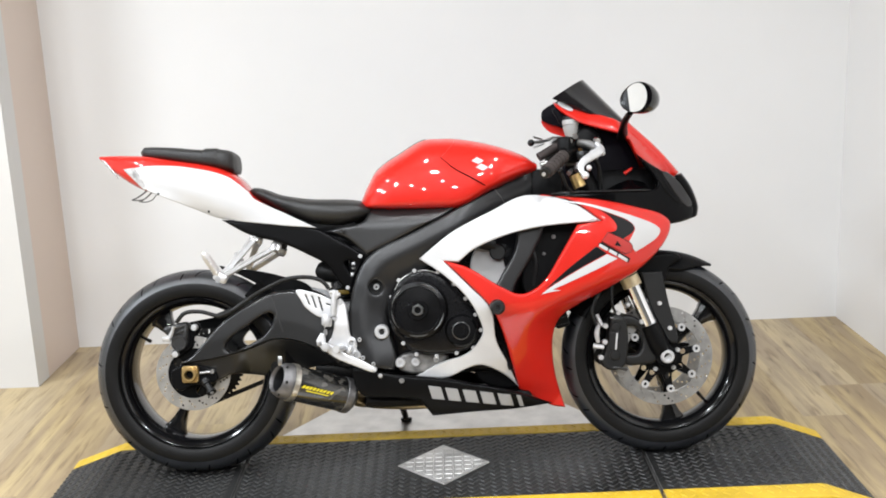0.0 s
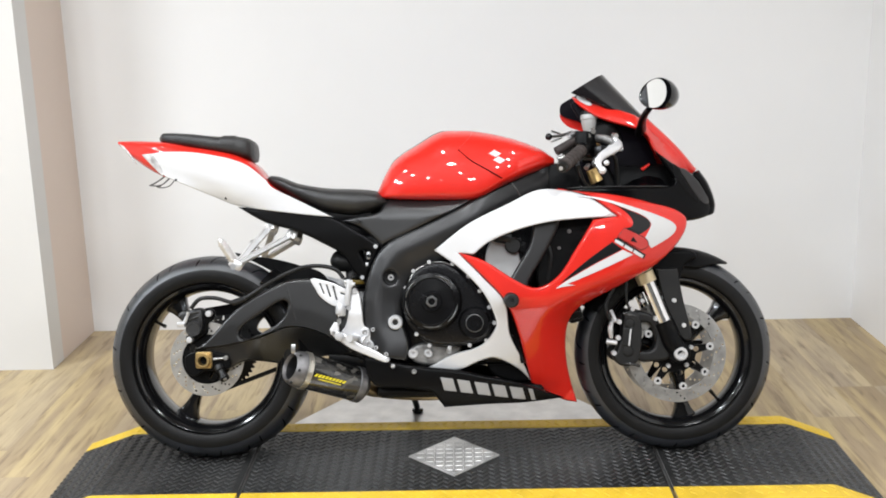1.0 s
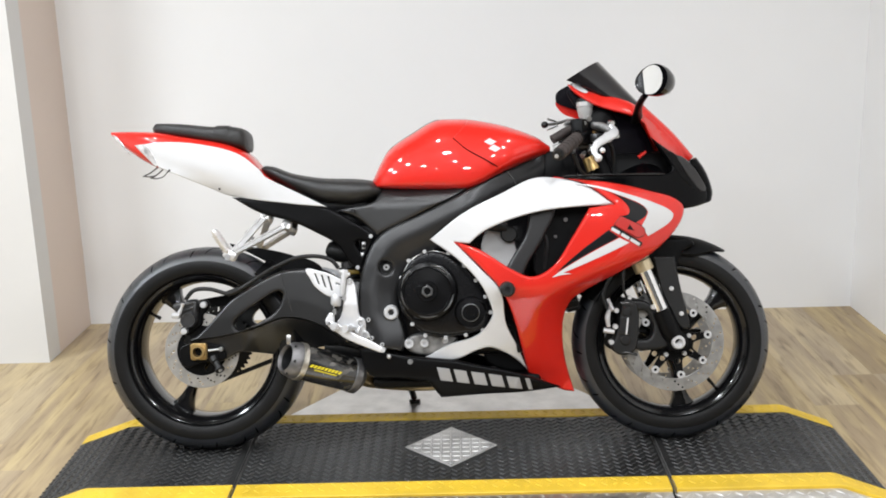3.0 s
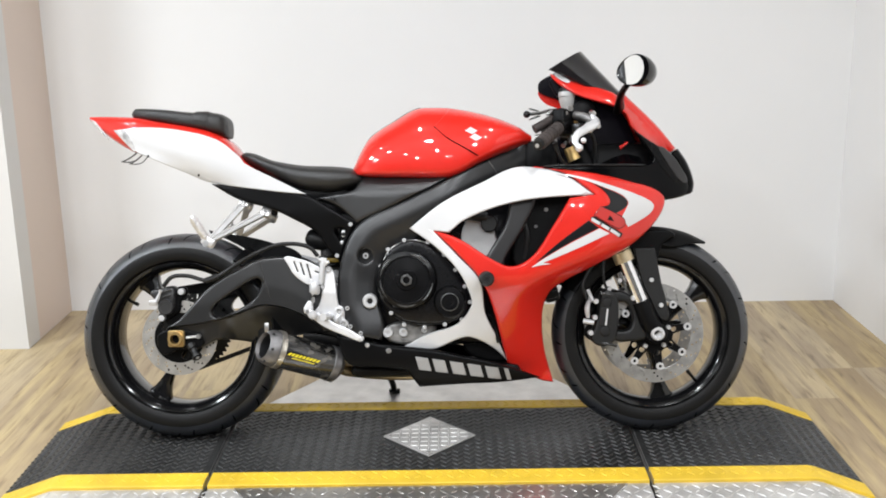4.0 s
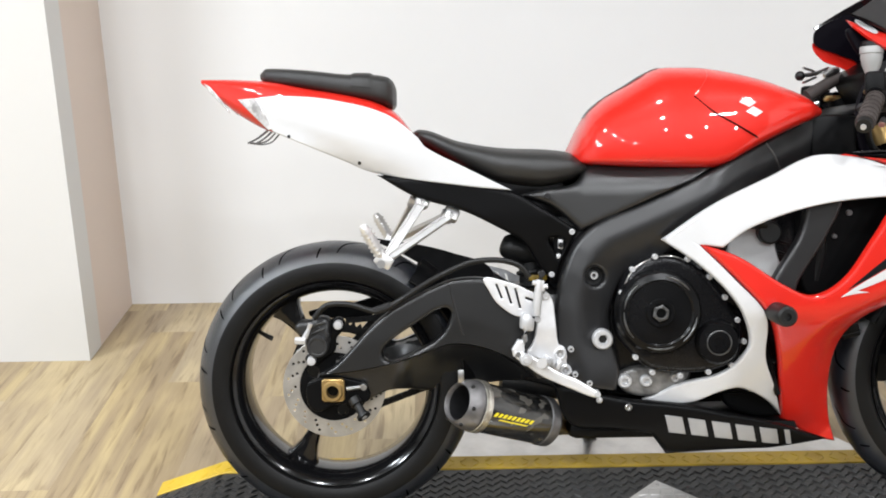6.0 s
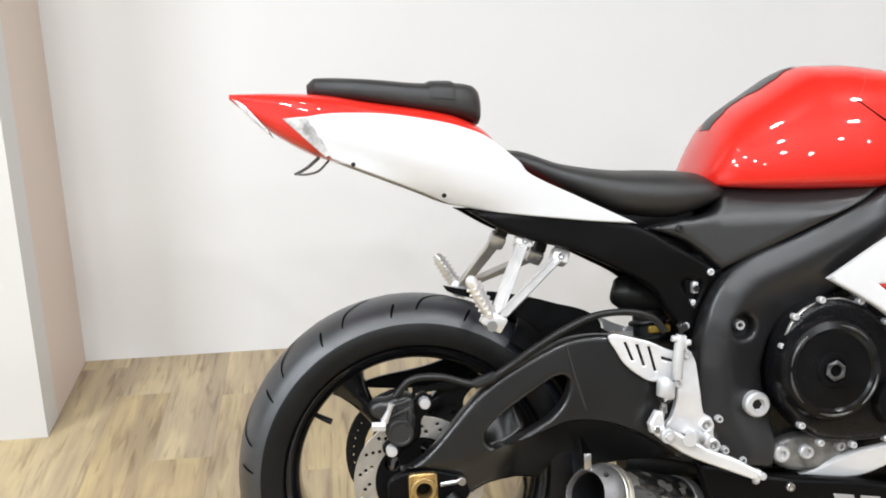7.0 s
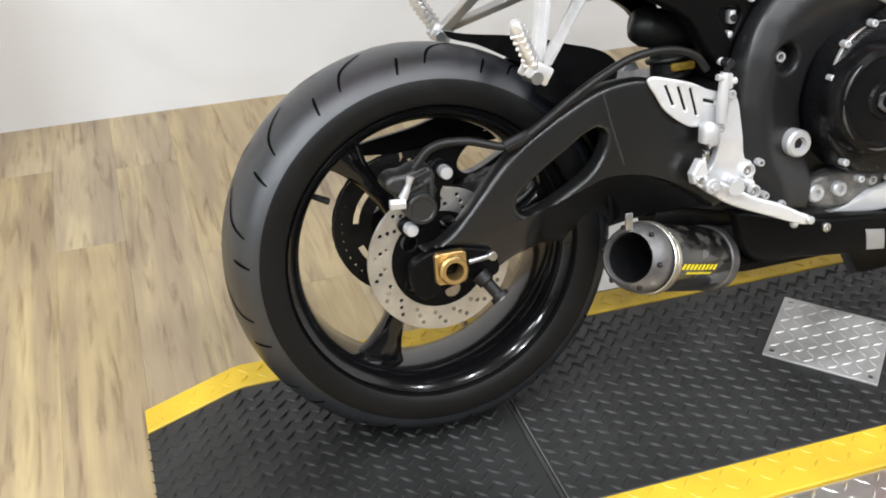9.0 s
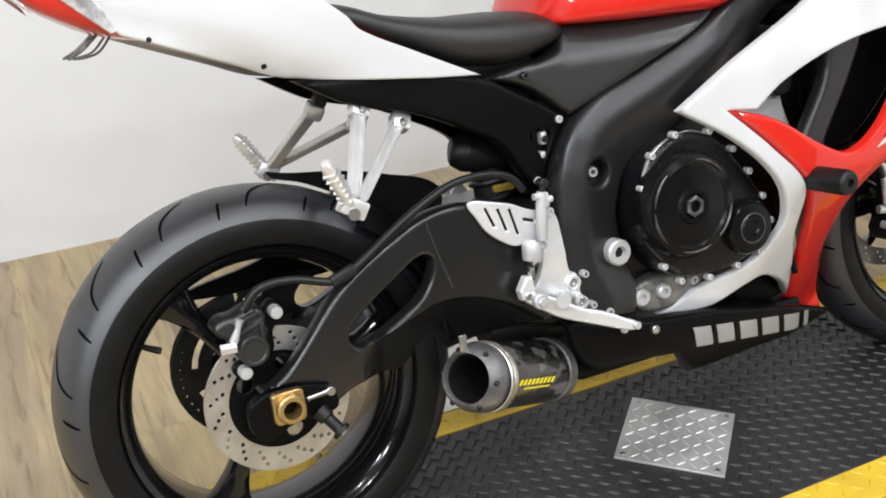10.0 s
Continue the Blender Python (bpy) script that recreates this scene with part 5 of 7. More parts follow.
HANGERS = (
    (-1, (0.196, 0.088, 0.696), (0.257, 0.086, 0.666), (0.119, 0.222, 0.582), (0.078, 0.258, 0.655)),
    (1, (0.176, 0.064, 0.690), (0.248, 0.080, 0.656), (0.117, 0.190, 0.591), (0.077, 0.208, 0.658)))
for s, top_a, top_b, foot, tip in HANGERS:
    top_a, top_b, foot, tip = (Vector((p[0], s * p[1], p[2])) for p in (top_a, top_b, foot, tip))
    out = (top_b - top_a).cross(foot - top_a).normalized()
    out = out if out.y * s > 0 else -out
    heel = foot + Vector((0.012, 0, 0.006))
    bm = bmesh.new()
    channel(bm, top_a, foot, 0.0105, 0.0090, 0.0065, out)
    hanger = part("pillion_footrest_hanger", bm, POLISHED, bike, "polished aluminium pillion footrest hanger")
    bm = bmesh.new()
    channel(bm, top_b, heel, 0.0090, 0.0075, 0.0062, out)
    part("hanger_arm", bm, POLISHED, hanger)
    for top in (top_a, top_b):
        bm = bmesh.new()
        box(bm, -0.015, 0.015, -0.013, 0.013, -0.015, 0.012, 0.006, pose(top.x, top.y, top.z, s * 25, 24, 0))
        clamp = part("hanger_clamp", bm, POLISHED, hanger)
        bm = bmesh.new()
        lathe(bm, [(0.0062, s * 0.004), (0.0062, s * 0.0165), (0.0050, s * 0.0185), (0.0028, s * 0.0185), (0.0026, s * 0.014), (0.0004, s * 0.014)], (top.x, top.y, top.z), 14, closed=False)
        part("clamp_bolt", bm, STEEL, clamp)
        bm = bmesh.new()
        box(bm, -0.011, 0.011, -0.014, 0.010, 0.0, 0.040, 0.005, pose(top.x + 0.004, top.y - s * 0.008, top.z + 0.006, 0, 20, 0))
        part("hanger_tab", bm, DARK, hanger, "black mounting tab")
    # fork-shaped toe, pin and spring
    for dy in (-0.012, 0.012):
        bm = bmesh.new()
        box(bm, -0.019, 0.017, dy - 0.004, dy + 0.004, -0.013, 0.013, 0.004, pose(foot.x, foot.y, foot.z, 0, 32, 0))
        part("hanger_toe", bm, POLISHED, hanger)
    bm = bmesh.new()
    lathe(bm, [(0.0085, -0.019), (0.0085, 0.019), (0.0065, 0.021), (0.0030, 0.021), (0.0028, 0.017), (0.0004, 0.017)], (foot.x - 0.006, foot.y, foot.z - 0.006), 18, closed=False)
    part("footpeg_pin", bm, STEEL, hanger)
    base = foot + Vector((-0.004, s * 0.006, 0.006))
    d = (tip - base).normalized()
    peg_out = (out - d * out.dot(d)).normalized()
    across = d.cross(peg_out)
    bm = bmesh.new()
    rings = []
    for f, w, th in ((0.0, 0.0075, 0.006), (0.06, 0.0105, 0.0085), (0.5, 0.0112, 0.0090), (0.86, 0.0098, 0.0085), (0.96, 0.0080, 0.0070), (1.0, 0.0050, 0.0045)):
        c = base.lerp(tip, f)
        rings.append([c + across * (w * math.copysign(abs(math.cos(q)) ** 0.7, math.cos(q))) + peg_out * (th * math.copysign(abs(math.sin(q)) ** 0.7, math.sin(q))) for q in (2 * math.pi * k / 14 for k in range(14))])
    loft(bm, rings)
    footpeg = part("footpeg", bm, POLISHED, hanger, "folded silver footpeg")
    for k in range(6):
        p = base.lerp(tip, 0.16 + 0.125 * k)
        bm = bmesh.new()
        rings = [[p + d * o + across * (w * (1 if q in (0, 3) else -1)) + peg_out * (th * (1 if q < 2 else -1)) for q in range(4)] for o, w, th in ((-0.0022, 0.0096, 0.0080), (-0.0014, 0.0106, 0.0089), (0.0014, 0.0106, 0.0089), (0.0022, 0.0096, 0.0080))]
        loft(bm, rings)
        part("peg_rib", bm, POLISHED, footpeg)
both("hugger_fin", PLASTIC, "black upper edge of the rear mudguard", [(0.066, 0.618, 1), (0.103, 0.609), (0.180, 0.597), (0.257, 0.577), (0.344, 0.540), (0.330, 0.490), (0.240, 0.515), (0.194, 0.548), (0.120, 0.590), (0.075, 0.606)], flat(0.014), thick=0.004, r=0.004, sides=(1,))

HEEL = [(0.320, 0.534), (0.330, 0.537), (0.352, 0.532), (0.389, 0.521), (0.413, 0.509), (0.438, 0.500, 1), (0.440, 0.454, 1), (0.411, 0.453), (0.387, 0.455), (0.366, 0.467), (0.344, 0.487), (0.330, 0.511), (0.321, 0.526)]
slots = [[(0.3445 + i * 0.0195, 0.5225 - 0.0045 * i, 1), (0.3490 + i * 0.0195, 0.5225 - 0.0045 * i, 1), (0.3605 + i * 0.0188, 0.4915 - 0.0098 * i, 1), (0.3560 + i * 0.0188, 0.4915 - 0.0098 * i, 1)] for i in range(3)]
slots.append([(0.407, 0.4955, 1), (0.426, 0.489, 1), (0.426, 0.4845, 1), (0.407, 0.4905, 1)])
both("heel_guard", ALU, "silver slotted heel guard", HEEL, lambda x, z: 0.1565 - 0.10 * max(0.0, 0.37 - x), holes=slots, thick=0.0015, r=0.0025, step=0.018)
BRKT = [(0.430, 0.490), (0.437, 0.500), (0.448, 0.507), (0.456, 0.500), (0.464, 0.484), (0.467, 0.462), (0.470, 0.432), (0.475, 0.396), (0.487, 0.388), (0.492, 0.372), (0.492, 0.355), (0.500, 0.346), (0.502, 0.335), (0.490, 0.327), (0.474, 0.333), (0.462, 0.345),
        (0.440, 0.361), (0.412, 0.372), (0.408, 0.380), (0.418, 0.394), (0.425, 0.414), (0.429, 0.445)]
rests = both("footrest_bracket", ALU, "cast aluminium footrest bracket", BRKT, lambda x, z: 0.161 + 0.004 * max(0.0, 1 - abs(z - 0.43) / 0.06), thick=0.008, r=0.004, step=0.012)
for x, z, r in ((0.448, 0.497, 0.0075), (0.431, 0.449, 0.0065)):
    bm = bmesh.new()
    bolt(bm, x, -0.163, z, r, 0.006)
    part("bracket_bolt", bm, CAST, rests[0])
for x, z, r in ((0.477, 0.376, 0.0125), (0.488, 0.341, 0.0115)):
    bm = bmesh.new()
    lathe(bm, [(r, -0.155), (r, -0.167), (r - 0.0015, -0.1685), (r * 0.72, -0.1685), (r * 0.66, -0.164), (0.0004, -0.164)], (x, 0, z), 24, closed=False)
    ring = part("bracket_boss", bm, ALU, rests[0])
    bm = bmesh.new()
    bolt(bm, x, -0.161, z, r * 0.55, 0.005)
    part("bracket_bolt", bm, STEEL, ring)
# rear brake cylinder with its union, boot, rod and clevis
bm = bmesh.new()
tube(bm, [(0.436, -0.170, 0.532), (0.434, -0.170, 0.520), (0.430, -0.170, 0.485), (0.428, -0.170, 0.458)], [0.0080, 0.0085, 0.0090, 0.0080], 16)
box(bm, 0.427, 0.445, -0.177, -0.163, 0.508, 0.531, 0.003)
master = part("brake_master_cylinder", bm, CAST, bike, "silver rear brake cylinder")
for x, z, dx in ((0.423, 0.527, -0.006), (0.448, 0.519, 0.006)):
    bm = bmesh.new()
    tube(bm, [(x - dx, -0.172, z - 0.001), (x + dx * 0.5, -0.172, z)], 0.0052, 10)
    part("cylinder_lug", bm, CAST, master)
bm = bmesh.new()
tube(bm, [(0.4365, -0.170, 0.530), (0.4385, -0.170, 0.543)], [0.0045, 0.0045], 10)
disc(bm, 0.4395, -0.160, -0.178, 0.545, 0.0072, n=12)
part("union_bolt", bm, FRAME, master)
bm = bmesh.new()
tube(bm, [(0.4105, -0.168, 0.456), (0.4090, -0.169, 0.452), (0.4075, -0.169, 0.432), (0.4070, -0.169, 0.430)], [0.0130, 0.0155, 0.0150, 0.0130], 20, 2)
part("cylinder_cap", bm, CAST, master, "pale silver cylinder cap")
bm = bmesh.new()
tube(bm, [(0.4070, -0.169, 0.431), (0.4062, -0.169, 0.425), (0.4055, -0.169, 0.420)], [0.0125, 0.0115, 0.0060], 16, 2)
part("rubber_boot", bm, DARK, master)
bm = bmesh.new()
tube(bm, [(0.4055, -0.170, 0.424), (0.3990, -0.171, 0.396)], 0.0040, 12)
lathe(bm, [(0.0062, -0.006), (0.0062, 0.006)], (0.4025, -0.1705, 0.410), 6, closed=False, axis="z")
part("push_rod", bm, STEEL, master)
bm = bmesh.new()
shell(bm, [(0.389, 0.409, 1), (0.400, 0.407, 1), (0.403, 0.386, 1), (0.397, 0.371, 1), (0.379, 0.373, 1), (0.376, 0.388, 1)], flat(0.178), thick=0.012, r=0.004, step=0.02)
clevis = part("brake_linkage", bm, ALU, bike, "silver brake linkage")
bm = bmesh.new()
disc(bm, 0.388, -0.170, -0.183, 0.379, 0.0058, n=14)
part("clevis_pin", bm, STEEL, clevis)


def on_pedal(x, z):
    return 0.180 + 0.36 * max(0.0, x - 0.415)


PEDAL = [(0.380, 0.386, 1), (0.402, 0.382), (0.424, 0.371), (0.446, 0.358), (0.470, 0.344), (0.505, 0.331), (0.534, 0.315), (0.547, 0.308), (0.551, 0.301), (0.545, 0.295), (0.530, 0.297), (0.492, 0.311), (0.450, 0.327), (0.428, 0.338), (0.406, 0.354), (0.384, 0.371)]
bm = bmesh.new()
shell(bm, PEDAL, on_pedal, thick=0.004, r=0.0045, step=0.012)
pedal = part("brake_pedal", bm, ALU, bike, "polished aluminium brake pedal")
bm = bmesh.new()
disc(bm, 0.545, -0.205, -0.232, 0.303, 0.0062)
part("pedal_tip", bm, CAST, pedal)
bm = bmesh.new()
disc(bm, 0.404, -0.176, -0.192, 0.369, 0.0125)
disc(bm, 0.404, -0.186, -0.196, 0.369, 0.0075, n=6)
part("pedal_pivot", bm, CAST, pedal)
bm = bmesh.new()
bmesh.ops.create_uvsphere(bm, u_segments=14, v_segments=10, radius=0.0068, matrix=Matrix.Translation((0.557, -0.172, 0.279)))
part("pedal_stop", bm, CAST, bike, "small silver stop bolt")
for s in (-1, 1):
    # rider's peg, seen almost from its end: a knurled bar with a fork and a return spring
    bm = bmesh.new()
    tube(bm, [(0.455, s * 0.158, 0.360), (0.446, s * 0.185, 0.362), (0.436, s * 0.200, 0.364)], [0.0095, 0.0110, 0.0105], 12, 3, squash=0.85)
    peg = part("footpeg", bm, CAST, bike, "knurled silver footpeg")
    for k in range(4):
        bm = bmesh.new()
        c = Vector((0.449 - 0.004 * k, s * (0.178 + 0.007 * k), 0.3618 + 0.0006 * k))
        tube(bm, [c, c + Vector((-0.0016, s * 0.003, 0))], 0.0122, 10, squash=0.9)
        part("peg_rib", bm, CAST, peg)
    for dx, dz in ((-0.012, 0.004), (0.014, -0.004)):
        bm = bmesh.new()
        box(bm, -0.0045, 0.0045, -0.012, 0.012, -0.010, 0.010, 0.003, pose(0.458 + dx, s * 0.172, 0.360 + dz, 0, 20, 0))
        part("peg_fork", bm, ALU, peg)

# ---- exhaust ----
EX0, EX1 = np.array((0.264, -0.189, 0.283)), np.array((0.465, -0.087, 0.212))


def can(bm, a, b, profile, n=48):
    d = Vector(b - a)
    t = d.normalized()
    u = t.cross(Vector((0, 1, 0))).normalized()
    v = t.cross(u)
    rings = [[Vector(a) + t * (d.length * f) + r * (math.cos(2 * math.pi * k / n) * u + 1.08 * math.sin(2 * math.pi * k / n) * v) for k in range(n)] for f, r in profile]
    return loft(bm, rings, caps=False)


SLANT = Vector((-0.72, -0.60, 0.34)).normalized()


def cut_ring(f, r, tilt, n=48):
    """A ring round the muffler's axis, turned towards the plane of its slanting outlet."""
    d = Vector(EX1 - EX0)
    t = d.normalized()
    u = t.cross(Vector((0, 1, 0))).normalized()
    v = t.cross(u)
    turn = Matrix.Rotation((-t).angle(SLANT) * tilt, 3, (-t).cross(SLANT).normalized())
    return [Vector(EX0) + t * (d.length * f) + turn @ (r * (math.cos(2 * math.pi * k / n) * u + math.sin(2 * math.pi * k / n) * v)) for k in range(n)]


bm = bmesh.new()
can(bm, EX0, EX1, [(0.17, 0.0500), (0.19, 0.0515), (0.84, 0.0515), (0.86, 0.0505)])
muffler = part("muffler", bm, CARBON, bike, "short carbon-fibre muffler")
bm = bmesh.new()
loft(bm, [cut_ring(*q) for q in ((0.06, 0.0370, 0.9), (-0.010, 0.0377, 0.9), (-0.016, 0.0386, 0.9), (-0.012, 0.0400, 0.9), (0.016, 0.0460, 0.78), (0.055, 0.0503, 0.52), (0.10, 0.0525, 0.25), (0.15, 0.0530, 0.0), (0.18, 0.0530, 0.0), (0.18, 0.044, 0.0))], caps=False)
part("muffler_tip", bm, TIP, muffler, "brushed steel muffler tip, cut aslant")
bm = bmesh.new()
loft(bm, [cut_ring(*q) for q in ((0.03, 0.0369, 0.9), (0.12, 0.036, 0.5), (0.75, 0.034, 0.0), (0.75, 0.001, 0.0))], caps=False)
part("muffler_bore", bm, FRAME, muffler, "dark muffler bore")
bm = bmesh.new()
can(bm, EX0, EX1, [(0.142, 0.0530), (0.146, 0.0552), (0.168, 0.0552), (0.171, 0.0545), (0.176, 0.0545), (0.179, 0.0552), (0.208, 0.0552), (0.212, 0.0530)])
part("band", bm, BANDMETAL, muffler, "scuffed steel clamp band")
bm = bmesh.new()
can(bm, EX0, EX1, [(0.85, 0.0505), (0.86, 0.0530), (0.94, 0.0530), (0.97, 0.0470), (1.03, 0.028), (1.03, 0.002)])
part("muffler_inlet_cap", bm, TIP, muffler, "steel muffler inlet cap")
for k in range(6):
    q = cut_ring(0.020, 0.0462, 0.76, 60)[(10 * k + 4) % 60]
    bm = bmesh.new()
    bmesh.ops.create_uvsphere(bm, u_segments=8, v_segments=6, radius=0.0045, matrix=Matrix.Translation(q))
    part("rivet", bm, DARK, muffler)
# the muffler's lettering, as plain slanting bars
for row, (off, length, high) in enumerate(((0.005, 0.098, 0.0085), (-0.0045, 0.070, 0.0032))):
    for i in range(9):
        d = Vector(EX1 - EX0).normalized()
        v = d.cross(d.cross(Vector((0, 1, 0))).normalized())
        u = d.cross(Vector((0, 1, 0))).normalized()
        bm = bmesh.new()
        ring = []
        for da, dh in ((0, -1), (0.0075, -1), (0.0135, 1), (0.006, 1)):
            s = 0.055 + (0.014 if row else 0) + i * length / 9 + da
            hgt = off + dh * high / 2
            ang = math.asin(max(-1, min(1, hgt / 0.0515)))
            base = Vector(EX0) + d * s
            side = -1 if v.y > 0 else 1
            p = base + side * v * 1.08 * 0.0523 * math.cos(ang) + (u if u.z > 0 else -u) * 0.0523 * math.sin(ang)
            ring.append(bm.verts.new(p))
        bm.faces.new(ring)
        part("lettering_bar", bm, YELLOWDECAL, muffler)
bm = bmesh.new()
tube(bm, [(0.462, -0.088, 0.213), (0.482, -0.060, 0.198), (0.505, -0.022, 0.189), (0.56, -0.004, 0.180), (0.64, 0.0, 0.175), (0.72, 0.0, 0.178), (0.82, 0.0, 0.19)], 0.020, 16)
part("exhaust_pipe", bm, BRASS, bike, "straw-coloured steel exhaust pipe")
bm = bmesh.new()
tube(bm, [(0.36, -0.060, 0.305), (0.46, -0.055, 0.290), (0.56, -0.050, 0.275)], 0.030, 14)
tube(bm, [(0.40, -0.100, 0.325), (0.50, -0.100, 0.300)], 0.012, 10)
part("shock_linkage", bm, DARK, bike, "black rear shock linkage")
# Added steel tab, standing in for bright plate that shows through the gap.
bm = bmesh.new()
box(bm, 0.264, 0.276, -0.180, -0.176, 0.322, 0.348, 0.001)
part("bright_tab", bm, STEEL, muffler)
bm = bmesh.new()
tube(bm, [(0.572, 0.10, 0.25), (0.590, 0.23, 0.160), (0.604, 0.318, 0.090)], [0.013, 0.011, 0.010], 12)
box(bm, 0.588, 0.624, 0.306, 0.336, 0.0765, 0.0845, 0.003)
part("side_stand", bm, DARK, bike, "black side stand, put down")

# ---- side fairings ----
def ramp_up(u, soft):
    """max(0, u) with a rounded corner."""
    return 0.5 * (u + math.sqrt(u * u + soft * soft))


def front_edge(z):
    """Where the red fairing's front edge runs, for each height."""
    return float(np.mean(np.interp(z + np.linspace(-0.03, 0.03, 7), (0.146, 0.280, 0.365, 0.423, 0.454, 0.506, 0.566, 0.644, 0.70), (1.103, 1.074, 1.068, 1.088, 1.124, 1.223, 1.325, 1.402, 1.41))))


def on_fair(x, z):
    """Distance of the fairing's skin from the middle: widest at the crease below the window, tucked in towards the belly, the rear and the front edge."""
    crease = 0.462 + 0.30 * max(0.0, x - 1.0)
    fall = 0.70 - ramp_up(0.43 - 1.35 * (x - 0.655), 0.06)
    turn_in = 0.066 * math.sin(math.pi / 2 * min(1.0, max(0.0, (z - 0.13) / 0.29))) * (1 - 0.65 / (1 + math.exp(-(z - 0.50) / 0.02)))
    near = max(0.0, 1 - (front_edge(z) - x) / 0.12) ** 1.8
    wide = 0.258 + 0.010 * math.exp(-((x - 1.04) / 0.10) ** 2 - ((z - 0.66) / 0.10) ** 2)
    return max(0.03, wide - fall * (ramp_up(crease - z, 0.02) - 0.003) - 0.50 * ramp_up(0.805 - x, 0.05) - 0.30 * ramp_up(z - 0.675, 0.03) - 0.9 * max(0.0, x - 1.15) ** 2 - turn_in * near)


ARMW = [(0.683, 0.612, 1), (0.780, 0.684), (0.896, 0.740), (0.978, 0.777), (1.043, 0.777), (1.123, 0.755), (1.202, 0.698, 1), (1.040, 0.689), (0.942, 0.671), (0.843, 0.634), (0.795, 0.598, 1),
        (0.752, 0.603, 1), (0.820, 0.532), (0.880, 0.462), (0.896, 0.366), (0.928, 0.298), (0.960, 0.222, 1), (0.917, 0.264), (0.853, 0.297), (0.812, 0.290), (0.747, 0.263), (0.656, 0.268, 1),
        (0.732, 0.308), (0.814, 0.337), (0.855, 0.388), (0.852, 0.424), (0.820, 0.490), (0.758, 0.557)]
both("white_side_fairing", WHITE, "white side fairing with a long upper arm", ARMW, on_fair, thick=0.012, r=0.005, step=0.013)
REDF = [(1.030, 0.778, 1), (1.190, 0.761), (1.303, 0.736), (1.410, 0.698), (1.402, 0.644), (1.325, 0.566), (1.223, 0.506), (1.124, 0.454), (1.083, 0.423), (1.065, 0.365), (1.072, 0.262), (1.103, 0.146, 1),
        (1.058, 0.156), (0.962, 0.214, 1), (0.943, 0.285), (0.920, 0.373), (0.886, 0.460), (0.824, 0.532), (0.750, 0.606, 1), (0.824, 0.580), (0.918, 0.520), (0.973, 0.501), (1.031, 0.532), (1.083, 0.608),
        (1.134, 0.689, 1), (1.204, 0.698, 1), (1.125, 0.757), (1.045, 0.780)]
red_sides = both("red_side_fairing", RED, "glossy red side fairing", REDF, lambda x, z: on_fair(x, z) + 0.004, thick=0.010, r=0.008, step=0.012)
for s, own in zip((-1, 1), red_sides):
    decal = lambda x, z: on_fair(x, z) + 0.0058
    for name, m, label, ring in (
        ("stripe", WHITE, "white painted stripe", [(1.087, 0.758, 1), (1.134, 0.755), (1.194, 0.741), (1.267, 0.718), (1.329, 0.696), (1.366, 0.679), (1.377, 0.664), (1.364, 0.644), (1.332, 0.624), (1.297, 0.606, 1), (1.278, 0.634, 1), (1.293, 0.660), (1.298, 0.676), (1.280, 0.696), (1.236, 0.716), (1.179, 0.738), (1.133, 0.750)]),
        ("stripe", BLACKDECAL, "black painted patch", [(1.180, 0.736, 1), (1.237, 0.714), (1.280, 0.694), (1.296, 0.677), (1.289, 0.661), (1.262, 0.645, 1), (1.223, 0.664, 1), (1.241, 0.669), (1.245, 0.683), (1.231, 0.705), (1.205, 0.725)]),
        ("stripe", WHITE, "white painted wedge with a hooked tip", [(1.023, 0.497, 1), (1.053, 0.518), (1.131, 0.562), (1.214, 0.603, 1), (1.243, 0.589, 1), (1.179, 0.560), (1.090, 0.523), (1.056, 0.510, 1), (1.080, 0.506, 1), (1.050, 0.503)]),
        ("stripe", BLACKDECAL, "black painted sliver", [(1.036, 0.512, 1), (1.107, 0.571), (1.184, 0.626, 1), (1.213, 0.605, 1), (1.130, 0.564), (1.050, 0.519)]),
    ):
        bm = bmesh.new()
        shell(bm, ring, decal, thick=0.0008, r=0.0006, step=0.02, side=s)
        part(name, bm, m, own, label)
    # the badge, a dark red patch with a rim, and the model lettering as plain bars on black
    for name, m, grow, out in (("badge_rim", BLACKDECAL, 0.0015, 0.0064), ("badge", DARKRED, 0.0, 0.0070)):
        bm = bmesh.new()
        shell(bm, [(1.219, 0.664 + grow, 1), (1.278 + grow, 0.634 + grow), (1.288 + grow, 0.621), (1.284, 0.609 - grow), (1.266, 0.602 - grow, 1), (1.200 - grow, 0.640, 1)], lambda x, z: on_fair(x, z) + out, thick=0.0008, r=0.0006, step=0.02, side=s)
        part(name, bm, m, own)
    bm = bmesh.new()
    shell(bm, [(1.244, 0.640, 1), (1.256, 0.622, 1), (1.236, 0.627, 1)], lambda x, z: on_fair(x, z) + 0.0078, thick=0.0006, r=0.0004, step=0.5, side=s)
    part("badge_notch", bm, BLACKDECAL, own)
    bm = bmesh.new()
    shell(bm, [(1.188, 0.633, 1), (1.200, 0.638, 1), (1.281, 0.588, 1), (1.275, 0.576, 1)], lambda x, z: on_fair(x, z) + 0.0068, thick=0.001, r=0.0006, step=0.02, side=s)
    part("lettering_ground", bm, BLACKDECAL, own)
    for x0, z0, w in ((1.194, 0.6335, 0.023), (1.221, 0.6175, 0.022), (1.247, 0.6025, 0.027)):
        bm = bmesh.new()
        shell(bm, [(x0, z0, 1), (x0 + w, z0 - 0.60 * w, 1), (x0 + w - 0.004, z0 - 0.60 * w - 0.008, 1), (x0 - 0.004, z0 - 0.008, 1)], lambda x, z: on_fair(x, z) + 0.0078, thick=0.001, r=0.0006, step=0.5, side=s)
        part("lettering_bar", bm, WHITE, own)
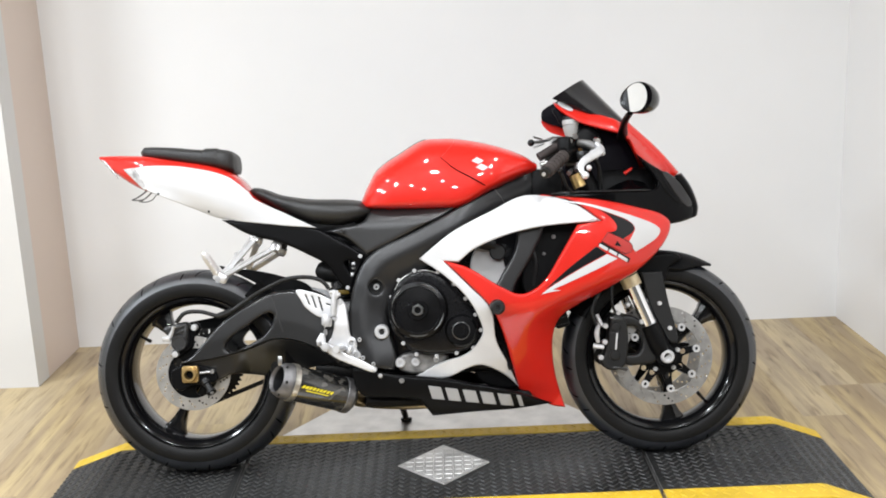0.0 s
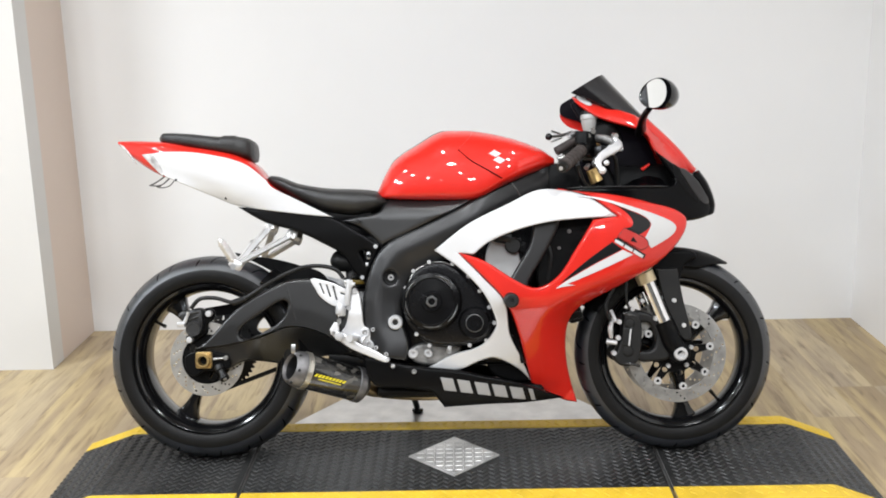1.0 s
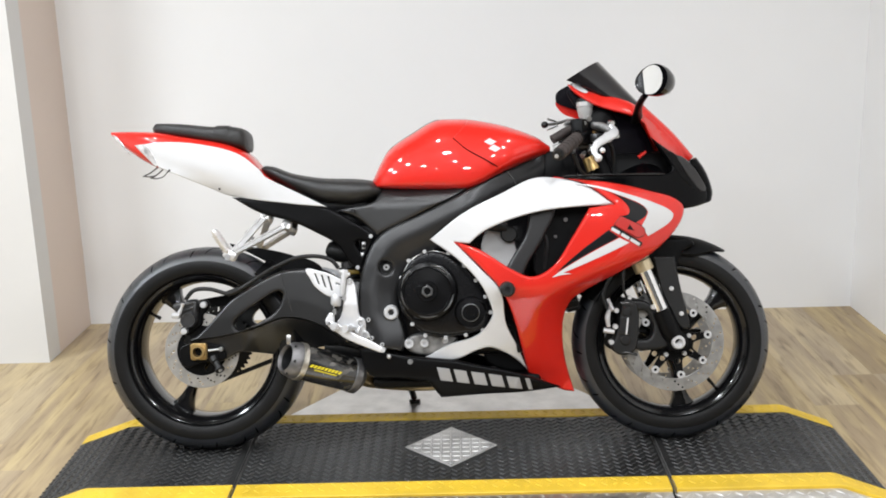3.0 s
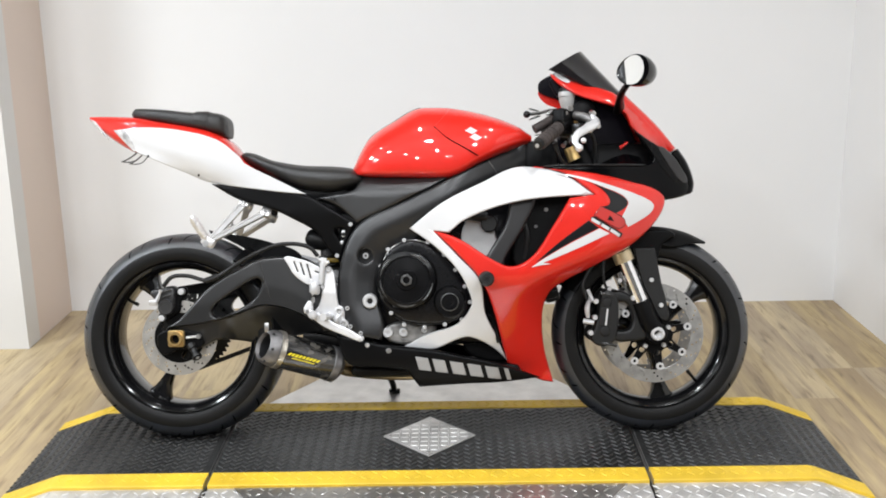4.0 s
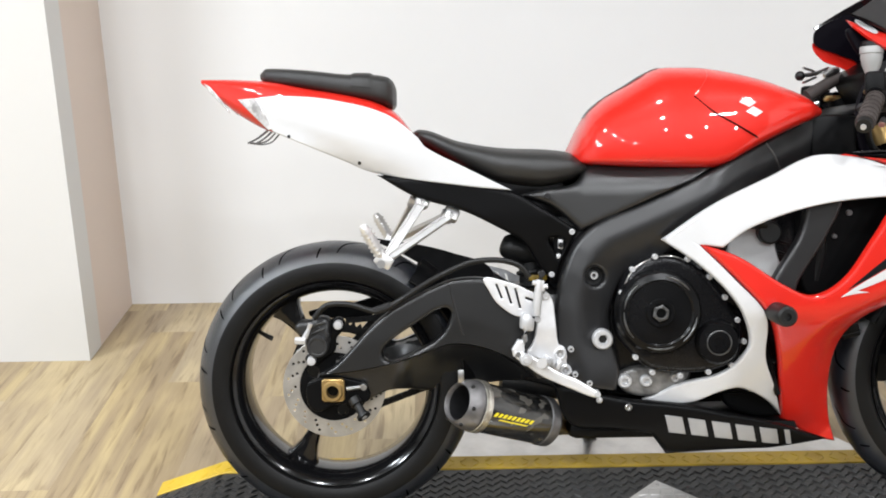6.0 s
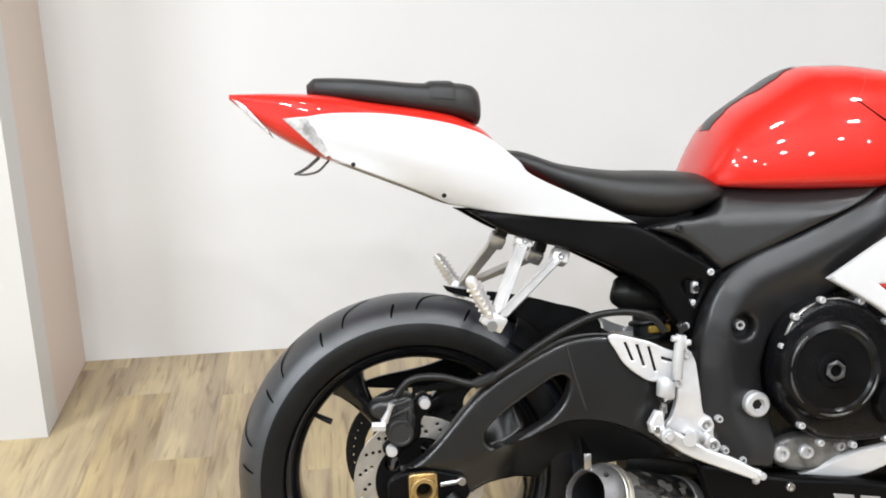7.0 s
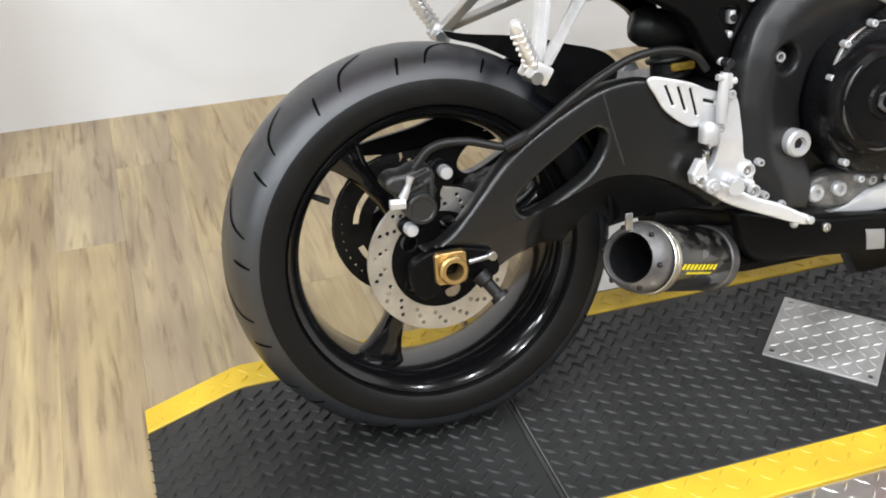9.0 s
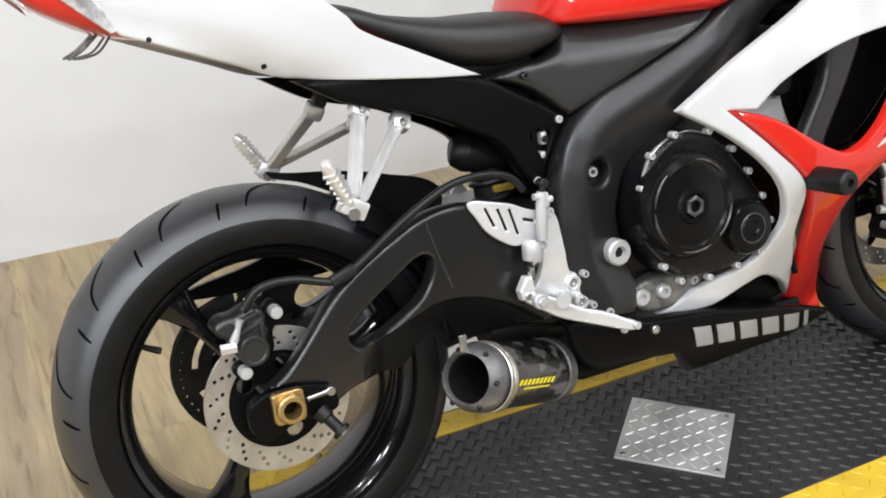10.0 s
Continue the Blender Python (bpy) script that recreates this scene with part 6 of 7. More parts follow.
    bm = bmesh.new()
    lathe(bm, [(0.0185, s * 0.21), (0.0205, s * 0.258), (0.0208, s * 0.316), (0.0195, s * 0.323), (0.0150, s * 0.327), (0.0070, s * 0.327), (0.0060, s * 0.320), (0.0005, s * 0.320)], (0.897, 0, 0.469), 32, closed=False)
    part("crash_protector", bm, DARK, bike, "round black crash protector")


def on_belly(x, z):
    return 0.168 - 0.9 * max(0.0, 0.24 - z) ** 1.4 - 0.25 * max(0.0, x - 0.92) - 0.14 * max(0.0, 0.62 - x)


BELLY = [(0.465, 0.308, 1), (0.600, 0.280), (0.747, 0.262), (0.830, 0.244), (0.925, 0.222), (1.055, 0.172, 1), (0.950, 0.163), (0.840, 0.160), (0.704, 0.152, 1), (0.668, 0.202, 1), (0.590, 0.212), (0.500, 0.222)]
for s in (-1, 1):
    bm = bmesh.new()
    shell(bm, BELLY, on_belly, thick=0.012, r=0.008, side=s)
    belly = part("belly_pan", bm, PLASTIC, bike, "matt black belly pan")
    # the maker's lettering, as plain slanting bars
    xs = ((0.704, 0.036), (0.752, 0.036), (0.802, 0.038), (0.852, 0.038), (0.903, 0.038), (0.958, 0.013))
    for i, (x, w) in enumerate(xs):
        z0, z1 = 0.206 - 0.137 * (x - 0.70), 0.245 - 0.153 * (x - 0.70)
        lean = 0.010
        bm = bmesh.new()
        shell(bm, [(x + 0.000, z0 - 0.0, 1), (x + w, z0 - 0.137 * w, 1), (x + w - lean, z1 - 0.153 * w, 1), (x - lean, z1, 1)], lambda x, z: on_belly(x, z) + 0.0012, thick=0.001, r=0.0006, step=0.5, side=s)
        part("lettering_bar", bm, GREYDECAL, belly)
    bm = bmesh.new()
    bolt(bm, 0.618, -on_belly(0.618, 0.265), 0.262, 0.0075) if s < 0 else disc(bm, 0.618, 0.15, 0.17, 0.262, 0.0075)
    part("belly_screw", bm, STEEL, belly)
bm = bmesh.new()
box(bm, 0.50, 1.00, -0.10, 0.10, 0.175, 0.215, 0.02)
part("belly_floor", bm, PLASTIC, bike)
both("fairing_liner", PLASTIC, "black liner behind the fairing window", [(1.005, 0.705), (1.140, 0.715), (1.215, 0.660), (1.130, 0.540), (1.050, 0.490), (0.985, 0.500), (0.990, 0.600)], flat(0.160), thick=0.012, r=0.006)
for x, z, r in ((1.045, 0.612, 0.005), (1.075, 0.660, 0.006)):
    bm = bmesh.new()
    disc(bm, x, -0.158, -0.168, z, r, n=12)
    part("liner_clip", bm, TIP, bike)
# stays in the opening between the white and red panels
for a, b in (((0.893, 0.43), (0.935, 0.28)), ((0.90, 0.36), (0.93, 0.35)), ((0.905, 0.40), (0.925, 0.33))):
    bm = bmesh.new()
    tube(bm, [(a[0], -0.15, a[1]), (b[0], -0.15, b[1])], 0.006, 8)
    part("fairing_stay", bm, PLASTIC, bike)
both("inner_fairing", PLASTIC, "", [(0.83, 0.30), (0.86, 0.36), (0.93, 0.35), (0.98, 0.26), (0.95, 0.22), (0.85, 0.24)], flat(0.09), thick=0.02, r=0.006)


# ---- nose, screen, mirrors ----
def on_nose(x, z):
    f = min(1.0, max(0.0, (x - 1.30) / 0.15))
    return 0.190 * max(0.0, 1 - max(0.0, (x - 1.0) / 0.535) ** 2.4) ** 0.5 - 0.30 * max(0.0, z - 0.80) * f


NOSE = [(1.045, 0.779, 1), (1.111, 0.786), (1.210, 0.788), (1.294, 0.787), (1.363, 0.787), (1.386, 0.797), (1.382, 0.815), (1.349, 0.862), (1.329, 0.893, 1), (1.360, 0.872), (1.395, 0.850), (1.452, 0.822), (1.485, 0.780), (1.506, 0.742),
        (1.514, 0.718), (1.500, 0.701), (1.425, 0.685), (1.394, 0.694), (1.308, 0.717), (1.208, 0.742), (1.110, 0.765)]
both("nose_cowl", NOSEBLACK, "black nose cowl", NOSE, on_nose, thick=0.008, r=0.010, step=0.02)
both("headlight", SMOKE, "dark headlight lens", [(1.408, 0.840), (1.450, 0.817), (1.482, 0.778), (1.503, 0.742), (1.481, 0.736), (1.447, 0.770), (1.420, 0.808)], lambda x, z: on_nose(x, z) + 0.002, thick=0.004, r=0.004, step=0.012)
both("nose_panel", PLASTIC, "matt black panel beside the headlight", [(1.384, 0.850), (1.405, 0.840), (1.417, 0.808), (1.444, 0.770), (1.464, 0.742), (1.436, 0.757), (1.402, 0.795)], lambda x, z: on_nose(x, z) + 0.0015, thick=0.003, r=0.003, step=0.012)
# the shelf that runs inwards from the nose's upper lip
for s in (-1, 1):
    bm = bmesh.new()
    rings = []
    for x in np.linspace(1.06, 1.372, 16):
        w, zl = on_nose(x, 0.787) - 0.006, 0.780 + 0.006 * min(1.0, (x - 1.06) / 0.1)
        hump = 0.036 * max(0.0, 1 - abs(x - 1.335) / 0.10) ** 0.7
        rings.append([(x, s * w, zl), (x - 0.3 * hump, s * (w - 0.020), zl + 0.3 * hump), (x - 0.6 * hump, s * (w - 0.042), zl + hump), (x, s * 0.05, zl + hump * 0.9), (x, s * 0.05, zl - 0.010), (x, s * w, zl - 0.010)])
    loft(bm, rings)
    part("nose_shelf", bm, NOSEBLACK, bike, "black inner shelf of the nose")
    # Thin satin tube added to stand in for the highlight along the shelf's edge.
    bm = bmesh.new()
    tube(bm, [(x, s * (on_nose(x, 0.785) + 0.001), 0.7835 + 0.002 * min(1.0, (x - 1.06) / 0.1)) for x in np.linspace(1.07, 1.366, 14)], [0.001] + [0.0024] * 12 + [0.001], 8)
    part("lip_highlight", bm, FRAME, bike, "satin strip added for the bright edge of the nose shelf")
COWL = [(1.100, 1.064, 1), (1.149, 1.045), (1.215, 1.028), (1.291, 0.997), (1.340, 0.962), (1.392, 0.915), (1.440, 0.868), (1.462, 0.822, 1), (1.395, 0.846), (1.350, 0.868), (1.328, 0.896), (1.314, 0.934, 1), (1.286, 0.953), (1.223, 0.975), (1.168, 0.996), (1.129, 1.022), (1.106, 1.047)]


def on_cowl(x, z):
    crest = 1.064 - 0.30 * (x - 1.10) - 0.85 * max(0.0, x - 1.28)
    base = 0.168 * max(0.0, 1 - max(0.0, (x - 1.05) / 0.45) ** 2.6) ** 0.5
    f = min(1.0, max(0.0, 1 - (crest - z) / 0.075))
    return max(0.02, min(base, on_nose(x, min(z, 0.86)) + 0.002 if x > 1.33 else base) - 0.05 * f * f - (0.035 if x < 1.2 else 0.035 * max(0.0, 1 - (x - 1.2) / 0.1)))


both("upper_cowl", RED, "glossy red upper cowl", COWL, on_cowl, thick=0.006, r=0.008, step=0.02)
both("cowl_decal", WHITE, "", [(1.112, 1.060), (1.140, 1.052), (1.156, 1.036), (1.142, 1.032)], lambda x, z: on_cowl(x, z) + 0.004, thick=0.001, r=0.001)
# the crowns that join the two sides over the middle
def crown(name, material, sides, mids, depth, label):
    a, b = spline(sides, 5, False), spline(mids, 5, False)
    rings = []
    for k in range(len(a)):
        f0 = k / (len(a) - 1) * (len(b) - 1)
        i0 = min(int(f0), len(b) - 2)
        c = b[i0] + (b[i0 + 1] - b[i0]) * (f0 - i0)
        w = depth(a[k][0], a[k][1]) - 0.004
        ring = []
        for q in np.linspace(-1, 1, 21):
            f = math.cos(q * math.pi / 2) ** 0.75 if abs(q) < 1 else 0.0
            p = a[k] * (1 - f) + c * f
            ring.append((p[0], w * math.sin(q * math.pi / 2), p[1]))
        rings.append(ring + [(p[0] - 0.005, p[1] * 0.96, p[2] - 0.005) for p in reversed(ring)])
    bm = bmesh.new()
    loft(bm, rings)
    return part(name, bm, material, bike, label)


crown("cowl_crown", RED, [(1.290, 0.990), (1.345, 0.945), (1.405, 0.890), (1.455, 0.828)], [(1.325, 1.004), (1.372, 0.962), (1.428, 0.908), (1.482, 0.845)], on_cowl, "glossy red cowl crown")
crown("nose_crown", NOSEBLACK, [(1.453, 0.823), (1.482, 0.780), (1.504, 0.735), (1.497, 0.704)], [(1.482, 0.841), (1.512, 0.797), (1.532, 0.740), (1.528, 0.712)], on_nose, "black nose crown")
bm = bmesh.new()
rings = []
for u in np.linspace(0, 1, 12):
    side = Vector((1.096 + u * 0.200, 0.112 - 0.03 * u, 1.072 - 0.098 * u ** 1.15))
    mid = Vector((1.202 + u * 0.128, 0.0, 1.137 - 0.140 * u))
    ring = []
    for q in np.linspace(-1, 1, 17):
        f = math.cos(q * math.pi / 2) ** 0.8 if abs(q) < 1 else 0.0
        p = side * (1 - f) + mid * f
        ring.append((p.x, math.sin(q * math.pi / 2) * side.y, p.z))
    rings.append(ring + [(p[0] - 0.003, p[1] * 0.97, p[2] - 0.003) for p in reversed(ring)])
loft(bm, rings)
part("windscreen", bm, SMOKE, bike, "dark smoked windscreen")
INNER = [(1.100, 1.045), (1.150, 1.030), (1.210, 1.005), (1.300, 0.960), (1.345, 0.880), (1.360, 0.800), (1.200, 0.775), (1.130, 0.785), (1.120, 0.880), (1.140, 0.960), (1.110, 1.010)]
both("inner_cowl", PURPLE, "black inner cowl", INNER, lambda x, z: 0.085 - 0.15 * max(0.0, x - 1.2), sides=(-1,), thick=0.006, r=0.005)
both("inner_cowl", PURPLE, "black inner cowl", [(1.076, 1.049), (1.084, 1.062), (1.122, 1.082), (1.155, 1.092), (1.226, 1.048), (1.300, 0.960), (1.345, 0.880), (1.360, 0.800), (1.200, 0.775), (1.175, 0.870), (1.175, 0.981), (1.136, 1.003), (1.080, 1.026)], lambda x, z: 0.062 - 0.10 * max(0.0, x - 1.2), sides=(1,), thick=0.004, r=0.004)
both("cowl_lip", RED, "red lower edge of the cowl", [(1.076, 1.030), (1.101, 1.022), (1.145, 1.011), (1.179, 0.984), (1.171, 0.967), (1.135, 0.978), (1.096, 0.995)], flat(0.068), sides=(1,), thick=0.002, r=0.003)
bm = bmesh.new()
box(bm, 1.14, 1.24, -0.10, 0.10, 0.90, 0.985, 0.02, pose(1.19, 0, 0.94, 0, -30, 0) @ pose(-1.19, 0, -0.94))
part("instrument_panel", bm, PLASTIC, bike)
bm = bmesh.new()
box(bm, 1.20, 1.40, -0.09, 0.09, 0.72, 0.86, 0.03)
part("headlight_shell", bm, PLASTIC, bike)
for s in (-1, 1):
    bm = bmesh.new()
    tube(bm, [(1.294, s * 0.120, 0.950), (1.284, s * 0.20, 0.964), (1.278, s * 0.28, 0.976), (1.284, s * 0.335, 0.990)], [0.020, 0.014, 0.013, 0.012], 12, squash=0.7)
    mirror = part("mirror", bm, PLASTIC, bike, "black mirror on a black stalk")
    bm = bmesh.new()
    # housing: a shallow egg-shaped bowl, open to the rear, with the glass set in
    c = Vector((1.296, s * 0.360, 1.022))
    rings = []
    for d, k in ((-0.002, 0.94), (-0.004, 1.0), (0.004, 1.02), (0.024, 0.98), (0.046, 0.84), (0.064, 0.55), (0.072, 0.05)):
        ring = []
        for i in range(36):
            a = 2 * math.pi * i / 36
            yy = 0.052 * math.cos(a) * k
            zz = (0.044 if math.sin(a) > 0 else 0.040) * math.sin(a) * k * (1 + 0.12 * math.cos(a) * s)
            ring.append(c + Vector((d, yy, zz)))
        rings.append(ring)
    turn = Matrix.Translation(c) @ Euler((0, radians(4), radians(46 * -s))).to_matrix().to_4x4() @ Matrix.Translation(-c)
    rings = [[turn @ p for p in ring] for ring in rings]
    loft(bm, rings)
    part("mirror_housing", bm, GLOSS, mirror, "gloss black mirror housing")
    bm = bmesh.new()
    face = Matrix.Translation(c) @ Euler((0, radians(2), radians(33 * -s))).to_matrix().to_4x4() @ Matrix.Translation(-c)
    ring = [face @ (c + Vector((-0.0075, 0.050 * 0.96 * math.cos(a), (0.044 if math.sin(a) > 0 else 0.040) * 0.92 * math.sin(a) * (1 + 0.12 * math.cos(a) * s)))) for a in np.linspace(0, 2 * math.pi, 36, endpoint=False)]
    bm.faces.new([bm.verts.new(p) for p in ring])
    part("mirror_glass", bm, MIRRORGLASS, mirror, "mirror glass")

# ---- fork, front brakes, mudguard ----
def on_fork(f):
    q = np.array((1.150, 0.910)) * (1 - f) + np.array((1.378, 0.330)) * f
    return q


for s in (-1, 1):
    y = s * 0.103

    def leg(f0, f1, r0, r1=None, n=20):
        a, b = on_fork(f0), on_fork(f1)
        return [(a[0], y, a[1]), (b[0], y, b[1])], [r0, r1 or r0], n

    bm = bmesh.new()
    tube(bm, *leg(0.0, 0.61, 0.0265))
    fork = part("fork_leg", bm, PLASTIC, bike, "black inverted fork leg")
    bm = bmesh.new()
    tube(bm, *leg(0.595, 0.640, 0.029))
    tube(bm, *leg(0.647, 0.697, 0.0285))
    part("fork_seal", bm, COLLAR, fork, "gold fork collar")
    bm = bmesh.new()
    tube(bm, *leg(0.69, 0.90, 0.0215))
    part("fork_tube", bm, TUBECHROME, fork, "bright chromed fork tube")
    bm = bmesh.new()
    a, b = on_fork(0.895), on_fork(1.0)
    tube(bm, [(a[0], y, a[1]), (b[0], y, b[1]), (1.398, y, 0.300)], [0.027, 0.029, 0.026], 18)
    disc(bm, 1.398, s * 0.070, s * 0.116, 0.296, 0.032)
    part("axle_clamp", bm, PLASTIC, fork)
    bm = bmesh.new()
    shell(bm, [(1.335, 0.545, 1), (1.397, 0.546, 1), (1.415, 0.446), (1.436, 0.353), (1.431, 0.334), (1.410, 0.338), (1.384, 0.389), (1.361, 0.440)], flat(0.104), thick=0.010, r=0.004, side=s)
    part("mudguard_stay", bm, CALIPER, fork, "dark grey mudguard stay")
    bm = bmesh.new()
    lathe(bm, [(0.020, s * 0.100), (0.020, s * 0.128), (0.017, s * 0.132), (0.011, s * 0.132), (0.0095, s * 0.122), (0.0005, s * 0.122)], (1.398, 0, 0.296), 24, closed=False)
    part("axle_end", bm, CAST, fork)
    bm = bmesh.new()
    shell(bm, [(1.228, 0.352), (1.236, 0.400), (1.250, 0.425), (1.280, 0.412), (1.288, 0.370), (1.284, 0.310), (1.270, 0.270), (1.228, 0.262), (1.206, 0.286), (1.216, 0.312)], flat(0.114), thick=0.050, r=0.006, side=s)
    shell(bm, [(1.270, 0.418), (1.318, 0.412), (1.352, 0.372), (1.392, 0.322), (1.372, 0.282), (1.320, 0.272), (1.280, 0.276), (1.276, 0.300), (1.318, 0.308), (1.330, 0.345), (1.312, 0.385), (1.276, 0.392)], flat(0.104), thick=0.030, r=0.008, side=s)
    fcal = part("front_caliper", bm, CALIPER, bike, "black radial brake caliper")
    for px, pz, pr in ((1.252, 0.388, 0.015), (1.246, 0.305, 0.016)):
        bm = bmesh.new()
        lathe(bm, [(pr, s * 0.105), (pr, s * 0.1155), (pr * 0.82, s * 0.1180), (pr * 0.45, s * 0.1185), (0.0005, s * 0.1185)], (px, 0, pz), 24, closed=False)
        part("piston_boss", bm, CALIPER, fcal)
    bm = bmesh.new()
    shell(bm, [(1.232, 0.372, 1), (1.262, 0.378, 1), (1.256, 0.318, 1), (1.228, 0.322, 1)], flat(0.1175), thick=0.010, r=0.003, step=0.02, side=s)
    part("caliper_bridge", bm, CALIPER, fcal)
    for z0 in (0.415, 0.270):
        bm = bmesh.new()
        tube(bm, [(1.236, s * 0.110, z0), (1.262, s * 0.112, z0 - 0.004), (1.280, s * 0.108, z0 - 0.010)], 0.0042, 8, 3)
        part("pad_pin", bm, FRAME, fcal)
    for x, z in ((1.218, 0.345), (1.222, 0.392), (1.330, 0.40), (1.205, 0.300)):
        bm = bmesh.new()
        disc(bm, x, s * 0.095, s * 0.118, z, 0.0075)
        part("caliper_bolt", bm, CAST, fcal)
    bm = bmesh.new()
    shell(bm, [(1.252, 0.370, 1), (1.257, 0.370, 1), (1.251, 0.322, 1), (1.246, 0.322, 1)], flat(0.1190), thick=0.001, r=0.0005, step=0.5, side=s)
    part("lettering_bar", bm, WHITE, fcal)
    bm = bmesh.new()
    tube(bm, [(1.205, s * 0.10, 0.400), (1.195, s * 0.115, 0.372), (1.198, s * 0.112, 0.345)], [0.006, 0.008, 0.006], 10)
    tube(bm, [(1.185, s * 0.105, 0.335), (1.215, s * 0.112, 0.330)], [0.008, 0.007], 10)
    tube(bm, [(1.200, s * 0.098, 0.425), (1.212, s * 0.112, 0.392)], 0.006, 10)
    part("hose_union", bm, CAST, fcal)
    bm = bmesh.new()
    tube(bm, [(1.196, s * 0.108, 0.395), (1.185, s * 0.105, 0.440), (1.215, s * 0.100, 0.500), (1.255, s * 0.095, 0.560), (1.24, s * 0.09, 0.62)], 0.0052, 8)
    tube(bm, [(1.262, s * 0.10, 0.415), (1.245, s * 0.11, 0.455), (1.250, s * 0.10, 0.52), (1.27, s * 0.09, 0.57)], 0.004, 8)
    part("brake_hose", bm, DARK, bike)
    for x, z in ((1.262, 0.428), (1.322, 0.438), (1.292, 0.452), (1.385, 0.452), (1.412, 0.378)):
        bm = bmesh.new()
        disc(bm, x, s * 0.085, s * 0.112, z, 0.0065)
        part("fork_bolt", bm, CAST, fork)
bm = bmesh.new()
rings = []
for a in np.linspace(radians(58), radians(152), 24):
    rr = 0.312
    tip = min(1.0, (a - radians(56)) / radians(20))
    wd = 0.030 + 0.050 * tip
    prof = [(wd * q, 0.0 - 0.055 * abs(q) ** 2.6 * tip) for q in np.linspace(-1, 1, 15)]
    rings.append([(FC[0] + (rr + o) * math.cos(a), yy, FC[2] + (rr + o) * math.sin(a)) for yy, o in prof] + [(FC[0] + (rr + o + 0.004) * math.cos(a), yy * 1.03, FC[2] + (rr + o + 0.004) * math.sin(a)) for yy, o in reversed(prof)])
loft(bm, rings)
part("front_mudguard", bm, PLASTIC, bike, "black front mudguard")
both("mudguard_side", PLASTIC, "", [(1.290, 0.545), (1.330, 0.585), (1.400, 0.600), (1.460, 0.585), (1.425, 0.555), (1.390, 0.480), (1.345, 0.500), (1.31, 0.50)], flat(0.084), thick=0.006, r=0.008)

# ---- handlebars and controls ----
bm = bmesh.new()
box(bm, 1.12, 1.19, -0.135, 0.135, 0.865, 0.890, 0.010)
box(bm, 1.20, 1.27, -0.13, 0.13, 0.72, 0.76, 0.012)
part("fork_yoke", bm, FRAME, bike, "dark grey fork yokes")
for s in (-1, 1):
    bm = bmesh.new()
    tube(bm, [(1.150, s * 0.110, 0.916), (1.128, s * 0.170, 0.906), (1.044, s * 0.318, 0.834)], 0.011, 12)
    bar = part("handlebar", bm, PLASTIC, bike, "black clip-on handlebar")
    bm = bmesh.new()
    tube(bm, [(1.112, s * 0.198, 0.892), (1.046, s * 0.308, 0.836)], 0.0180, 16)
    grip = part("grip", bm, GRIP, bar, "worn brown-black rubber grip")
    for k in range(7):
        f = k / 6
        bm = bmesh.new()
        p = (1.108 - 0.056 * f, s * (0.205 + 0.093 * f), 0.8885 - 0.0475 * f)
        tube(bm, [p, (p[0] - 0.0036, p[1] + s * 0.0062, p[2] - 0.0031)], 0.0193, 14)
        part("grip_rib", bm, GRIP, grip)
    bm = bmesh.new()
    tube(bm, [(1.047, s * 0.306, 0.837), (1.040, s * 0.318, 0.831)], [0.0165, 0.014], 16)
    bar_end = part("bar_end", bm, DARK, bar, "black bar end")
    bm = bmesh.new()
    tube(bm, [(1.0405, s * 0.316, 0.8315), (1.0385, s * 0.321, 0.829)], 0.0055, 12)
    part("end_screw", bm, CAST, bar_end)
    bm = bmesh.new()
    box(bm, -0.030, 0.030, -0.020, 0.020, -0.024, 0.050, 0.008, pose(1.124, s * 0.176, 0.896, 0, 0, -s * 57))
    tube(bm, [(1.138, s * 0.152, 0.910), (1.108, s * 0.204, 0.888)], [0.024, 0.0225], 16)
    part("switch_housing", bm, PLASTIC, bar)
    if s < 0:
        bm = bmesh.new()
        box(bm, -0.007, 0.007, -0.006, 0.006, -0.005, 0.006, 0.002, pose(1.119, s * 0.160, 0.930))
        part("switch", bm, RED, bar)
    bm = bmesh.new()
    tube(bm, [(1.206, s * 0.200, 0.922), (1.214, s * 0.215, 0.902), (1.184, s * 0.248, 0.882), (1.155, s * 0.274, 0.863), (1.147, s * 0.286, 0.842), (1.157, s * 0.290, 0.823)], [0.010, 0.0145, 0.0125, 0.011, 0.0095, 0.008], 12, squash=0.7)
    lever = part("lever", bm, ALU, bar, "polished aluminium lever")
    bm = bmesh.new()
    bmesh.ops.create_uvsphere(bm, u_segments=14, v_segments=10, radius=0.011, matrix=Matrix.Translation((1.157, s * 0.288, 0.825)))
    bmesh.ops.create_uvsphere(bm, u_segments=12, v_segments=8, radius=0.008, matrix=Matrix.Translation((1.170, s * 0.280, 0.846)))
    part("lever_ball", bm, ALU if s < 0 else DARK, lever)
    bm = bmesh.new()
    box(bm, -0.045, 0.030, -0.013, 0.013, -0.012, 0.012, 0.004, pose(1.185, s * 0.170, 0.890, 0, 0, -s * 50))
    part("lever_perch", bm, FRAME, bar, "dark cast lever perch")
    for dx, dz, rr in ((0.000, 0.0, 0.008), (0.018, 0.010, 0.006), (0.030, -0.004, 0.0065), (0.010, -0.016, 0.005)):
        bm = bmesh.new()
        disc(bm, 1.192 + dx, s * 0.195, s * 0.212, 0.896 + dz, rr, n=12)
        part("perch_bolt", bm, CAST, bar)
    bm = bmesh.new()
    lathe(bm, [(0.026, 0.0), (0.028, 0.006), (0.024, 0.012), (0.0005, 0.012)], (1.150, s * 0.115, 0.905), 20, closed=False, axis="z")
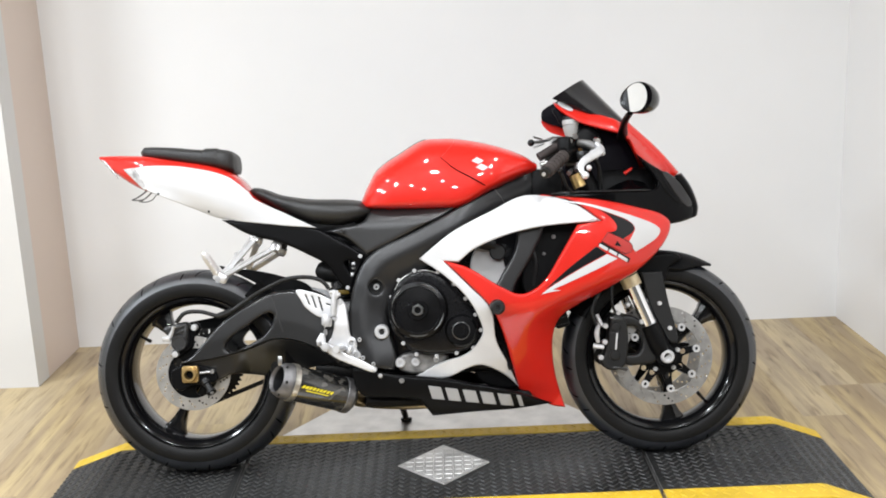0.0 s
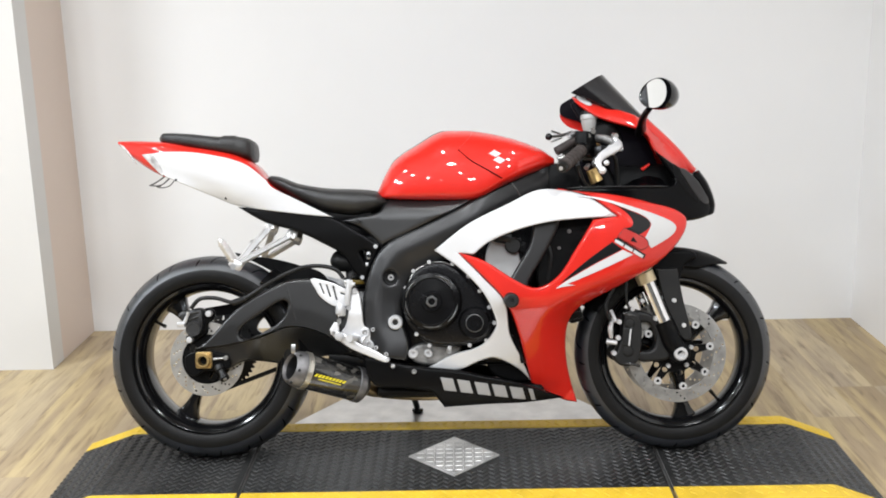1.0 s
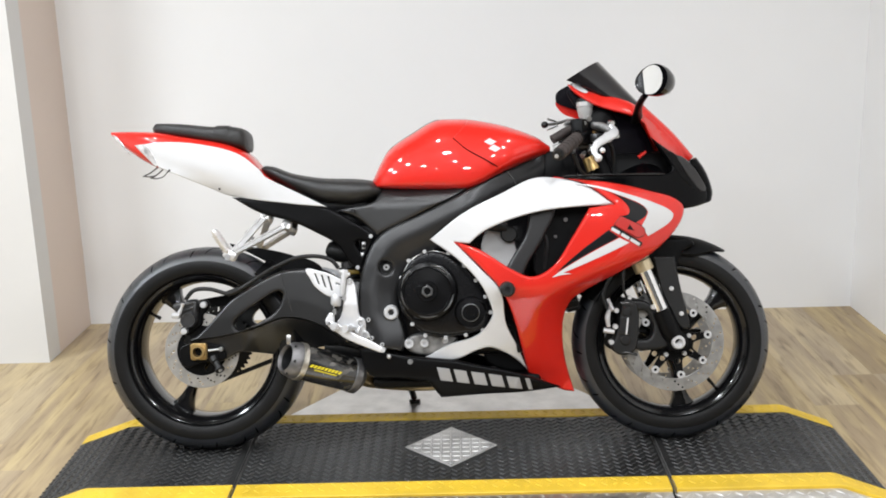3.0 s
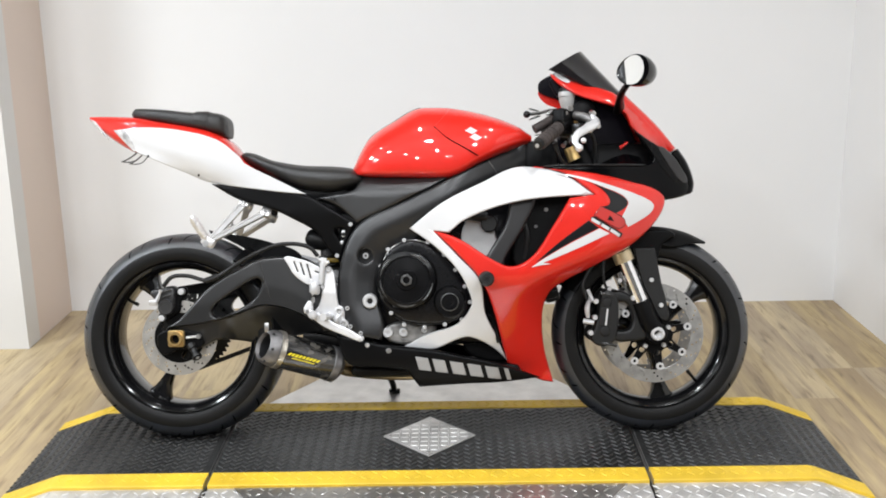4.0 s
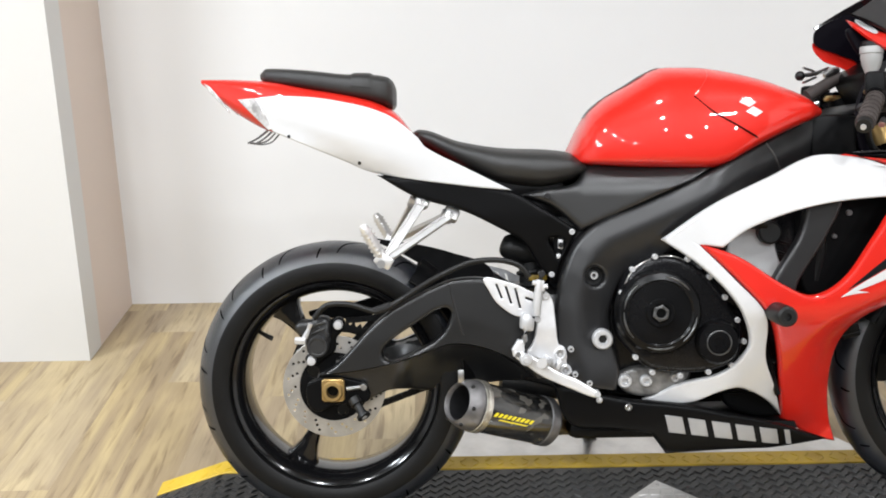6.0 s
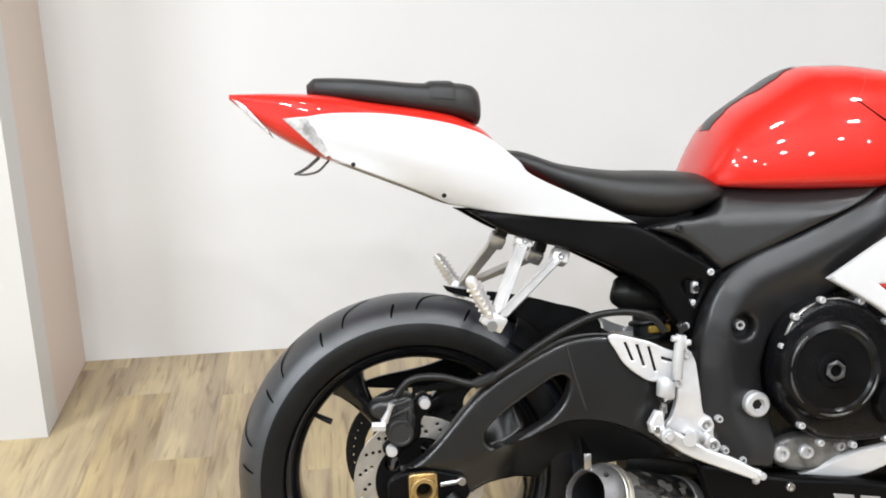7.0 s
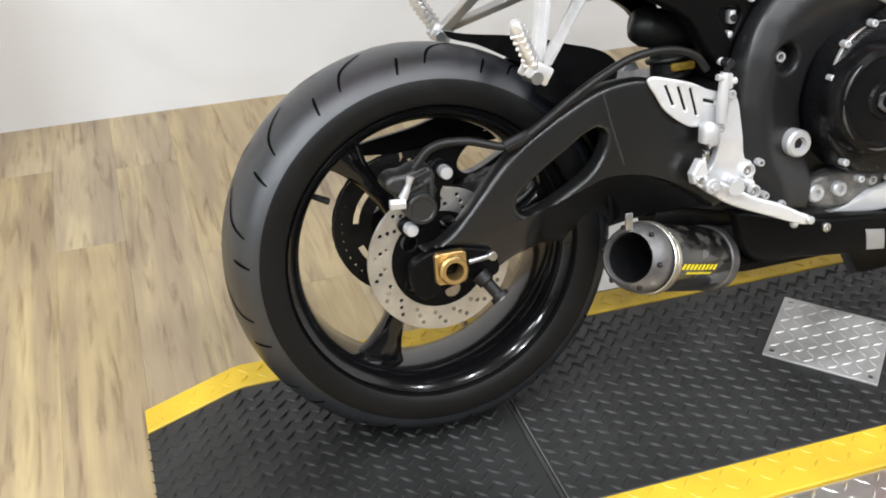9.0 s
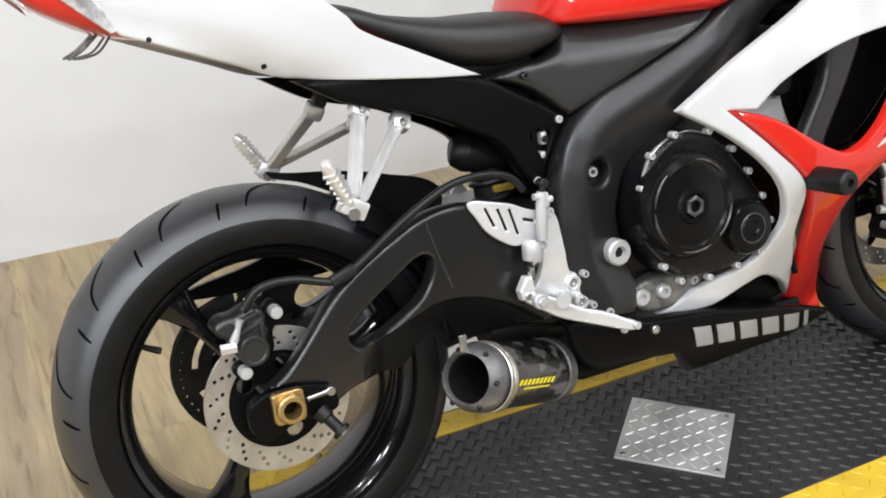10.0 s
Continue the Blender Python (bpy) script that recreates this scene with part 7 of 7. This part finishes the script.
    part("fork_cap", bm, GOLD, bar, "gold fork cap")
bm = bmesh.new()
lathe(bm, [(0.0005, -0.040), (0.009, -0.040), (0.012, -0.030), (0.019, -0.012), (0.0225, 0.004), (0.0225, 0.012), (0.0245, 0.014), (0.0245, 0.026), (0.022, 0.030), (0.0005, 0.030)], (1.147, -0.090, 0.978), 28, closed=False, axis="z")
cup = part("brake_reservoir", bm, CUP, bike, "pale translucent brake fluid cup")
bm = bmesh.new()
lathe(bm, [(0.0235, 0.024), (0.0235, 0.036), (0.020, 0.040), (0.0005, 0.040)], (1.147, -0.090, 0.978), 28, closed=False, axis="z")
part("lid", bm, CALIPER, cup, "dark cup lid")
# the brake's master cylinder, its banjo bolts and the cable adjusters under the cup
bm = bmesh.new()
tube(bm, [(1.158, -0.165, 0.930), (1.186, -0.180, 0.922), (1.208, -0.190, 0.908)], [0.010, 0.0125, 0.010], 14)
cylinder = part("master_cylinder", bm, CRANK, bike, "grey cast brake master cylinder")
for p, q, r in (((1.144, -0.180, 0.948), (1.146, -0.200, 0.944), 0.0075), ((1.130, -0.180, 0.936), (1.132, -0.200, 0.932), 0.006), ((1.205, -0.190, 0.932), (1.209, -0.206, 0.928), 0.008)):
    bm = bmesh.new()
    tube(bm, [p, q], r, 12)
    part("banjo_bolt", bm, STEEL, cylinder)
bm = bmesh.new()
tube(bm, [(1.150, -0.190, 0.868), (1.146, -0.204, 0.846)], [0.0065, 0.008], 12)
part("cable_adjuster", bm, STEEL, bike, "bright cable adjuster")
bm = bmesh.new()
tube(bm, [(1.132, -0.192, 0.850), (1.122, -0.206, 0.838)], [0.005, 0.007], 12)
part("cable_adjuster", bm, STEEL, bike, "bright cable adjuster")
bm = bmesh.new()
tube(bm, [(1.140, -0.110, 0.945), (1.150, -0.125, 0.915), (1.165, -0.150, 0.885)], 0.006, 8)
tube(bm, [(1.185, -0.165, 0.885), (1.215, -0.140, 0.87), (1.225, -0.11, 0.80), (1.22, -0.10, 0.70)], 0.006, 8)
tube(bm, [(1.10, -0.185, 0.850), (1.12, -0.16, 0.80), (1.16, -0.13, 0.77), (1.20, -0.08, 0.74)], 0.007, 8)
part("control_cable", bm, DARK, bike)
for k in range(4):
    o = 0.013 * k
    bm = bmesh.new()
    tube(bm, [(1.225 + o, -0.075 + o, 0.905 - o), (1.262 + o, -0.060 + o, 0.945 - 0.4 * o), (1.298 + 0.6 * o, -0.035, 0.925 - o), (1.305 + 0.3 * o, -0.015, 0.868 - o), (1.275, 0.0, 0.815)], 0.0042, 8)
    part("wiring_loop", bm, COVER, bike)
bm = bmesh.new()
tube(bm, [(1.150, -0.115, 0.842), (1.166, -0.115, 0.805)], [0.018, 0.021], 14)
part("damper_adjuster", bm, GOLD, bike, "gold damper adjuster")
bm = bmesh.new()
tube(bm, [(1.299, -0.10, 0.839), (1.322, -0.10, 0.855)], [0.0055, 0.0035], 10)
part("marker", bm, RED, bike)

# the far-side clutch fittings that show over the tank
bm = bmesh.new()
tube(bm, [(1.062, 0.055, 0.913), (1.141, 0.070, 0.957)], 0.0145, 14)
part("far_grip", bm, GRIP, bike, "worn brown-black rubber grip")
bm = bmesh.new()
tube(bm, [(1.100, 0.055, 0.958), (1.119, 0.060, 0.968), (1.135, 0.062, 0.972)], [0.005, 0.009, 0.006], 10)
part("clutch_adjuster", bm, STEEL, bike, "bright clutch adjuster")
bm = bmesh.new()
tube(bm, [(1.066, 0.060, 0.888), (1.090, 0.060, 0.897)], [0.009, 0.007], 12)
part("clutch_union", bm, STEEL, bike)
bm = bmesh.new()
tube(bm, [(1.042, 0.035, 0.958), (1.075, 0.05, 0.962), (1.115, 0.07, 0.975)], 0.005, 8)
tube(bm, [(1.046, 0.035, 0.975), (1.075, 0.05, 0.968)], 0.003, 8)
tube(bm, [(1.046, 0.035, 0.942), (1.080, 0.05, 0.955)], 0.003, 8)
bracket = part("clutch_bracket", bm, STEEL, bike)
bm = bmesh.new()
bmesh.ops.create_uvsphere(bm, u_segments=14, v_segments=10, radius=0.011, matrix=Matrix.Translation((1.038, 0.033, 0.957)))
part("ball_end", bm, DARK, bracket)

# ---- floor planks ----
def plank_mesh(w, l):
    bm = bmesh.new()
    b = 0.0003
    low = [bm.verts.new((x, y, -0.006)) for x, y in ((-w / 2, -l / 2), (w / 2, -l / 2), (w / 2, l / 2), (-w / 2, l / 2))]
    mid = [bm.verts.new((v.co.x, v.co.y, -b)) for v in low]
    top = [bm.verts.new((v.co.x - math.copysign(b, v.co.x), v.co.y - math.copysign(b, v.co.y), 0.0)) for v in low]
    bm.faces.new(top)
    for a, c in ((low, mid), (mid, top)):
        for i in range(4):
            bm.faces.new((a[i], a[(i + 1) % 4], c[(i + 1) % 4], c[i]))
    me = bpy.data.meshes.new("plank")
    bm.to_mesh(me)
    bm.free()
    me.materials.append(WOOD)
    return me


PW, PL = 0.152, 1.22
plank = plank_mesh(PW - 0.0002, PL - 0.0002)
rng = random.Random(4)
rest = []
for i in range(-33, 44):
    shift = rng.random() * PL
    for j in range(-7, 3):
        x, y = PW * (i + 0.5), j * PL + shift
        if x < -4.95 or x > 6.45 or y - PL / 2 > BACK + 0.05:
            continue
        if -1.9 < x < 2.7 and -1.6 < y < 2.2:
            ob = new("plank", plank)
            ob.parent, ob.matrix_basis = floor, pose(x, y, 0.0)
        else:
            rest.append((x, y))
verts, faces = [], []
for x, y in rest:
    k = len(verts)
    verts += [(v.co.x + x, v.co.y + y, v.co.z) for v in plank.vertices]
    faces += [[k + q for q in p.vertices] for p in plank.polygons]
me = bpy.data.meshes.new("planks")
me.from_pydata(verts, [], faces)
me.materials.append(WOOD)
ob = new("planks", me)
ob.parent = floor
ob["kind"] = "stuff"
